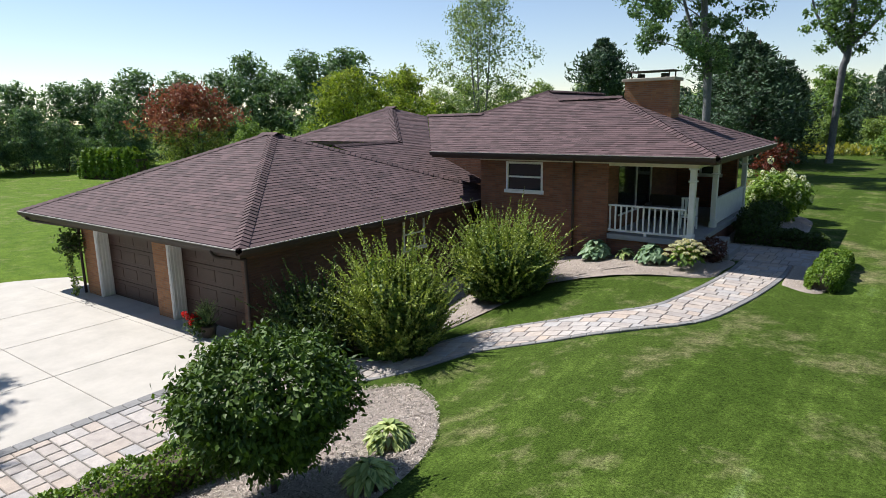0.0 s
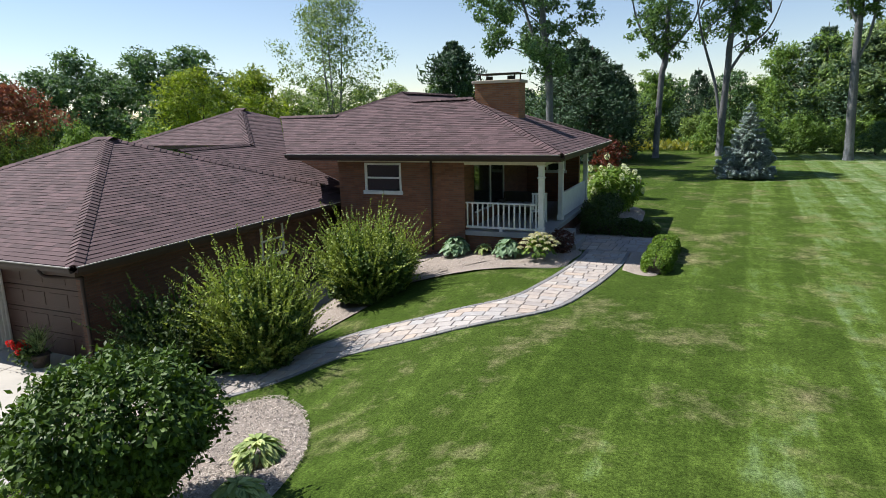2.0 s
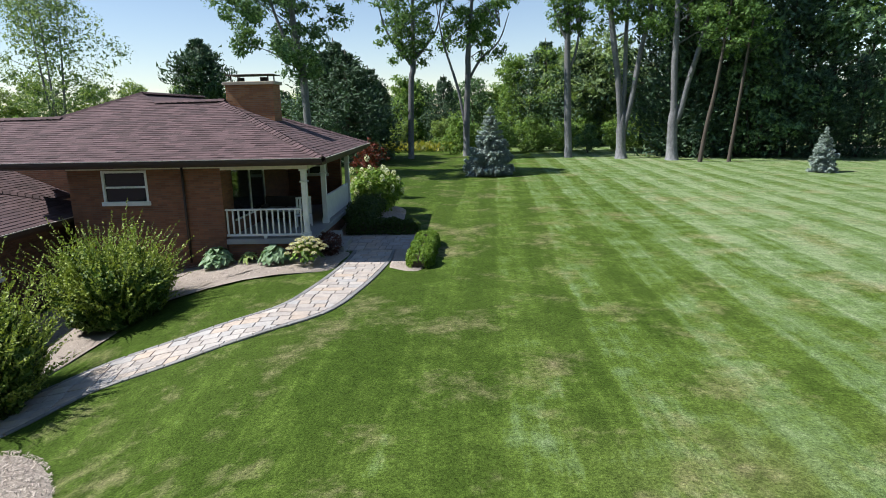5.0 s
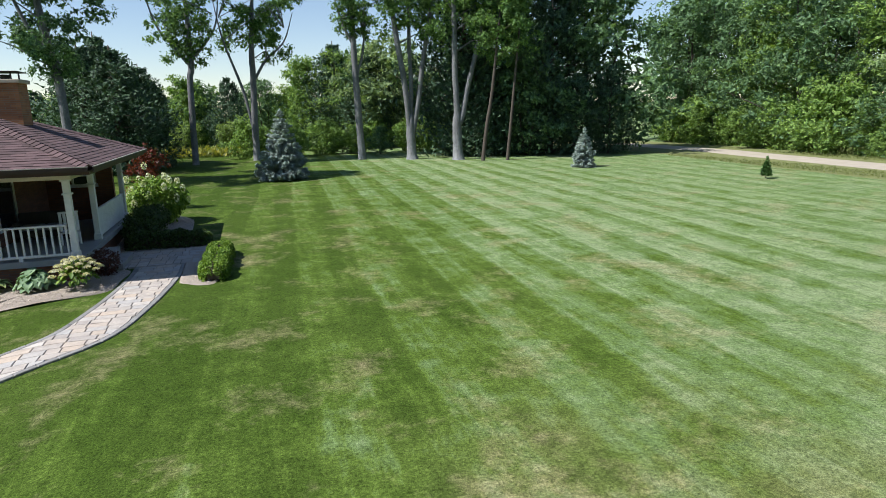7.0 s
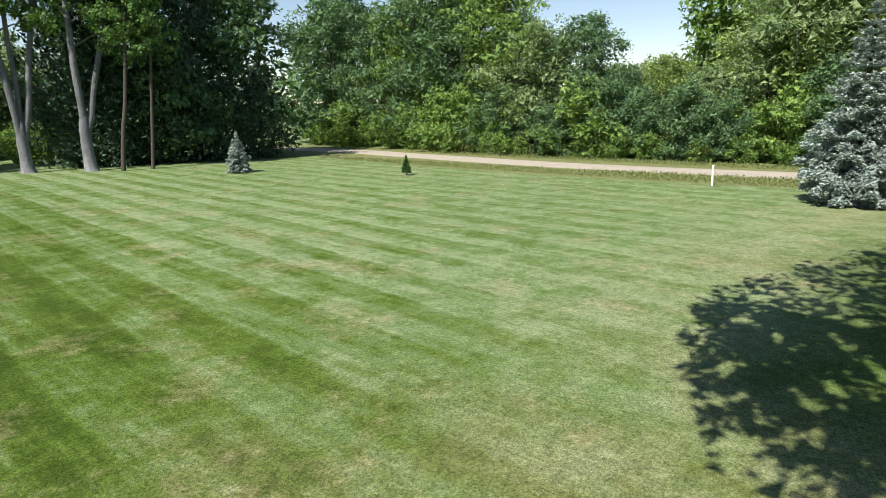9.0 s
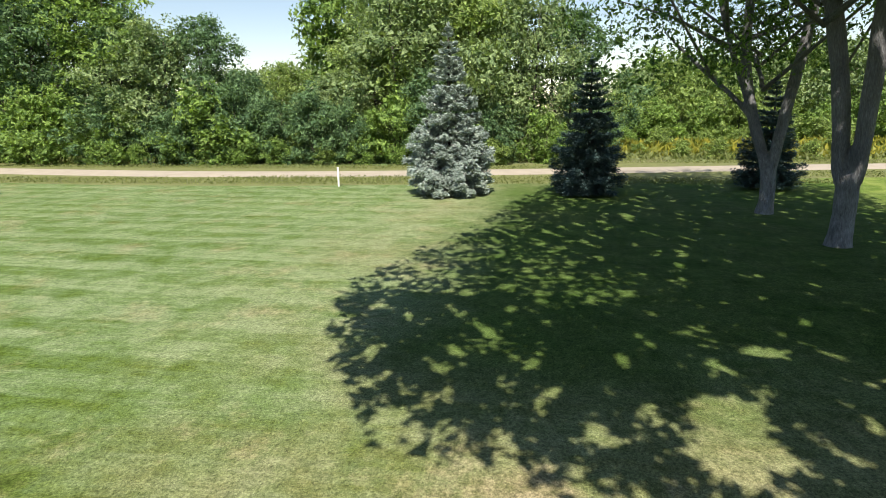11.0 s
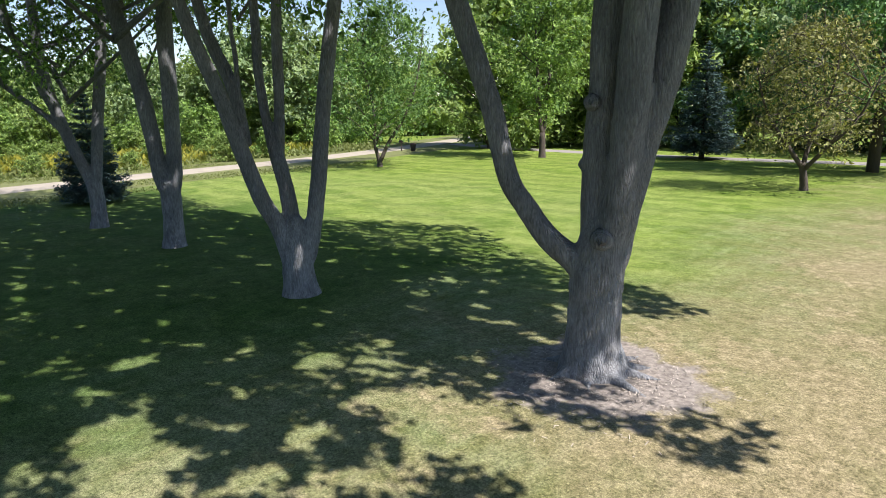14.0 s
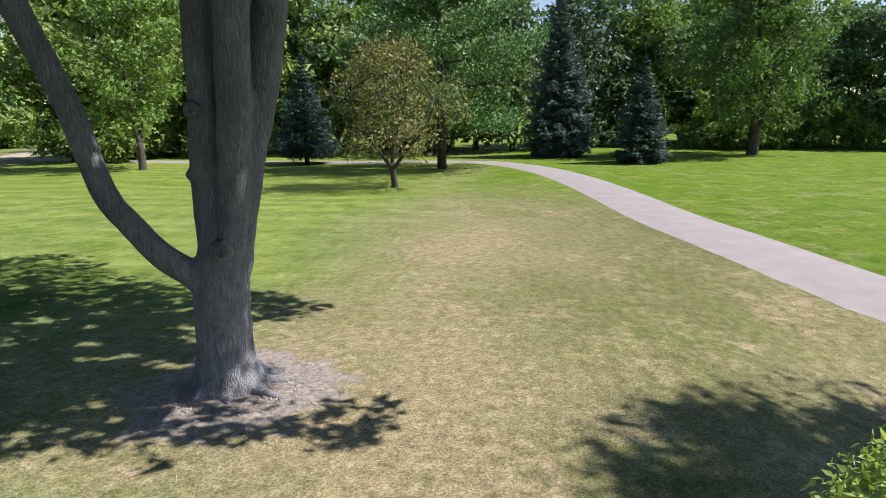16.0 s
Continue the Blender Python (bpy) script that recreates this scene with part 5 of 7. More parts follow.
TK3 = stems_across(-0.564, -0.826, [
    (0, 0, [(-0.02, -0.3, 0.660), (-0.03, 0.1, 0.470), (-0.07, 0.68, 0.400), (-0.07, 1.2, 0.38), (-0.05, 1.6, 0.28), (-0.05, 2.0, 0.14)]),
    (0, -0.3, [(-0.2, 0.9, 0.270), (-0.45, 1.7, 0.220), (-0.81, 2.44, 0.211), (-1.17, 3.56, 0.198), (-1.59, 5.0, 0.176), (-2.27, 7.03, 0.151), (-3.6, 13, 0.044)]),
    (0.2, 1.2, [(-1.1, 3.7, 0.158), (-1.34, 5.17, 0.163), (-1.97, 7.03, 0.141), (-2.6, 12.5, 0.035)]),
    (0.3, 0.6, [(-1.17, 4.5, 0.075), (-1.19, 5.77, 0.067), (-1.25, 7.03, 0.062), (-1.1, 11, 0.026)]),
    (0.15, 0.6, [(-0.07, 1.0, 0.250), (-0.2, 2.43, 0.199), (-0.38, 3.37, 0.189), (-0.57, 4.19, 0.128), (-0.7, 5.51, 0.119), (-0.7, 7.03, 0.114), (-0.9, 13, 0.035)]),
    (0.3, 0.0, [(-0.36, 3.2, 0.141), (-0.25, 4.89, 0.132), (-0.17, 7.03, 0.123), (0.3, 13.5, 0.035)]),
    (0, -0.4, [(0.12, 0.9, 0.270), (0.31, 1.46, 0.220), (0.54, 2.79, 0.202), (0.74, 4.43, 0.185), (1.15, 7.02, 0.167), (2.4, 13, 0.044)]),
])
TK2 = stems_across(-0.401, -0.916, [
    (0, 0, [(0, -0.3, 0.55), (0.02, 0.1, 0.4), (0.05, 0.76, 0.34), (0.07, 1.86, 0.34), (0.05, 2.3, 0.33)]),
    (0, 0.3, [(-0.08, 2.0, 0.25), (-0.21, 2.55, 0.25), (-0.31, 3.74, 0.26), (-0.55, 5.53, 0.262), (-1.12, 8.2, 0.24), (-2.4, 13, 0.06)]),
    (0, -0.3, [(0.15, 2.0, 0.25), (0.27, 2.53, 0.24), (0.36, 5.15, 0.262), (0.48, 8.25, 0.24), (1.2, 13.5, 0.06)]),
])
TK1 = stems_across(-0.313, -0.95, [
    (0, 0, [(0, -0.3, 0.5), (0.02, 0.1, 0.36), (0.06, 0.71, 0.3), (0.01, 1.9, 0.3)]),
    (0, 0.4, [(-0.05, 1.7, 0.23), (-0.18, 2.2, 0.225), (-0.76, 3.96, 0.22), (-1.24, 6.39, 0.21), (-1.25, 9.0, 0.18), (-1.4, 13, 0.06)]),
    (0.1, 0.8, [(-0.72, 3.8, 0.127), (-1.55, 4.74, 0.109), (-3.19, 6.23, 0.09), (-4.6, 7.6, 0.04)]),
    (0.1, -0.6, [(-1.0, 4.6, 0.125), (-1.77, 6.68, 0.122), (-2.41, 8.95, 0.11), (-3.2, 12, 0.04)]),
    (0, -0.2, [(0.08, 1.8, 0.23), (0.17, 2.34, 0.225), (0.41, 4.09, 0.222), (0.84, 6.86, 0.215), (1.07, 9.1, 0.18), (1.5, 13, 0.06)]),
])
# lawn shade and sun gaps fitted to the view; row's crowns cut to match
SHADE = [(7.6, 2.4), (10.7, 4.1), (12.4, 4.5), (14.4, 5.0), (17.3, 4.4), (20, 3.6), (25.6, 2.4), (38, -0.5), (70, -2), (70, -19), (35, -16), (27, -14.6),
         (22.5, -15.2), (18.2, -18.1), (15, -18.6), (12, -16), (10.2, -16.2), (6.9, -15), (4.1, -14.1), (4.9, -12.6), (7.6, -12.2), (6.2, -10.6), (4.4, -9.6), (3.0, -9.3), (2.2, -8.9), (1.7, -8.2),
         (2.5, -7.2), (3.0, -7.5), (3.6, -7.3), (4.4, -7.1), (4.7, -6.5), (5.2, -6.7), (6.3, -6.9), (7.4, -5.9), (5.9, -5.7), (5.5, -5.2), (4.9, -5.6), (3.6, -5.6), (3.4, -5.0), (4.0, -4.0), (4.8, -2.8), (5.6, -1.6),
         (6.2, -0.6), (6.9, 0.3), (7.2, 1.2)]
GAPS = [(8.7, -2.75, 1.0, 0.6), (7.8, -2.6, 0.75, 0.75), (11.5, -4.1, 0.35, 0.55), (10.4, -5.6, 0.3, 0.45), (9.0, -6.3, 0.4, 0.5), (7.2, -7.2, 0.2, 0.25), (6.8, -4.6, 0.35, 0.45), (6.5, -3.4, 0.3, 0.4),
        (5.6, -4.0, 0.25, 0.35), (5.2, -4.6, 0.4, 0.3), (6.5, -1.2, 0.25, 0.4), (9.9, 1.7, 0.4, 0.3), (19.5, -4.2, 0.7, 0.25), (26, -3.4, 1.0, 0.25)]


def crown_keep(x0, y0, full):
    """Which crown points of a tree at (x0, y0) cast their shade inside the outline and out of the gaps."""
    def keep(p):
        k = p[:, 2] / sun_dir.z
        w = 0.24 * np.sin(p[:, 1] * 3.1 + p[:, 2] * 2.3) + 0.2 * np.sin(p[:, 0] * 4.3 - p[:, 2] * 1.7)
        gx, gy = x0 + p[:, 0] - sun_dir.x * k + w, y0 + p[:, 1] - sun_dir.y * k + 0.6 * w
        ok = np.zeros(len(p), bool)
        for (ax, ay), (bx, by) in zip(SHADE, SHADE[1:] + SHADE[:1]):
            if ay != by:
                ok ^= ((ay > gy) != (by > gy)) & (gx < (bx - ax) * (gy - ay) / (by - ay) + ax)
        gx, gy = gx - 0.6 * w, gy - 0.4 * w
        # leaves left out so that flecks of sun reach the lawn
        ok &= np.sin(gx * 1.9 + 1.3 * np.sin(gy * 2.1)) * np.sin(gy * 4.1 + 1.4 * np.sin(gx * 1.3)) < 0.76
        ok &= np.sin(gx * 3.3 + 2.0 * np.sin(gy * 1.7 + gx)) * np.sin(gy * 5.3 + 1.6 * np.sin(gx * 2.1)) < 0.78
        # thinner where its shade would fall far over towards the next tree
        ok &= (gx < full) | (np.arange(len(p)) % 5 < 2)
        for cx, cy, rx, ry in GAPS:
            ok &= ((gx - cx) / rx) ** 2 + ((gy - cy) / ry) ** 2 > 1
        return ok
    return keep


def lobes(x0, y0, spots):
    """Clumps added to the crown to cast shade, each given by where that lies, its height and its radius."""
    return [(gx + sun_dir.x * h / sun_dir.z - x0, gy + sun_dir.y * h / sun_dir.z - y0, h, r) for gx, gy, h, r in spots]


SHADE_CLUMPS = {
    21: [(4.6, -4.4, 9.2, 1.0), (5.4, -3.0, 9.6, 1.1), (6.2, -1.6, 9.8, 1.1), (4.3, -5.2, 8.8, 0.7), (6.9, -3.9, 10, 1.0), (6.0, -5.0, 9.6, 0.8), (7.4, -0.9, 9.8, 0.9), (2.4, -8.2, 8.6, 0.7), (8.4, 1.5, 9.8, 1.5), (10.9, 2.8, 10.5, 1.5), (13.2, 3.4, 11.5, 1.6), (8.6, -0.4, 10.0, 1.5), (11, 0.6, 11, 1.6), (13.5, 1.2, 12, 1.6), (7.2, -1.7, 10.2, 0.9), (10.8, -1.4, 11.5, 1.3), (13, -1.4, 12.5, 1.5),
         (10.5, -3.9, 11, 1.0), (8.4, -4.6, 10.5, 0.9), (6.9, -13.6, 10.5, 1.3), (9.5, -14.6, 11.5, 1.5), (5.4, -13.5, 10, 0.7), (9.2, -12.4, 11.5, 1.4), (2.9, -7.9, 8.6, 0.75), (4.6, -7.6, 9.0, 0.9),
         (6.2, -7.8, 9.5, 1.2), (7.9, -7.8, 10, 1.3), (6.6, -9.4, 10, 1.2), (8.6, -9.7, 10.5, 1.5), (8.5, -11.2, 11, 1.3), (11.5, -12.5, 12, 1.6), (7.4, -6.0, 10, 0.9), (11, -8, 12, 1.7), (12, 2.2, 11, 1.4), (9.6, 2.1, 10.2, 1.3), (14.6, 2.7, 11.8, 1.4), (10, -0.4, 10.8, 1.4), (12.3, -0.3, 11.6, 1.5), (14.9, 0.5, 12.4, 1.5), (9.6, 0.9, 10.4, 1.3), (11.8, 3.4, 10.9, 1.0), (13.8, 4.1, 11.4, 0.9)],
    22: [(16, 3.4, 11.5, 1.6), (18.6, 2.9, 12.5, 1.6), (16.3, 1.0, 12, 1.6), (21.5, 2.2, 12.5, 1.7), (19, 0.4, 13, 1.7), (16, -16.6, 11.5, 1.7), (13.4, -16.2, 11, 1.5), (18.4, -15.8, 12, 1.7), (14.2, -14, 11, 1.6),
         (17, -13.6, 12, 1.7), (20.5, -14, 13, 1.6), (14, -11, 11, 1.6), (17, -10.5, 12, 1.7), (14.5, -4, 11, 1.5), (17, -4.2, 12, 1.6), (15.5, -8.3, 11.5, 1.7), (19, -8, 13, 1.7)],
    23: [(24.5, 1.2, 11.5, 1.7), (27.5, 0.6, 12.5, 1.7), (22, 0.2, 11, 1.6), (25.5, -1.5, 12, 1.7), (23.2, -13.2, 11.5, 1.6), (25.8, -12.8, 12.5, 1.6), (22.5, -10.6, 11, 1.7), (25.5, -9, 12, 1.8), (22, -3, 11, 1.7), (24.5, -5.5, 12, 1.8)],
    24: [(31, 0.0, 11, 1.8), (34.5, -0.9, 12, 1.8), (29, -2, 10, 1.8), (30, -12.5, 11, 1.7), (33, -13, 12, 1.7), (29.5, -8, 10, 1.8), (33, -5, 12, 1.9)],
}
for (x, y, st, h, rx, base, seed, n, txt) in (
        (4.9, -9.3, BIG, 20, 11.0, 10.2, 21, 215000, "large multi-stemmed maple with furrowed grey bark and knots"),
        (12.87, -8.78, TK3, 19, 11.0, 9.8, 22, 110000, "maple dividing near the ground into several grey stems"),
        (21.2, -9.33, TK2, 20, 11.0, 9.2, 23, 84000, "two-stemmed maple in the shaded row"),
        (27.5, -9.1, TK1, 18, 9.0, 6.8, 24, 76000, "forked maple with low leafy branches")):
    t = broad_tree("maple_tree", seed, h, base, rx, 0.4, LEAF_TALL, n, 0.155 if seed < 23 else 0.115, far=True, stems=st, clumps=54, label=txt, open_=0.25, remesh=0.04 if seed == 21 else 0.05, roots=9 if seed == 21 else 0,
                   extra=lobes(x, y, SHADE_CLUMPS[seed]), keep=crown_keep(x, y, x + 9.5))
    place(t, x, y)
# sawn-off branch stubs grown over to knots on the big maple
WOOD_CUT = plain("weathered_cut_wood", (0.13, 0.105, 0.095), 0.9, 0.4, 14.0)
maple = bpy.data.objects["maple_tree"]
for (x, y, z, r) in ((-0.25, 0.46, 2.4, 0.13), (0.09, 0.3, 4.56, 0.1)):
    v, f = tube_data([[(x + 0.07, y - 0.13, z, r * 1.5), (x + 0.02, y - 0.03, z, r * 1.25), (x - 0.02, y + 0.04, z + 0.01, r * 1.02), (x - 0.035, y + 0.066, z + 0.01, r * 0.8), (x - 0.03, y + 0.06, z + 0.01, r * 0.62)]], 14, np.random.default_rng(3), 0.07)
    knot = raw("knot", v, f, BARK, maple, True)
    v, f = tube_data([[(x - 0.02, y + 0.04, z + 0.01, r * 0.66), (x - 0.031, y + 0.059, z + 0.012, r * 0.6)]], 12, np.random.default_rng(4), 0.1)
    raw("cut_face", v, f, WOOD_CUT, knot)
# two more stand behind the viewer's left and shade the pad and the dry lawn
for (x, y, h, rx, base, seed) in ((-18.0, -9.6, 20, 4.4, 10.5, 25), (-27.2, 0.3, 19, 3.2, 11.0, 26)):
    t = broad_tree("maple_tree", seed, h, base, rx, 0.3, LEAF_MAPLE, 15000, 0.16, clumps=26, label="leafy maple beside the driveway", open_=0.2)
    place(t, x, y)

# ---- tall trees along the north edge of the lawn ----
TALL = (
    # place, height, where the crown starts, its radius and lean, trunk radius, leaves, the line across the view, stems
    # fitted along it
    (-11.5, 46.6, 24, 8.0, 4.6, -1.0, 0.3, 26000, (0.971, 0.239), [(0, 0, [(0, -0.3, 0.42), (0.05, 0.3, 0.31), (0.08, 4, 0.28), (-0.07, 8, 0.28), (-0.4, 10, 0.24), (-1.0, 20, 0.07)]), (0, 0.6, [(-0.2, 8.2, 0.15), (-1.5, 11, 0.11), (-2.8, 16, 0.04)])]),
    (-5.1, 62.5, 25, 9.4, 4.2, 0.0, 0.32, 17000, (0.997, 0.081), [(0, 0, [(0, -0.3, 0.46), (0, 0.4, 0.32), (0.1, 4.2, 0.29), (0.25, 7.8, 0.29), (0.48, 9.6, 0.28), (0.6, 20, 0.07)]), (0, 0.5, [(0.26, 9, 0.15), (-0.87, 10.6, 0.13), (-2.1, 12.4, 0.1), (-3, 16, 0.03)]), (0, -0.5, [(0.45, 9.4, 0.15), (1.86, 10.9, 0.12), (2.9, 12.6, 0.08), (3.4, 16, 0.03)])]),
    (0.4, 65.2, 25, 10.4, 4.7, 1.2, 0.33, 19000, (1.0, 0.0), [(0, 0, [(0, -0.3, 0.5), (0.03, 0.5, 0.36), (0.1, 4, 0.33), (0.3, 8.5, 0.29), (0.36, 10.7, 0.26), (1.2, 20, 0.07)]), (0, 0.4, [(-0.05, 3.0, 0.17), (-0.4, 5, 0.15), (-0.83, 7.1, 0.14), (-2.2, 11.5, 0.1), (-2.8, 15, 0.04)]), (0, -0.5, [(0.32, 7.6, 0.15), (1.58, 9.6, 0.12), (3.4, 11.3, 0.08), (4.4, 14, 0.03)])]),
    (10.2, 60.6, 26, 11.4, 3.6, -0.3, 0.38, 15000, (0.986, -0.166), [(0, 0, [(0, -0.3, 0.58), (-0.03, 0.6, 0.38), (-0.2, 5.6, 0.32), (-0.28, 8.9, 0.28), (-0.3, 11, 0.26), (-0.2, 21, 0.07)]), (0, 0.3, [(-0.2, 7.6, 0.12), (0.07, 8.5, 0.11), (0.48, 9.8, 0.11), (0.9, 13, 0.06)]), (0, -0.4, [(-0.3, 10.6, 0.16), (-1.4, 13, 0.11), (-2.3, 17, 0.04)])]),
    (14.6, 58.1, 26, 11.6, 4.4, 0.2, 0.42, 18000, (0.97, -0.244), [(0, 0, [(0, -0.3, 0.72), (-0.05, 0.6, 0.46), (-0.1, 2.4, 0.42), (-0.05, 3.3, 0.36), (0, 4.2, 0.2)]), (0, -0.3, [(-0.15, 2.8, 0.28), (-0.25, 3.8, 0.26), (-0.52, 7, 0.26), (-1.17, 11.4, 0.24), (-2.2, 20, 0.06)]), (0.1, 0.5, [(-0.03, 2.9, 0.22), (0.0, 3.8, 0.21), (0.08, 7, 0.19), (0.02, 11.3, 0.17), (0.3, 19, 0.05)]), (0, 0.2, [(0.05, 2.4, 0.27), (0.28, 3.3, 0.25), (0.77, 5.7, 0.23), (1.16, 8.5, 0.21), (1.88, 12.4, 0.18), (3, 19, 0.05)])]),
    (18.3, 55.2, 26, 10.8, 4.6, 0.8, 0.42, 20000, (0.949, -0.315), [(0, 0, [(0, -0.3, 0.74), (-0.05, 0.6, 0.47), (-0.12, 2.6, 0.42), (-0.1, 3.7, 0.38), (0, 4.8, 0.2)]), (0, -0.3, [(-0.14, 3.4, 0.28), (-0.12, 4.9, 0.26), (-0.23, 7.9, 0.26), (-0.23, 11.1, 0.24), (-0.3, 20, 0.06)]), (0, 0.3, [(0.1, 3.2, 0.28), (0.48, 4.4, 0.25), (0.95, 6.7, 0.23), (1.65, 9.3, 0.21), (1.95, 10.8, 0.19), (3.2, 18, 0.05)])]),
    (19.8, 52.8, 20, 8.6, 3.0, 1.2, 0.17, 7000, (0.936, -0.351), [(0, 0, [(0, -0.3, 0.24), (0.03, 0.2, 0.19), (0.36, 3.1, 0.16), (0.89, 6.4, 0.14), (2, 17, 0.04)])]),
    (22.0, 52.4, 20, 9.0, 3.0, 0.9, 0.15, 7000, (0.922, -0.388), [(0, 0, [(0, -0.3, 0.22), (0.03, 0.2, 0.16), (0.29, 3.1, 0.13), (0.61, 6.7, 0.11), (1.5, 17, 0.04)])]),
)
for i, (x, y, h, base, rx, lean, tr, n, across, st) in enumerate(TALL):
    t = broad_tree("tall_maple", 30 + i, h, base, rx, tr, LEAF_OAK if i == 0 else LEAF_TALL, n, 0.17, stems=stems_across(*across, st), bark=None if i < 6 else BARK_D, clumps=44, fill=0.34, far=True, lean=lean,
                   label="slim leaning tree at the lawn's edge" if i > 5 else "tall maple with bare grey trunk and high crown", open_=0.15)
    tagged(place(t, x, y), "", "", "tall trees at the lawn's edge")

# ---- spruces ----
place(spruce("blue_spruce", 41, 4.8, 1.8, NEEDLE_BLUE, 36000, "young blue spruce on the open lawn", leaf=0.085, base=0.1), 2.0, 44.6)
place(spruce("small_spruce", 42, 2.95, 1.0, NEEDLE_BLUE, 11000, "small blue-green spruce on the lawn", leaf=0.12, base=0.08), 24.3, 42.8)
place(spruce("tiny_spruce", 43, 1.35, 0.38, NEEDLE_PINE, 2200, "very small young evergreen near the road", leaf=0.07), 29.9, 30.6)
place(spruce("blue_spruce", 44, 8.6, 2.35, NEEDLE_BLUE, 62000, "silvery blue spruce by the road", base=0.4, leaf=0.062), 32.2, 4.9)
place(spruce("dark_spruce", 45, 6.9, 2.1, NEEDLE_DARK, 34000, "dark blue spruce in shade by the road", base=0.3, leaf=0.062), 32.7, -2.2)
place(spruce("dark_spruce", 46, 5.8, 1.9, NEEDLE_DARK, 24000, "dark spruce behind the shade trees", base=0.3, leaf=0.065), 35.6, -11.8)
place(spruce("dark_spruce", 47, 10, 3.0, NEEDLE_DARK, 13000, "dark spruce beyond the drive", base=0.8), 20.4, -56.5)
place(spruce("blue_spruce", 48, 16.0, 3.7, NEEDLE_MID, 44000, "tall blue spruce beside the driveway", base=0.4, leaf=0.078), -3.2, -64.5)
place(spruce("dark_spruce", 49, 9.0, 2.7, NEEDLE_DARK, 13000, "dark blue spruce on the far lawn", base=0.3), -9.8, -56)
place(pine("white_pine", 50, 19, 7.5, NEEDLE_PINE, 52000, "large white pine with layered plumes", base=2.6, leaf=0.14, far=True, puff=0.05), 6.9, -51.0)
place(broad_tree("maple_tree", 54, 18, 4.2, 6.4, 0.3, LEAF_MAPLE, 14000, 0.2, clumps=36, label="sunlit yellow-green maple beyond the drive", bark=BARK_D, open_=0.1, far=True), 33.5, -51.0)
LEANING = [[(0, 0, -0.3, 0.32), (0, 0, 0.2, 0.24), (0.0, 0.0, 0.7, 0.22)], [(0.05, 0.05, 0.5, 0.17), (0.25, 0.3, 2.2, 0.15), (0.3, 0.3, 5.0, 0.12), (0.9, 1.2, 10.5, 0.04)],
           [(-0.05, -0.05, 0.5, 0.18), (-0.55, -0.6, 2.0, 0.16), (-1.5, -1.65, 4.2, 0.13), (-2.2, -2.4, 7.0, 0.09), (-2.6, -2.9, 11.0, 0.03)]]
# crab apple, far maple, roadside tree
CRAB = [[(0, 0, -0.3, 0.3), (0.02, 0, 0.2, 0.22), (0.1, 0.05, 0.9, 0.19), (0.2, 0.1, 1.5, 0.18)], [(0.15, 0.1, 1.2, 0.14), (0.9, 0.5, 2.4, 0.12), (2.0, 0.8, 4.2, 0.08), (2.6, 1.2, 6.5, 0.03)],
        [(0.15, 0.1, 1.3, 0.13), (0.0, -0.4, 2.8, 0.11), (-0.6, -0.8, 5.0, 0.07), (-0.8, -1.0, 7.6, 0.03)], [(0.1, 0.05, 1.1, 0.13), (-0.9, 0.4, 2.3, 0.1), (-2.2, 0.8, 3.8, 0.07), (-3.0, 1.2, 5.8, 0.03)]]
place(broad_tree("crab_apple", 51, 8.6, 2.2, 4.5, 0.17, LEAF_OLIVE, 9500, 0.11, clumps=64, label="sparse crab apple with half-bare twigs", open_=0.35, bark=BARK_D, stems=CRAB, twigs=4, fill=0.3), 8.1, -37.9)
place(broad_tree("maple_tree", 52, 19, 4.0, 9.0, 0.5, LEAF_TALL, 22000, 0.24, far=True, clumps=44, label="broad maple on the far lawn", bark=BARK_D, open_=0.1), -21.9, -64.8)
place(broad_tree("roadside_tree", 53, 13.0, 3.0, 6.4, 0.2, LEAF_TALL, 13000, 0.16, far=True, clumps=44, stems=LEANING, label="leaning roadside tree by the mailbox", bark=BARK_D, open_=0.15), 39.4, -35.4)

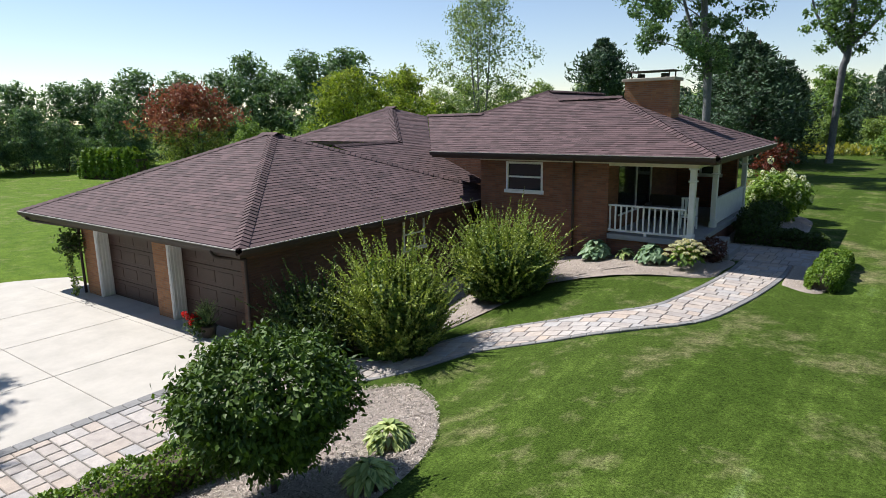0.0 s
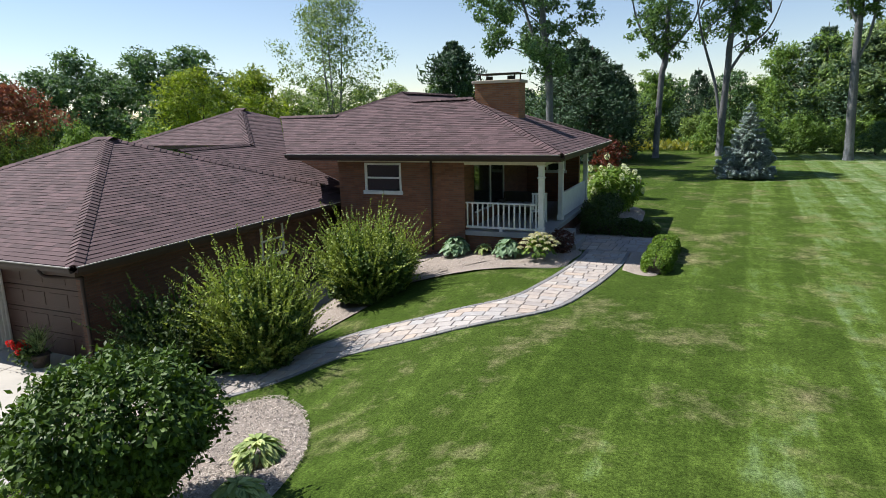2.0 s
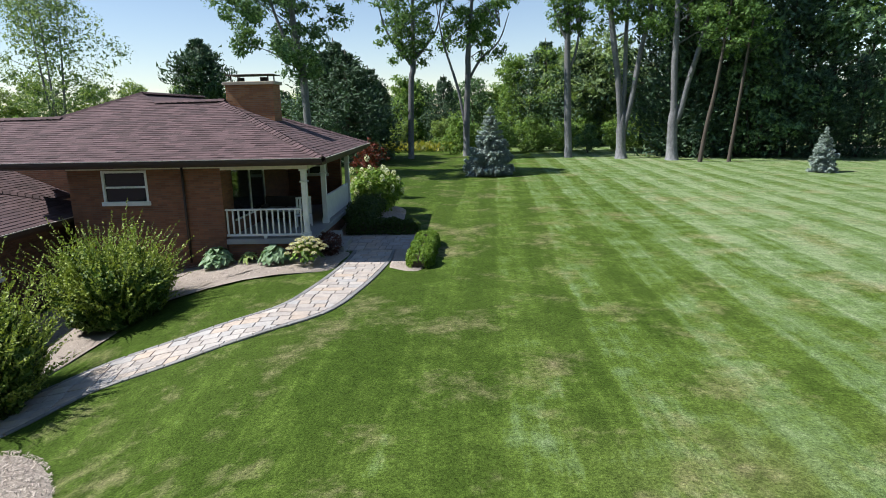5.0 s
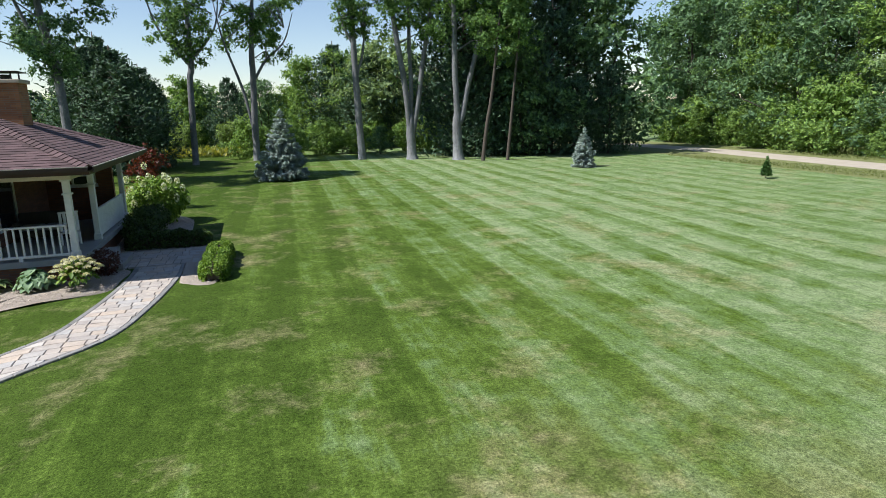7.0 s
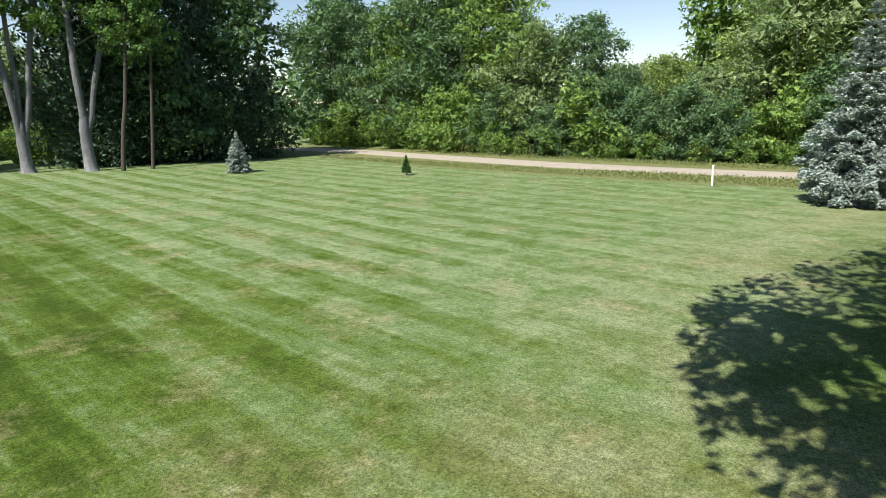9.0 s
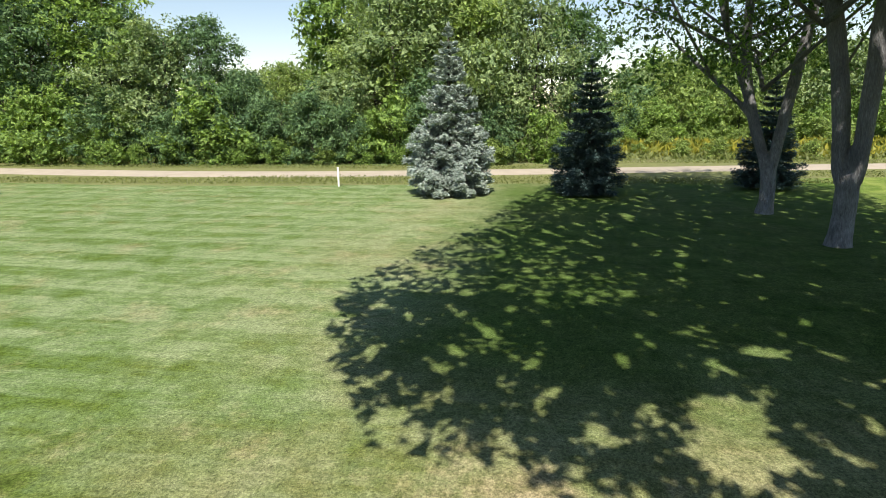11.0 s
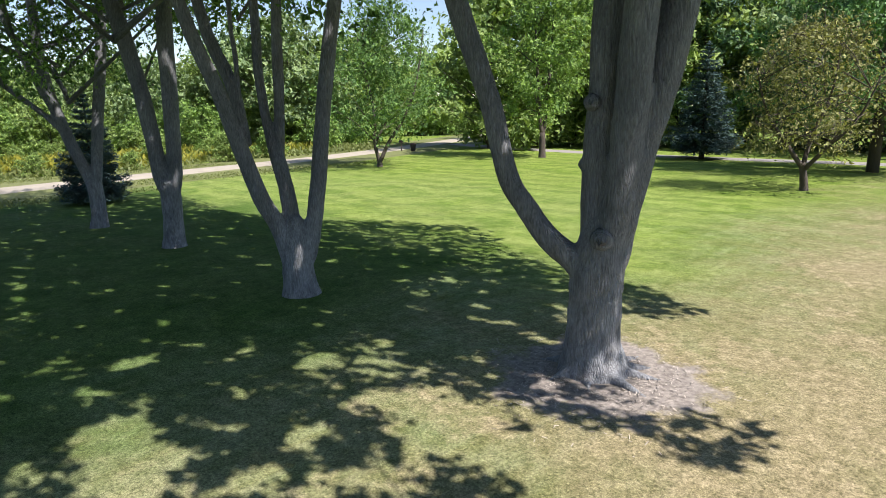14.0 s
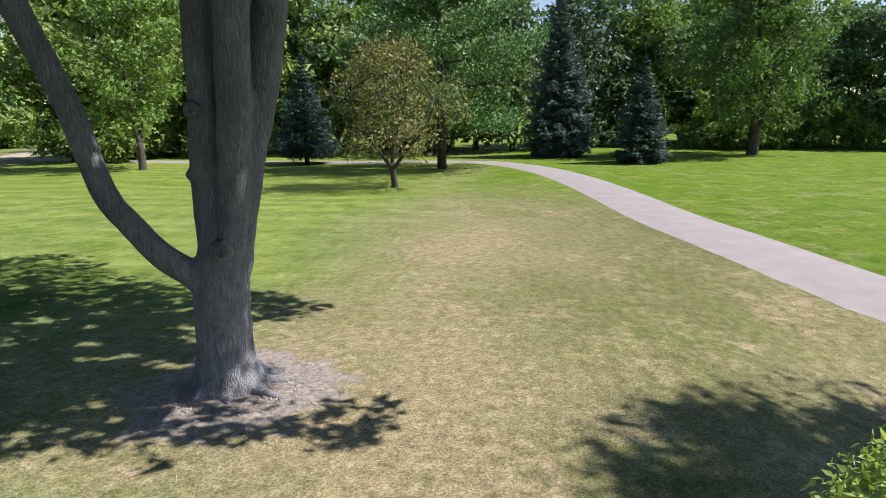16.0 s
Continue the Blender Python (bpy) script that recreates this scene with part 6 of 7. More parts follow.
# ---- woods ----
proto = [
    broad_tree("woodland_tree", 61, 14, 1.2, 5.8, 0.25, LEAF_OAK, 7200, 0.30, clumps=30, bark=BARK_D, label="dark green leafy woodland tree", open_=0.2, far=True, fill=0.42),
    broad_tree("woodland_tree", 62, 15, 1.5, 5.6, 0.25, LEAF_MAPLE, 7200, 0.30, clumps=30, bark=BARK_D, label="full green woodland maple tree", open_=0.2, far=True, fill=0.42),
    broad_tree("woodland_tree", 63, 13, 1.0, 5.6, 0.22, LEAF_LIGHT, 7200, 0.30, clumps=30, bark=BARK_D, label="light green leafy woodland tree", open_=0.2, far=True, fill=0.42),
    broad_tree("woodland_tree", 64, 12, 0.8, 5.8, 0.22, LEAF_WILLOW, 7200, 0.30, clumps=28, bark=BARK_D, label="grey-green leafy woodland tree", open_=0.2, far=True, fill=0.42),
    pine("woodland_pine", 65, 15, 4.6, NEEDLE_FAR, 9500, "dark green woodland pine with layered boughs", base=0.5, leaf=0.22, far=True, puff=0.2),
    broad_tree("thicket_bush", 66, 4.6, 0.1, 3.0, 0.08, LEAF_MAPLE, 5000, 0.175, clumps=22, bark=BARK_D, label="dense green thicket bush", category="bush", open_=0.1, far=True, fill=0.45),
    broad_tree("thicket_bush", 67, 4.0, 0.1, 2.8, 0.08, LEAF_LIGHT, 5000, 0.175, clumps=20, bark=BARK_D, label="light green thicket bush", category="bush", open_=0.1, far=True, fill=0.45),
    broad_tree("woodland_tree", 68, 15, 1.5, 5.6, 0.25, LEAF_MAPLE, 16000, 0.185, clumps=34, bark=BARK_D, label="full green tree in the roadside thicket", open_=0.2, far=True, fill=0.38),
    broad_tree("woodland_tree", 69, 13, 1.0, 5.6, 0.22, LEAF_LIGHT, 16000, 0.185, clumps=34, bark=BARK_D, label="light green tree in the roadside thicket", open_=0.2, far=True, fill=0.38),
    broad_tree("woodland_tree", 70, 12, 0.8, 5.8, 0.22, LEAF_WILLOW, 16000, 0.185, clumps=32, bark=BARK_D, label="grey-green tree in the roadside thicket", open_=0.2, far=True, fill=0.38),
    broad_tree("woodland_tree", 71, 14, 1.2, 5.8, 0.25, LEAF_OAK, 16000, 0.185, clumps=34, bark=BARK_D, label="dark green tree in the roadside thicket", open_=0.2, far=True, fill=0.38),
    broad_tree("thicket_bush", 72, 5.0, 0.1, 3.0, 0.08, LEAF_OAK, 8000, 0.13, clumps=26, bark=BARK_D, label="dark green rounded bush in the roadside thicket", category="bush", open_=0.2, far=True, fill=0.4),
]
FULL = (14, 15, 13, 12, 15, 4.6, 4.0, 15, 13, 12, 14, 5.0)
first = [True] * len(proto)
wood_rng = random.Random(77)


def wood(k, x, y, s, sz=None):
    # none on the road or its verge
    for (ax, ay), (bx, by) in zip(ROAD, ROAD[1:]):
        t = min(1, max(0, ((x - ax) * (bx - ax) + (y - ay) * (by - ay)) / ((bx - ax) ** 2 + (by - ay) ** 2)))
        if math.hypot(x - ax - t * (bx - ax), y - ay - t * (by - ay)) < (4.6 if k in (5, 6, 11) else 6.2):
            return
    if first[k]:
        first[k] = False
        tagged(place(proto[k], x, y, wood_rng.uniform(0, 360), s, sz), "", "", "woods round the lawn")
    else:
        put_copy(proto[k], x, y, wood_rng.uniform(0, 360), s, sz, group="woods round the lawn")


def polar(az, d):
    return -math.sin(radians(az)) * d, math.cos(radians(az)) * d


def belt(az0, az1, d0, d1, step, kinds, h0, h1, jitter=0.25):
    """Trees in a belt round the viewer's place, between two bearings (degrees left of north)."""
    az = az0
    while az > az1:
        d = wood_rng.uniform(d0, d1)
        x, y = polar(az, d)
        k = wood_rng.choice(kinds)
        hgt = wood_rng.uniform(h0, h1)
        s = hgt / FULL[k]
        wood(k, x, y, s * wood_rng.uniform(0.95, 1.2), s)
        az -= math.degrees(step / d) * wood_rng.uniform(1 - jitter, 1 + jitter)


belt(82, 62, 93, 104, 4.8, (0, 0, 0, 4), 10, 12.5)
belt(62, 44, 93, 104, 4.8, (0, 0, 0), 10.5, 13.8)
belt(85, 62, 84, 90, 4.6, (0, 0), 6, 8.5)
belt(62, 20, 82, 88, 6.0, (5, 0, 5), 3.0, 4.5)
belt(46, 22, 90, 105, 5.5, (2, 2, 1, 0), 8, 10)
belt(24, 2, 92, 110, 5.0, (0, 4, 4, 4), 8, 9.5)
belt(24, -16, 104, 112, 6.0, (5, 5, 0), 6.5, 8.5)
belt(10, -5, 84, 98, 4.4, (4, 4, 0, 3, 1), 8, 9.8)
belt(-5, -14, 84, 98, 4.2, (4, 1, 0, 3, 1), 11, 14)
belt(-8, -24, 80, 90, 4.6, (4, 0, 3, 1), 10, 13)
belt(14, -20, 78, 82, 6.0, (5, 6, 5), 2.5, 4.0)
belt(-19, -36, 62, 76, 4.2, (4, 4, 0, 0), 15, 21)
belt(-20, -33, 62, 65, 4.0, (4, 4, 0), 8, 12)
belt(0, -20, 68, 73, 3.2, (5, 0, 5), 2.6, 4.2)


def hedgerow(x0, y0, x1, y1, depth, step, kinds, h0, h1):
    """Trees along a straight line beside the road."""
    l = math.hypot(x1 - x0, y1 - y0)
    t = 0.0
    while t < l:
        x, y = x0 + (x1 - x0) * t / l + wood_rng.uniform(0, depth), y0 + (y1 - y0) * t / l
        k = wood_rng.choice(kinds)
        s = wood_rng.uniform(h0, h1) / FULL[k]
        wood(k, x, y, s * wood_rng.uniform(0.95, 1.2), s)
        t += step * wood_rng.uniform(0.75, 1.25)


hedgerow(54, 76, 52, 40, 6, 4.6, (10, 7, 10, 10), 15, 19)
hedgerow(51, 70, 49.5, 36, 1.5, 3.4, (5, 5, 5), 3.5, 6)
hedgerow(52.5, 40, 53.2, 31, 6, 4.0, (7, 9, 10), 11, 14)
hedgerow(53.3, 29, 54, 17, 6, 4.2, (10, 9, 10, 8), 6.4, 8.4)
hedgerow(48.5, 38, 49.5, 26, 1.5, 3.4, (11, 5, 11), 4.0, 6.0)
hedgerow(49.5, 26, 50.2, 8, 1.5, 3.2, (11, 11, 11, 5), 4.4, 6.4)
hedgerow(50.2, 8, 50.8, -4, 1.5, 3.6, (11, 5, 11), 2.6, 4.6)
hedgerow(48.2, 38, 49.2, 4, 0.8, 3.4, (6, 5, 5), 1.2, 2.4)
hedgerow(58, 16, 59, 9, 5, 4.0, (8, 9, 8), 13, 16)
hedgerow(54, 12, 55, 3, 6, 4.4, (8, 9), 12, 17)
hedgerow(54, 2, 57, -5, 6, 3.6, (10, 9, 10), 12, 16)
belt(-63, -71, 80, 90, 6.0, (0, 1, 3), 9, 10.5)
belt(-72, -84, 72, 82, 5.5, (2, 1, 3), 15, 19)
belt(-97, -128, 86, 104, 4.8, (3, 2, 2), 9.5, 12)
belt(-99, -146, 118, 134, 7.0, (5, 5), 11, 14)
belt(-97, -130, 78, 86, 3.6, (6, 5, 5), 4.2, 6.0)
belt(-97, -124, 62, 76, 3.2, (6, 5, 6), 1.4, 2.8)
belt(-98, -122, 57, 62, 3.6, (6, 6), 0.9, 1.6)
belt(-122, -150, 82, 100, 5.0, (2, 2, 3), 12, 17)
belt(-142, -160, 76, 92, 4.8, (2, 1, 3, 2), 16, 21)
belt(-160, -192, 74, 92, 4.8, (4, 1, 3, 0), 16, 21)
belt(-190, -222, 84, 98, 5.0, (0, 1, 3), 15, 20)
belt(-196, -222, 78, 83, 5.0, (5, 5), 4, 6)


# ---- garden plants ----
def arching_shrub(name, seed, r, h, mat, shoots, leaf, label, shoot_mat=None):
    """A dense vase of small leaves, wider above than at the foot, with many long, feathery shoots that stand up and out of it."""
    rng = np.random.default_rng(seed)
    root = tagged(new(name), label, "shrub")
    m = shoots * 30
    d = unit(rng.normal(size=(m, 3)) * np.array([1, 1, 0.8]))
    d[:, 2] = np.abs(d[:, 2])
    lump = 1 + 0.12 * np.sin(d[:, 0:1] * 6 + seed) * np.sin(d[:, 1:2] * 7) + 0.08 * np.sin(d[:, 2:3] * 9 + d[:, 0:1] * 4)
    p = d * rng.uniform(0.35, 0.92, (m, 1)) ** 0.6 * lump * np.array([r * 0.86, r * 0.86, h * 0.62]) + np.array([0, 0, 0.08])
    p[:, :2] *= np.clip(0.72 + 1.0 * p[:, 2:3] / h, 0.7, 1.25)
    add_leaves("foliage", rng, p, d, leaf * 1.3, mat, root, droop=-0.2, aspect=0.42)
    per = 26
    pts, axs, paths = [], [], []
    for k in range(shoots):
        d = unit(rng.normal(size=3) * np.array([1, 1, 0.75]))
        d[2] = abs(d[2])
        start = d * np.array([r * 0.72, r * 0.72, h * 0.56]) * rng.uniform(0.7, 1.05) + np.array([0, 0, 0.15])
        start[:2] *= 0.72 + 0.95 * start[2] / h
        way = unit(d * np.array([0.6, 0.6, 0.3]) + np.array([0, 0, 0.62 + 0.3 * d[2]]) + rng.normal(0, 0.2, 3))
        l = (0.5 + 0.95 * rng.uniform() ** 1.5) * (1.0 if d[2] > 0.3 else 0.62) * h / 2.9
        s = np.linspace(0.05, 1, per)[:, None]
        sag = np.array([d[0], d[1], -0.25]) * 0.16 * l * s * s
        line = start + way * l * s + sag
        pts.append(line + rng.normal(0, 1, (per, 3)) * 0.03 * (1.15 - s))
        axs.append(unit(rng.normal(size=(per, 3)) * 0.75 + way * 0.8))
        if k % 3 == 0:
            paths.append([(*line[0], 0.008), (*line[per // 2], 0.005), (*line[-1], 0.002)])
    p, ax = np.concatenate(pts), np.concatenate(axs)
    ay = unit(np.cross(ax, rng.normal(size=p.shape)))
    s = leaf * rng.uniform(0.6, 1.3, (len(p), 1)) * (1.2 - 0.6 * np.tile(np.linspace(0, 1, per), shoots)[:, None])
    leaves_mesh("young_growth", p, ax * s, ay * s * 0.46, shoot_mat or mat, root, 0.3)
    v, f = tube_data(paths, 3)
    tagged(raw("shoot_stem_work", v, f, BARK_D, root), "", "", "", "stuff")
    return root


place(arching_shrub("arching_shrub", 81, 1.5, 3.4, LEAF_SPIREA, 800, 0.056, "tall arching green shrub against the garage wall", LEAF_SHOOT), -9.6, 11.05)
place(arching_shrub("arching_shrub", 82, 1.75, 2.95, LEAF_SPIREA, 800, 0.057, "yellow-green arching shrub beside the brick wall", LEAF_SHOOT), -9.1, 15.3)
place(arching_shrub("arching_shrub", 83, 1.5, 2.5, LEAF_HOLLY, 260, 0.055, "dark shrub beside the garage corner"), -11.4, 10.1)


def round_tree(name, seed, r, z0, z1, trunk_r, mat, n, leaf, label):
    """A small lollipop tree: bare stem, dense rounded crown of broad drooping leaves."""
    rng = np.random.default_rng(seed)
    root = tagged(new(name), label, "tree")
    zc, rz = (z0 + z1) / 2, (z1 - z0) / 2
    paths = [[(0, 0, -0.1, trunk_r * 1.3), (0, 0, 0.2, trunk_r), (0.02, 0, zc, trunk_r * 0.8)]]
    for k in range(14):
        a = k * 2.4
        paths.append([(0.01, 0, z0 + 0.2, trunk_r * 0.5), (r * 0.45 * math.cos(a), r * 0.45 * math.sin(a), zc, 0.018), (r * 0.85 * math.cos(a), r * 0.85 * math.sin(a), zc + rz * 0.5 * math.sin(k * 1.7), 0.006)])
    v, f = tube_data(paths, 7, rng, 0.04)
    tagged(raw("stem_and_twigs", v, f, BARK_D, root, True), "", "", "", "stuff")
    d = unit(rng.normal(size=(n, 3)))
    bump_ = 1 + 0.09 * np.sin(d[:, 0:1] * 9 + 1) * np.sin(d[:, 1:2] * 8 + 2) + 0.07 * np.sin(d[:, 2:3] * 11 + d[:, 0:1] * 5)
    rr = rng.uniform(0.5, 1.03, (n, 1)) ** 0.45 * bump_ * np.where(rng.uniform(size=(n, 1)) < 0.25, rng.uniform(0.98, 1.17, (n, 1)), 1.0)
    pts = d * rr * np.array([r, r, rz]) + np.array([0, 0, zc])
    pts[:, :2] *= 1 - 0.3 * np.clip(-d[:, 2:3], 0, 1)
    pts[:, 2] -= 0.12 * (d[:, 2] < -0.3) * rng.uniform(0, 1, n)
    add_leaves("crown", rng, pts, d, leaf, mat, root, droop=0.55, aspect=0.5)
    return root


place(round_tree("ornamental_tree", 84, 1.3, 0.6, 2.48, 0.05, LEAF_TREE, 22000, 0.05, "small round-headed ornamental tree with glossy dark leaves"), -7.1, 5.2)
place(round_tree("flowering_tree", 85, 0.72, 0.9, 2.3, 0.045, leafy("pale_lit_leaves", (0.16, 0.28, 0.06), (0.46, 0.57, 0.2)), 3000, 0.045, "small light-green flowering tree with faded blooms"), -2.9, -4.28)


def mound(name, seed, r, h, mat, n, leaf, label, category="hosta", bloom=None, bloom_n=0, aspect=0.45):
    """Broad leaves that rise from the crown and arch outwards, in three folded pieces each."""
    rng = np.random.default_rng(seed)
    root = tagged(new(name), label, category)
    v, f = [], []
    for k in range(n):
        a = rng.uniform(0, 2 * math.pi)
        u = rng.uniform(0.1, 1) ** 0.6
        l = leaf * rng.uniform(0.75, 1.2)
        w = l * aspect
        bx, by, bz = r * u * 0.75 * math.cos(a), r * u * 0.75 * math.sin(a), h * (1 - 0.72 * u * u) * rng.uniform(0.8, 1.1)
        tilt = 0.25 - 0.95 * u + rng.uniform(-0.3, 0.3)
        ca, sa = math.cos(a + rng.uniform(-0.4, 0.4)), math.sin(a)
        q = len(v)
        for t, ww, dz in ((-0.45, 0.12, 0.0), (-0.15, 0.95, 0.04), (0.2, 0.85, 0.02), (0.55, 0.03, -0.08)):
            cx, cy, cz = bx + ca * t * l * math.cos(tilt), by + sa * t * l * math.cos(tilt), bz + t * l * math.sin(tilt) + dz * l
            v += [(cx - sa * w * ww * 0.5, cy + ca * w * ww * 0.5, cz + 0.12 * w * ww), (cx, cy, cz - 0.04 * l), (cx + sa * w * ww * 0.5, cy - ca * w * ww * 0.5, cz + 0.12 * w * ww)]
        for i in range(3):
            for j in range(2):
                o = q + i * 3 + j
                f.append((o, o + 3, o + 4, o + 1))
    raw("foliage", v, f, mat, root, True)
    if bloom:
        for k in range(bloom_n):
            a, u = k * 2.4, math.sqrt((k + 0.5) / bloom_n)
            c = np.array([r * u * 0.95 * math.cos(a), r * u * 0.95 * math.sin(a), h * (1.12 - 0.55 * u * u)])
            d = unit(rng.normal(size=(70, 3)))
            d[:, 2] = np.abs(d[:, 2]) * 0.6
            p = c + d * 0.085
            add_leaves("bloom", rng, p, d, 0.022, bloom, root, droop=0, aspect=0.9)
    return root


place(mound("hosta", 86, 0.52, 0.38, LEAF_HOSTA_V, 190, 0.22, "gold-edged hosta in the wood-chip bed", aspect=0.42), -6.4, 7.05, dz=0.05)
place(mound("hosta", 87, 0.50, 0.34, LEAF_HOSTA_V, 180, 0.21, "yellow-green hosta in the wood-chip bed", aspect=0.42), -5.72, 5.85, dz=0.05)
place(mound("hosta", 88, 0.62, 0.55, LEAF_HOSTA, 150, 0.25, "blue-green hosta below the porch", aspect=0.75), -7.6, 18.45, dz=0.05)
place(mound("hosta", 89, 0.62, 0.5, LEAF_HOSTA, 140, 0.25, "blue-green hosta in front of the railing", aspect=0.75), -5.78, 18.35, dz=0.05)
place(mound("hosta", 90, 0.36, 0.3, LEAF_HOSTA_V, 60, 0.2, "small yellow-green hosta below the porch"), -6.65, 18.55, dz=0.05)
place(mound("hydrangea", 91, 0.66, 0.72, LEAF_BOX, 190, 0.17, "low hydrangea covered in cream flower heads", "hydrangea", BLOOM_W, 34, aspect=0.6), -4.72, 18.15, dz=0.05)
hyd = place(round_tree("hydrangea", 92, 1.2, 0.1, 1.95, 0.05, LEAF_BOX, 4600, 0.085, "tall white-flowered hydrangea at the porch corner"), -4.0, 28.6)
wrng = np.random.default_rng(92)
WHITE_BLOOM = leafy("white_blooms", (0.62, 0.65, 0.52), (0.85, 0.86, 0.78))
for k in range(24):
    a, u = k * 2.4, 0.15 + 0.85 * (k + 0.5) / 24
    c = np.array([1.2 * math.sin(u * 1.75) * math.cos(a), 1.2 * math.sin(u * 1.75) * math.sin(a), 1.0 + 1.05 * math.cos(u * 1.75)])
    if k in (2, 9):
        c = c + np.array([-0.35, 0.0, 0.55 if k == 2 else 0.2])
    d = unit(wrng.normal(size=(60, 3)))
    add_leaves("bloom", wrng, c + d * np.array([0.1, 0.1, 0.16]), d, 0.034, WHITE_BLOOM, hyd, droop=0, aspect=0.9)


def clipped_hedge(name, seed, x0, y0, x1, y1, w, h, mat, n, label, leaf=0.035):
    """A clipped run of small-leaved shrubs with a rounded, slightly lumpy top."""
    rng = np.random.default_rng(seed)
    root = tagged(new(name), label, "hedge")
    l = math.hypot(x1 - x0, y1 - y0)
    root.matrix_basis = Matrix.Translation((x0, y0, ground_z((x0 + x1) / 2, (y0 + y1) / 2))) @ Matrix.Rotation(math.atan2(y1 - y0, x1 - x0), 4, "Z")
    t = rng.uniform(0, l, n)
    ang = rng.uniform(-0.1, math.pi + 0.1, n)
    lump = 1 + 0.07 * np.sin(t * 5.1 + seed) + 0.05 * np.sin(t * 11.3)
    end = np.minimum(1, np.sqrt(np.maximum(0, np.minimum(t, l - t)) / (0.4 * w)) * 0.5 + 0.5)
    rr = rng.uniform(0.72, 1.02, n) ** 0.5 * lump * end
    sgn = lambda q, e: np.sign(q) * np.abs(q) ** e
    yy, zz = sgn(np.cos(ang), 0.6) * rr * w / 2, np.abs(sgn(np.sin(ang), 0.55)) * rr * h
    pts = np.stack([t, yy, np.maximum(zz, 0.03)], 1)
    out = unit(np.stack([np.zeros(n), np.cos(ang), np.sin(ang) + 0.2], 1))
    add_leaves("foliage", rng, pts, out, leaf, mat, root, droop=-0.2, aspect=0.6)
    bm = bmesh.new()
    box(bm, 0.08, -w * 0.36, 0, l - 0.08, w * 0.36, h * 0.72, 0.08)
    part("core", bm, SOIL, root)
    return root


clipped_hedge("box_hedge", 93, -1.32, 17.5, -1.2, 21.5, 0.8, 0.5, LEAF_BOX, 15000, "bright clipped boxwood hedge beside the landing", 0.032)
# the porch's shade is put into this hedge's darker leaves
clipped_hedge("box_hedge", 94, -4.4, 23.0, -1.6, 22.9, 0.7, 0.6, LEAF_HOLLY, 5000, "clipped boxwood hedge in the porch's shade", 0.045)
clipped_hedge("box_hedge", 95, -9.15, 1.2, -8.75, 6.3, 1.0, 0.62, LEAF_BOX, 9000, "low clipped boxwood hedge beside the paver apron", 0.035)
clipped_hedge("arborvitae_hedge", 96, -70.6, 31.0, -62.0, 33.0, 2.0, 2.9, LEAF_BOX, 7000, "tall clipped arborvitae hedge on the west lawn", 0.2)
place(broad_tree("red_maple", 97, 8.6, 0.8, 5.6, 0.2, LEAF_RED, 9000, 0.2, clumps=34, bark=BARK_D, label="round maple turning rusty red", open_=0.1, far=True, fill=0.42), -60.5, 37.5)
place(broad_tree("japanese_maple", 98, 2.9, 0.5, 1.3, 0.06, leafy("dark_red_leaves", (0.07, 0.02, 0.015), (0.2, 0.05, 0.03)), 2600, 0.07, clumps=20, bark=BARK_D, label="small dark red ornamental maple behind the porch", open_=0.2), -5.0, 33.0)
place(broad_tree("birch_tree", 99, 19, 3.0, 5.6, 0.25, LEAF_WILLOW, 15000, 0.16, clumps=44, label="tall airy grey-green tree behind the house", open_=0.1, far=True, fill=0.5), *polar(32.9, 78))
place(broad_tree("yellow_tree", 100, 9.5, 1.0, 4.5, 0.2, LEAF_YELLOW, 8000, 0.2, clumps=28, bark=BARK_D, label="bright yellow-green tree behind the house", open_=0.1, far=True, fill=0.42), *polar(44.5, 72))
place(broad_tree("yellow_tree", 101, 9.0, 1.0, 4.2, 0.2, LEAF_YELLOW, 8000, 0.2, clumps=28, bark=BARK_D, label="yellow-green tree beyond the roof", open_=0.1, far=True, fill=0.42), *polar(39.6, 70))
place(pine("scotch_pine", 102, 13.2, 3.6, NEEDLE_FAR, 9000, "flat-topped pine behind the chimney", base=6.5, leaf=0.22, far=True, puff=0.12), *polar(22.3, 78))

place(round_tree("round_shrub", 104, 2.9, -0.8, 3.0, 0.06, LEAF_WILLOW, 3000, 0.2, "pale rounded shrub beneath the far maple"), -20.6, -77.0)

# dark shrubs along the porch's side and a barberry by the steps
for k, (x, y, r, h) in enumerate(((-4.05, 23.9, 0.62, 1.0), (-4.1, 25.2, 0.7, 1.15), (-4.0, 26.6, 0.7, 1.1))):
    place(round_tree("dark_shrub", 120 + k, r, 0.0, h, 0.03, LEAF_HOLLY, 2200, 0.05, "dark leafy shrub in the shade beside the porch"), x, y)
place(round_tree("barberry", 124, 0.42, 0.0, 0.8, 0.025, leafy("barberry_leaves", (0.06, 0.022, 0.02), (0.17, 0.07, 0.05)), 1500, 0.032, "small dark red barberry beside the porch steps"), -4.32, 19.45)

# potted and hanging plants at the garage
pot = tagged(new("flower_pot"), "dark pot of red geraniums and spiky grass", "flower pot")
place(pot, -14.55, 9.0)
v, f = tube_data([[(0, 0, 0, 0.16), (0, 0, 0.3, 0.21), (0, 0, 0.34, 0.23), (0, 0, 0.345, 0.19)]], 16)
raw("pot", v, f, BARK_D, pot, True)
prng = np.random.default_rng(5)
blades = np.stack([prng.normal(0, 0.1, 160), prng.normal(0, 0.1, 160), prng.uniform(0.45, 0.9, 160)], 1)
bd = unit(np.stack([blades[:, 0] * 5, blades[:, 1] * 5, np.ones(160) * 0.9], 1))
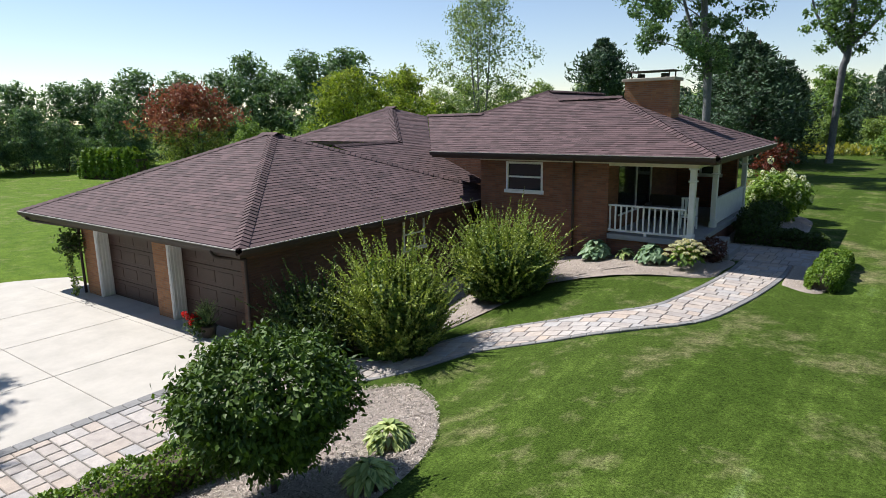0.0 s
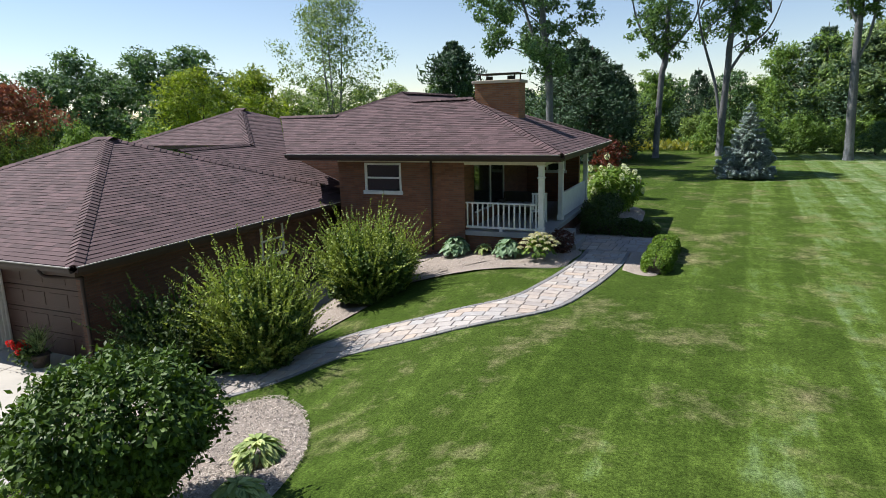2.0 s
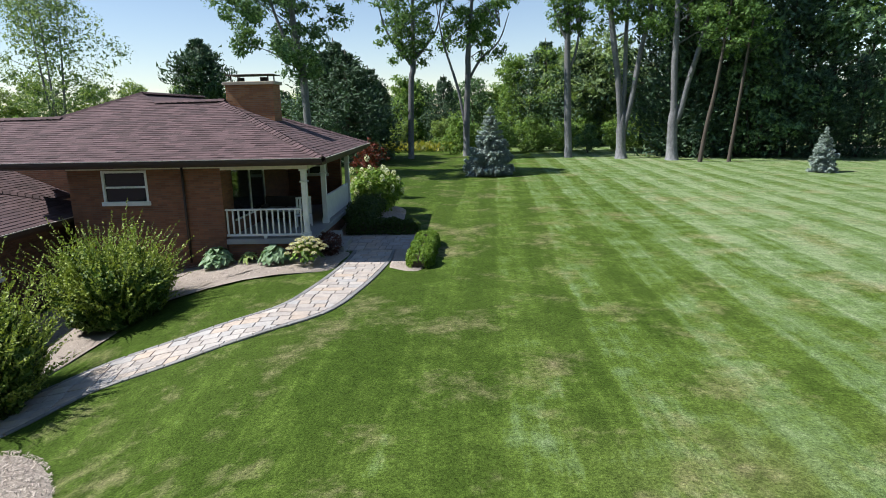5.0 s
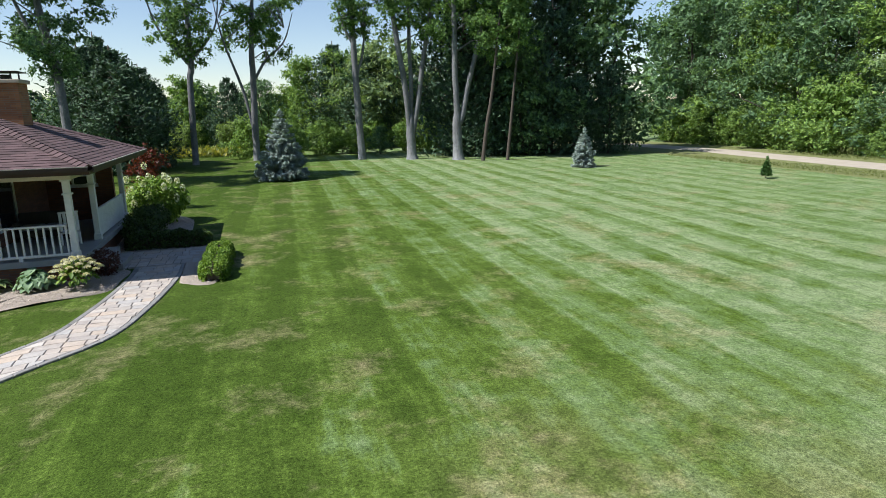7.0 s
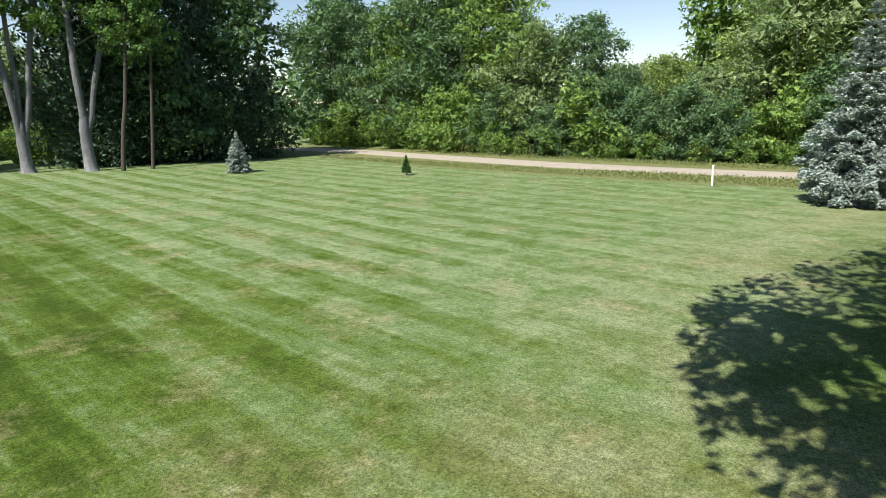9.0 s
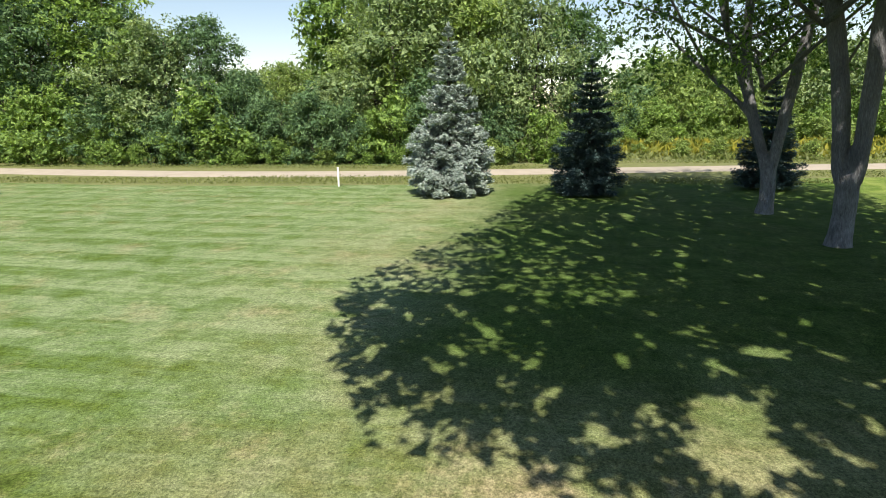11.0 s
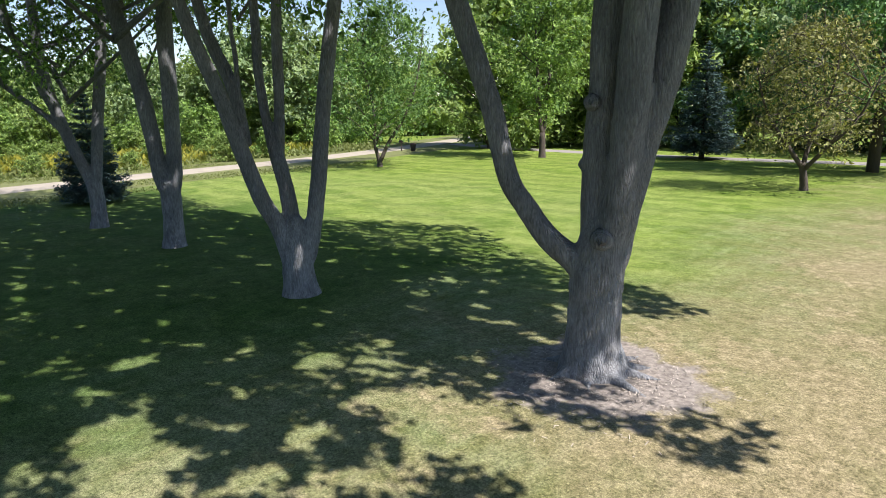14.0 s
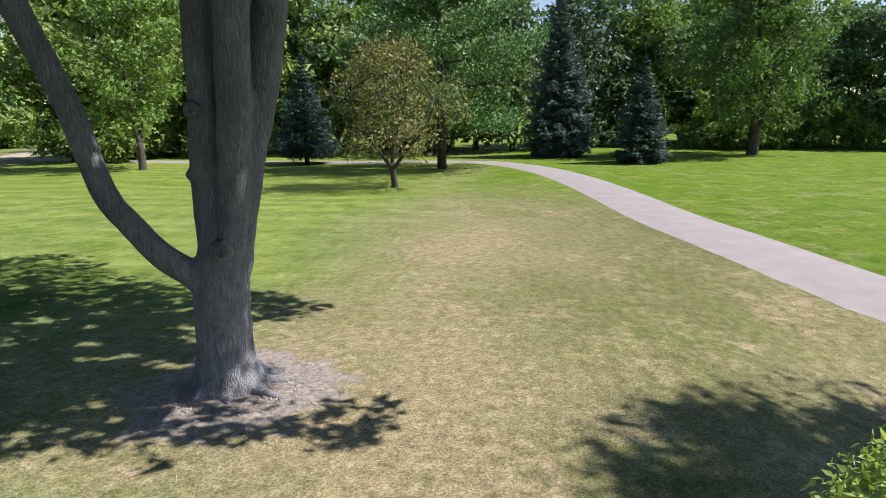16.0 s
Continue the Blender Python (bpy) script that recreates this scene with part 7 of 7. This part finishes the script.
leaves_mesh("grass", blades, bd * 0.26, unit(np.cross(bd, prng.normal(size=(160, 3)))) * 0.012, LEAF_WILLOW, pot)
for k in range(7):
    c = np.array([-0.3 + prng.normal(0, 0.13), -0.25 + prng.normal(0, 0.1), 0.45 + prng.uniform(0, 0.25)])
    d = unit(prng.normal(size=(50, 3)))
    add_leaves("bloom", prng, c + d * 0.075, d, 0.026, BLOOM_R, pot, droop=0, aspect=0.9)
gl = prng.normal(0, 0.16, (420, 3)) * np.array([1, 1, 0.7]) + np.array([-0.2, -0.15, 0.36])
add_leaves("foliage", prng, gl, unit(prng.normal(size=(420, 3))), 0.045, LEAF_HOLLY, pot, aspect=0.8)
basket = tagged(new("hanging_basket"), "hanging basket of dark leaves with trailing vine", "hanging basket")
basket.matrix_basis = Matrix.Translation((-22.15, 9.0, 1.55))
v, f = tube_data([[(0, 0, 0.0, 0.08), (0, 0, 0.12, 0.2), (0, 0, 0.2, 0.24)], [(0, 0, 0.2, 0.006), (0, 0, 0.92, 0.006)]], 12)
raw("basket", v, f, BARK_D, basket, True)
bl = prng.normal(0, 0.2, (900, 3)) * np.array([1, 1, 1.1]) + np.array([0, 0, 0.25])
add_leaves("foliage", prng, bl, unit(prng.normal(size=(900, 3))), 0.05, LEAF_HOLLY, basket, aspect=0.7)
tz = prng.uniform(-1.5, 0.1, 420)
tl = np.stack([0.1 + 0.08 * np.sin(tz * 4) + prng.normal(0, 0.07, 420), -0.12 + prng.normal(0, 0.06, 420), tz], 1)
add_leaves("vine", prng, tl, unit(prng.normal(size=(420, 3))), 0.045, LEAF_LIGHT, basket, aspect=0.7)

# ---- roadside ----
post = tagged(new("marker_post"), "thin white marker post at the lawn's edge", "post")
place(post, 35.2, 12.0)
box_part("stake", WHITE, post, -0.05, -0.05, -0.1, 0.05, 0.05, 1.1, 0.01)
box_part("cap", WHITE, post, -0.06, -0.06, 1.1, 0.06, 0.06, 1.14, 0.01)
mailbox = tagged(new("mailbox"), "dark mailbox on a wooden post by the road", "mailbox")
place(mailbox, 52.9, -51.0)
box_part("post", BARK_D, mailbox, -0.05, -0.05, -0.1, 0.05, 0.05, 1.0)
bm = bmesh.new()
box(bm, -0.28, -0.12, 1.0, 0.28, 0.12, 1.16)
bmesh.ops.create_cone(bm, cap_ends=True, segments=12, radius1=0.12, radius2=0.12, depth=0.56, matrix=Matrix.Translation((0, 0, 1.16)) @ Matrix.Rotation(math.pi / 2, 4, "Y"))
part("box", bm, GUTTER, mailbox)
bin_ = tagged(new("rubbish_bin"), "black rubbish bin beside the mailbox", "bin")
place(bin_, 51.4, -51.4)
bm = bmesh.new()
bmesh.ops.create_cone(bm, cap_ends=True, segments=14, radius1=0.26, radius2=0.34, depth=0.85, matrix=Matrix.Translation((0, 0, 0.43)))
part("body", bm, DARK, bin_)
bm = bmesh.new()
bmesh.ops.create_cone(bm, cap_ends=True, segments=14, radius1=0.37, radius2=0.3, depth=0.1, matrix=Matrix.Translation((0, 0, 0.9)))
part("lid", bm, GUTTER, bin_)

# ---- porch furniture ----
settee = tagged(new("porch_settee"), "dark wicker settee with grey cushions on the porch", "settee")
settee.matrix_basis = Matrix.Translation((-6.6, 22.6, PF)) @ Matrix.Rotation(radians(0), 4, "Z")
box_part("frame", BARK_D, settee, -0.8, -0.35, 0.12, 0.8, 0.4, 0.34, 0.03)
box_part("backrest", BARK_D, settee, -0.8, 0.3, 0.34, 0.8, 0.42, 0.85, 0.03)
for x in (-0.8, 0.68):
    box_part("armrest", BARK_D, settee, x, -0.35, 0.34, x + 0.12, 0.3, 0.6, 0.03)
for x in (-0.66, 0.02):
    box_part("cushion", plain("grey_cushion", (0.3, 0.3, 0.31), 0.9, 0.1), settee, x, -0.33, 0.34, x + 0.64, 0.28, 0.48, 0.04)
for x in (-0.76, 0.7):
    for y in (-0.3, 0.32):
        box_part("leg", BARK_D, settee, x, y, 0, x + 0.06, y + 0.06, 0.12)
chair = tagged(new("porch_chair"), "white slatted wooden porch chair", "chair")
chair.matrix_basis = Matrix.Translation((-5.6, 21.4, PF)) @ Matrix.Rotation(radians(200), 4, "Z")
box_part("seat", WHITE, chair, -0.27, -0.26, 0.36, 0.27, 0.26, 0.41, 0.01)
for k in range(5):
    box_part("slat", WHITE, chair, -0.26 + 0.11 * k, 0.24, 0.45, -0.18 + 0.11 * k, 0.27, 0.98, 0.006)
box_part("top_rail", WHITE, chair, -0.27, 0.23, 0.98, 0.27, 0.28, 1.04, 0.008)
for x in (-0.27, 0.22):
    box_part("armrest", WHITE, chair, x, -0.28, 0.58, x + 0.05, 0.24, 0.62, 0.006)
    for y in (-0.26, 0.21):
        box_part("leg", WHITE, chair, x, y, 0, x + 0.05, y + 0.05, 0.36 if y > 0 else 0.58)


# ---- wild growth ----
def wild_strip(name, seed, spots, n, h0, h1, mat, label, w=0.09):
    """Uncountable upright weeds scattered over discs (x, y, rx, ry)."""
    rng = np.random.default_rng(seed)
    s = np.array(spots, float)
    i = rng.choice(len(s), n, p=(s[:, 2] * s[:, 3]) / (s[:, 2] * s[:, 3]).sum())
    a, r = rng.uniform(0, 2 * math.pi, n), np.sqrt(rng.uniform(0, 1, n))
    x, y = s[i, 0] + s[i, 2] * r * np.cos(a), s[i, 1] + s[i, 3] * r * np.sin(a)
    h = rng.uniform(h0, h1, n)
    c = np.stack([x, y, 1.25 + h * rng.uniform(0.25, 0.9, n)], 1)
    ax = unit(np.stack([rng.normal(0, 0.75, n), rng.normal(0, 0.75, n), np.ones(n)], 1)) * (h * 0.3)[:, None]
    ay = unit(np.cross(ax, rng.normal(size=(n, 3)))) * w * rng.uniform(0.6, 1.5, (n, 1))
    return tagged(sprays_mesh(name, c, ax, ay, mat), label, "weeds", "", "stuff")


wild_strip("goldenrod", 110, [(-8, 75, 8, 3), (63, -20, 8, 13), (62, -9, 6, 7), (68, -38, 8, 12)], 13000, 0.5, 1.3, GOLDENROD, "goldenrod in yellow bloom beyond the lawn", 0.12)
wild_strip("tall_weeds", 111, [(-6, 78, 12, 5), (62, -15, 9, 22), (65, -40, 9, 16), (55, 20, 4, 20), (51, 36, 3, 12)], 22000, 0.3, 0.9, WEEDS, "tall unmown weeds along the edges", 0.09)
wild_strip("verge_grass", 112, [(36.9, 28, 1.5, 22), (38.6, 2, 1.8, 20), (43, -26, 1.8, 14), (47, 22, 1.6, 26), (52.5, -12, 1.6, 18)], 26000, 0.06, 0.26, WEEDS, "rough grass along the road", 0.035)

for az, d, h in ((12.4, 60, 10.5), (10.2, 57, 10.0), (8.3, 62, 9.0), (11.2, 66, 12.0)):
    put_copy(proto[4], *polar(az, d), az * 40, h / 15 * 1.25, h / 15, label="dense dark conifer behind the porch")

# ---- bark litter at the big maple ----
lr = random.Random(8)
lv, lf = [], []
for k in range(1500):
    a, d = lr.uniform(0, 6.283), 0.5 + abs(lr.gauss(0, 0.8))
    x, y, b, l, w = 4.75 + d * math.cos(a), -8.95 + d * math.sin(a), lr.uniform(0, 6.283), lr.uniform(0.012, 0.055), lr.uniform(0.003, 0.008)
    z = ground_z(x, y) + lr.uniform(0.012, 0.03)
    ca, sa, q = math.cos(b), math.sin(b), len(lv)
    lv += [(x + ca * l - sa * w, y + sa * l + ca * w, z), (x + ca * l + sa * w, y + sa * l - ca * w, z), (x - ca * l + sa * w, y - sa * l - ca * w, z + 0.01), (x - ca * l - sa * w, y - sa * l + ca * w, z + 0.01)]
    lf.append((q, q + 1, q + 2, q + 3))
tagged(raw("bark_litter", lv, lf, CHIP), "grey bark litter and twigs on bare earth", "litter", "", "stuff")
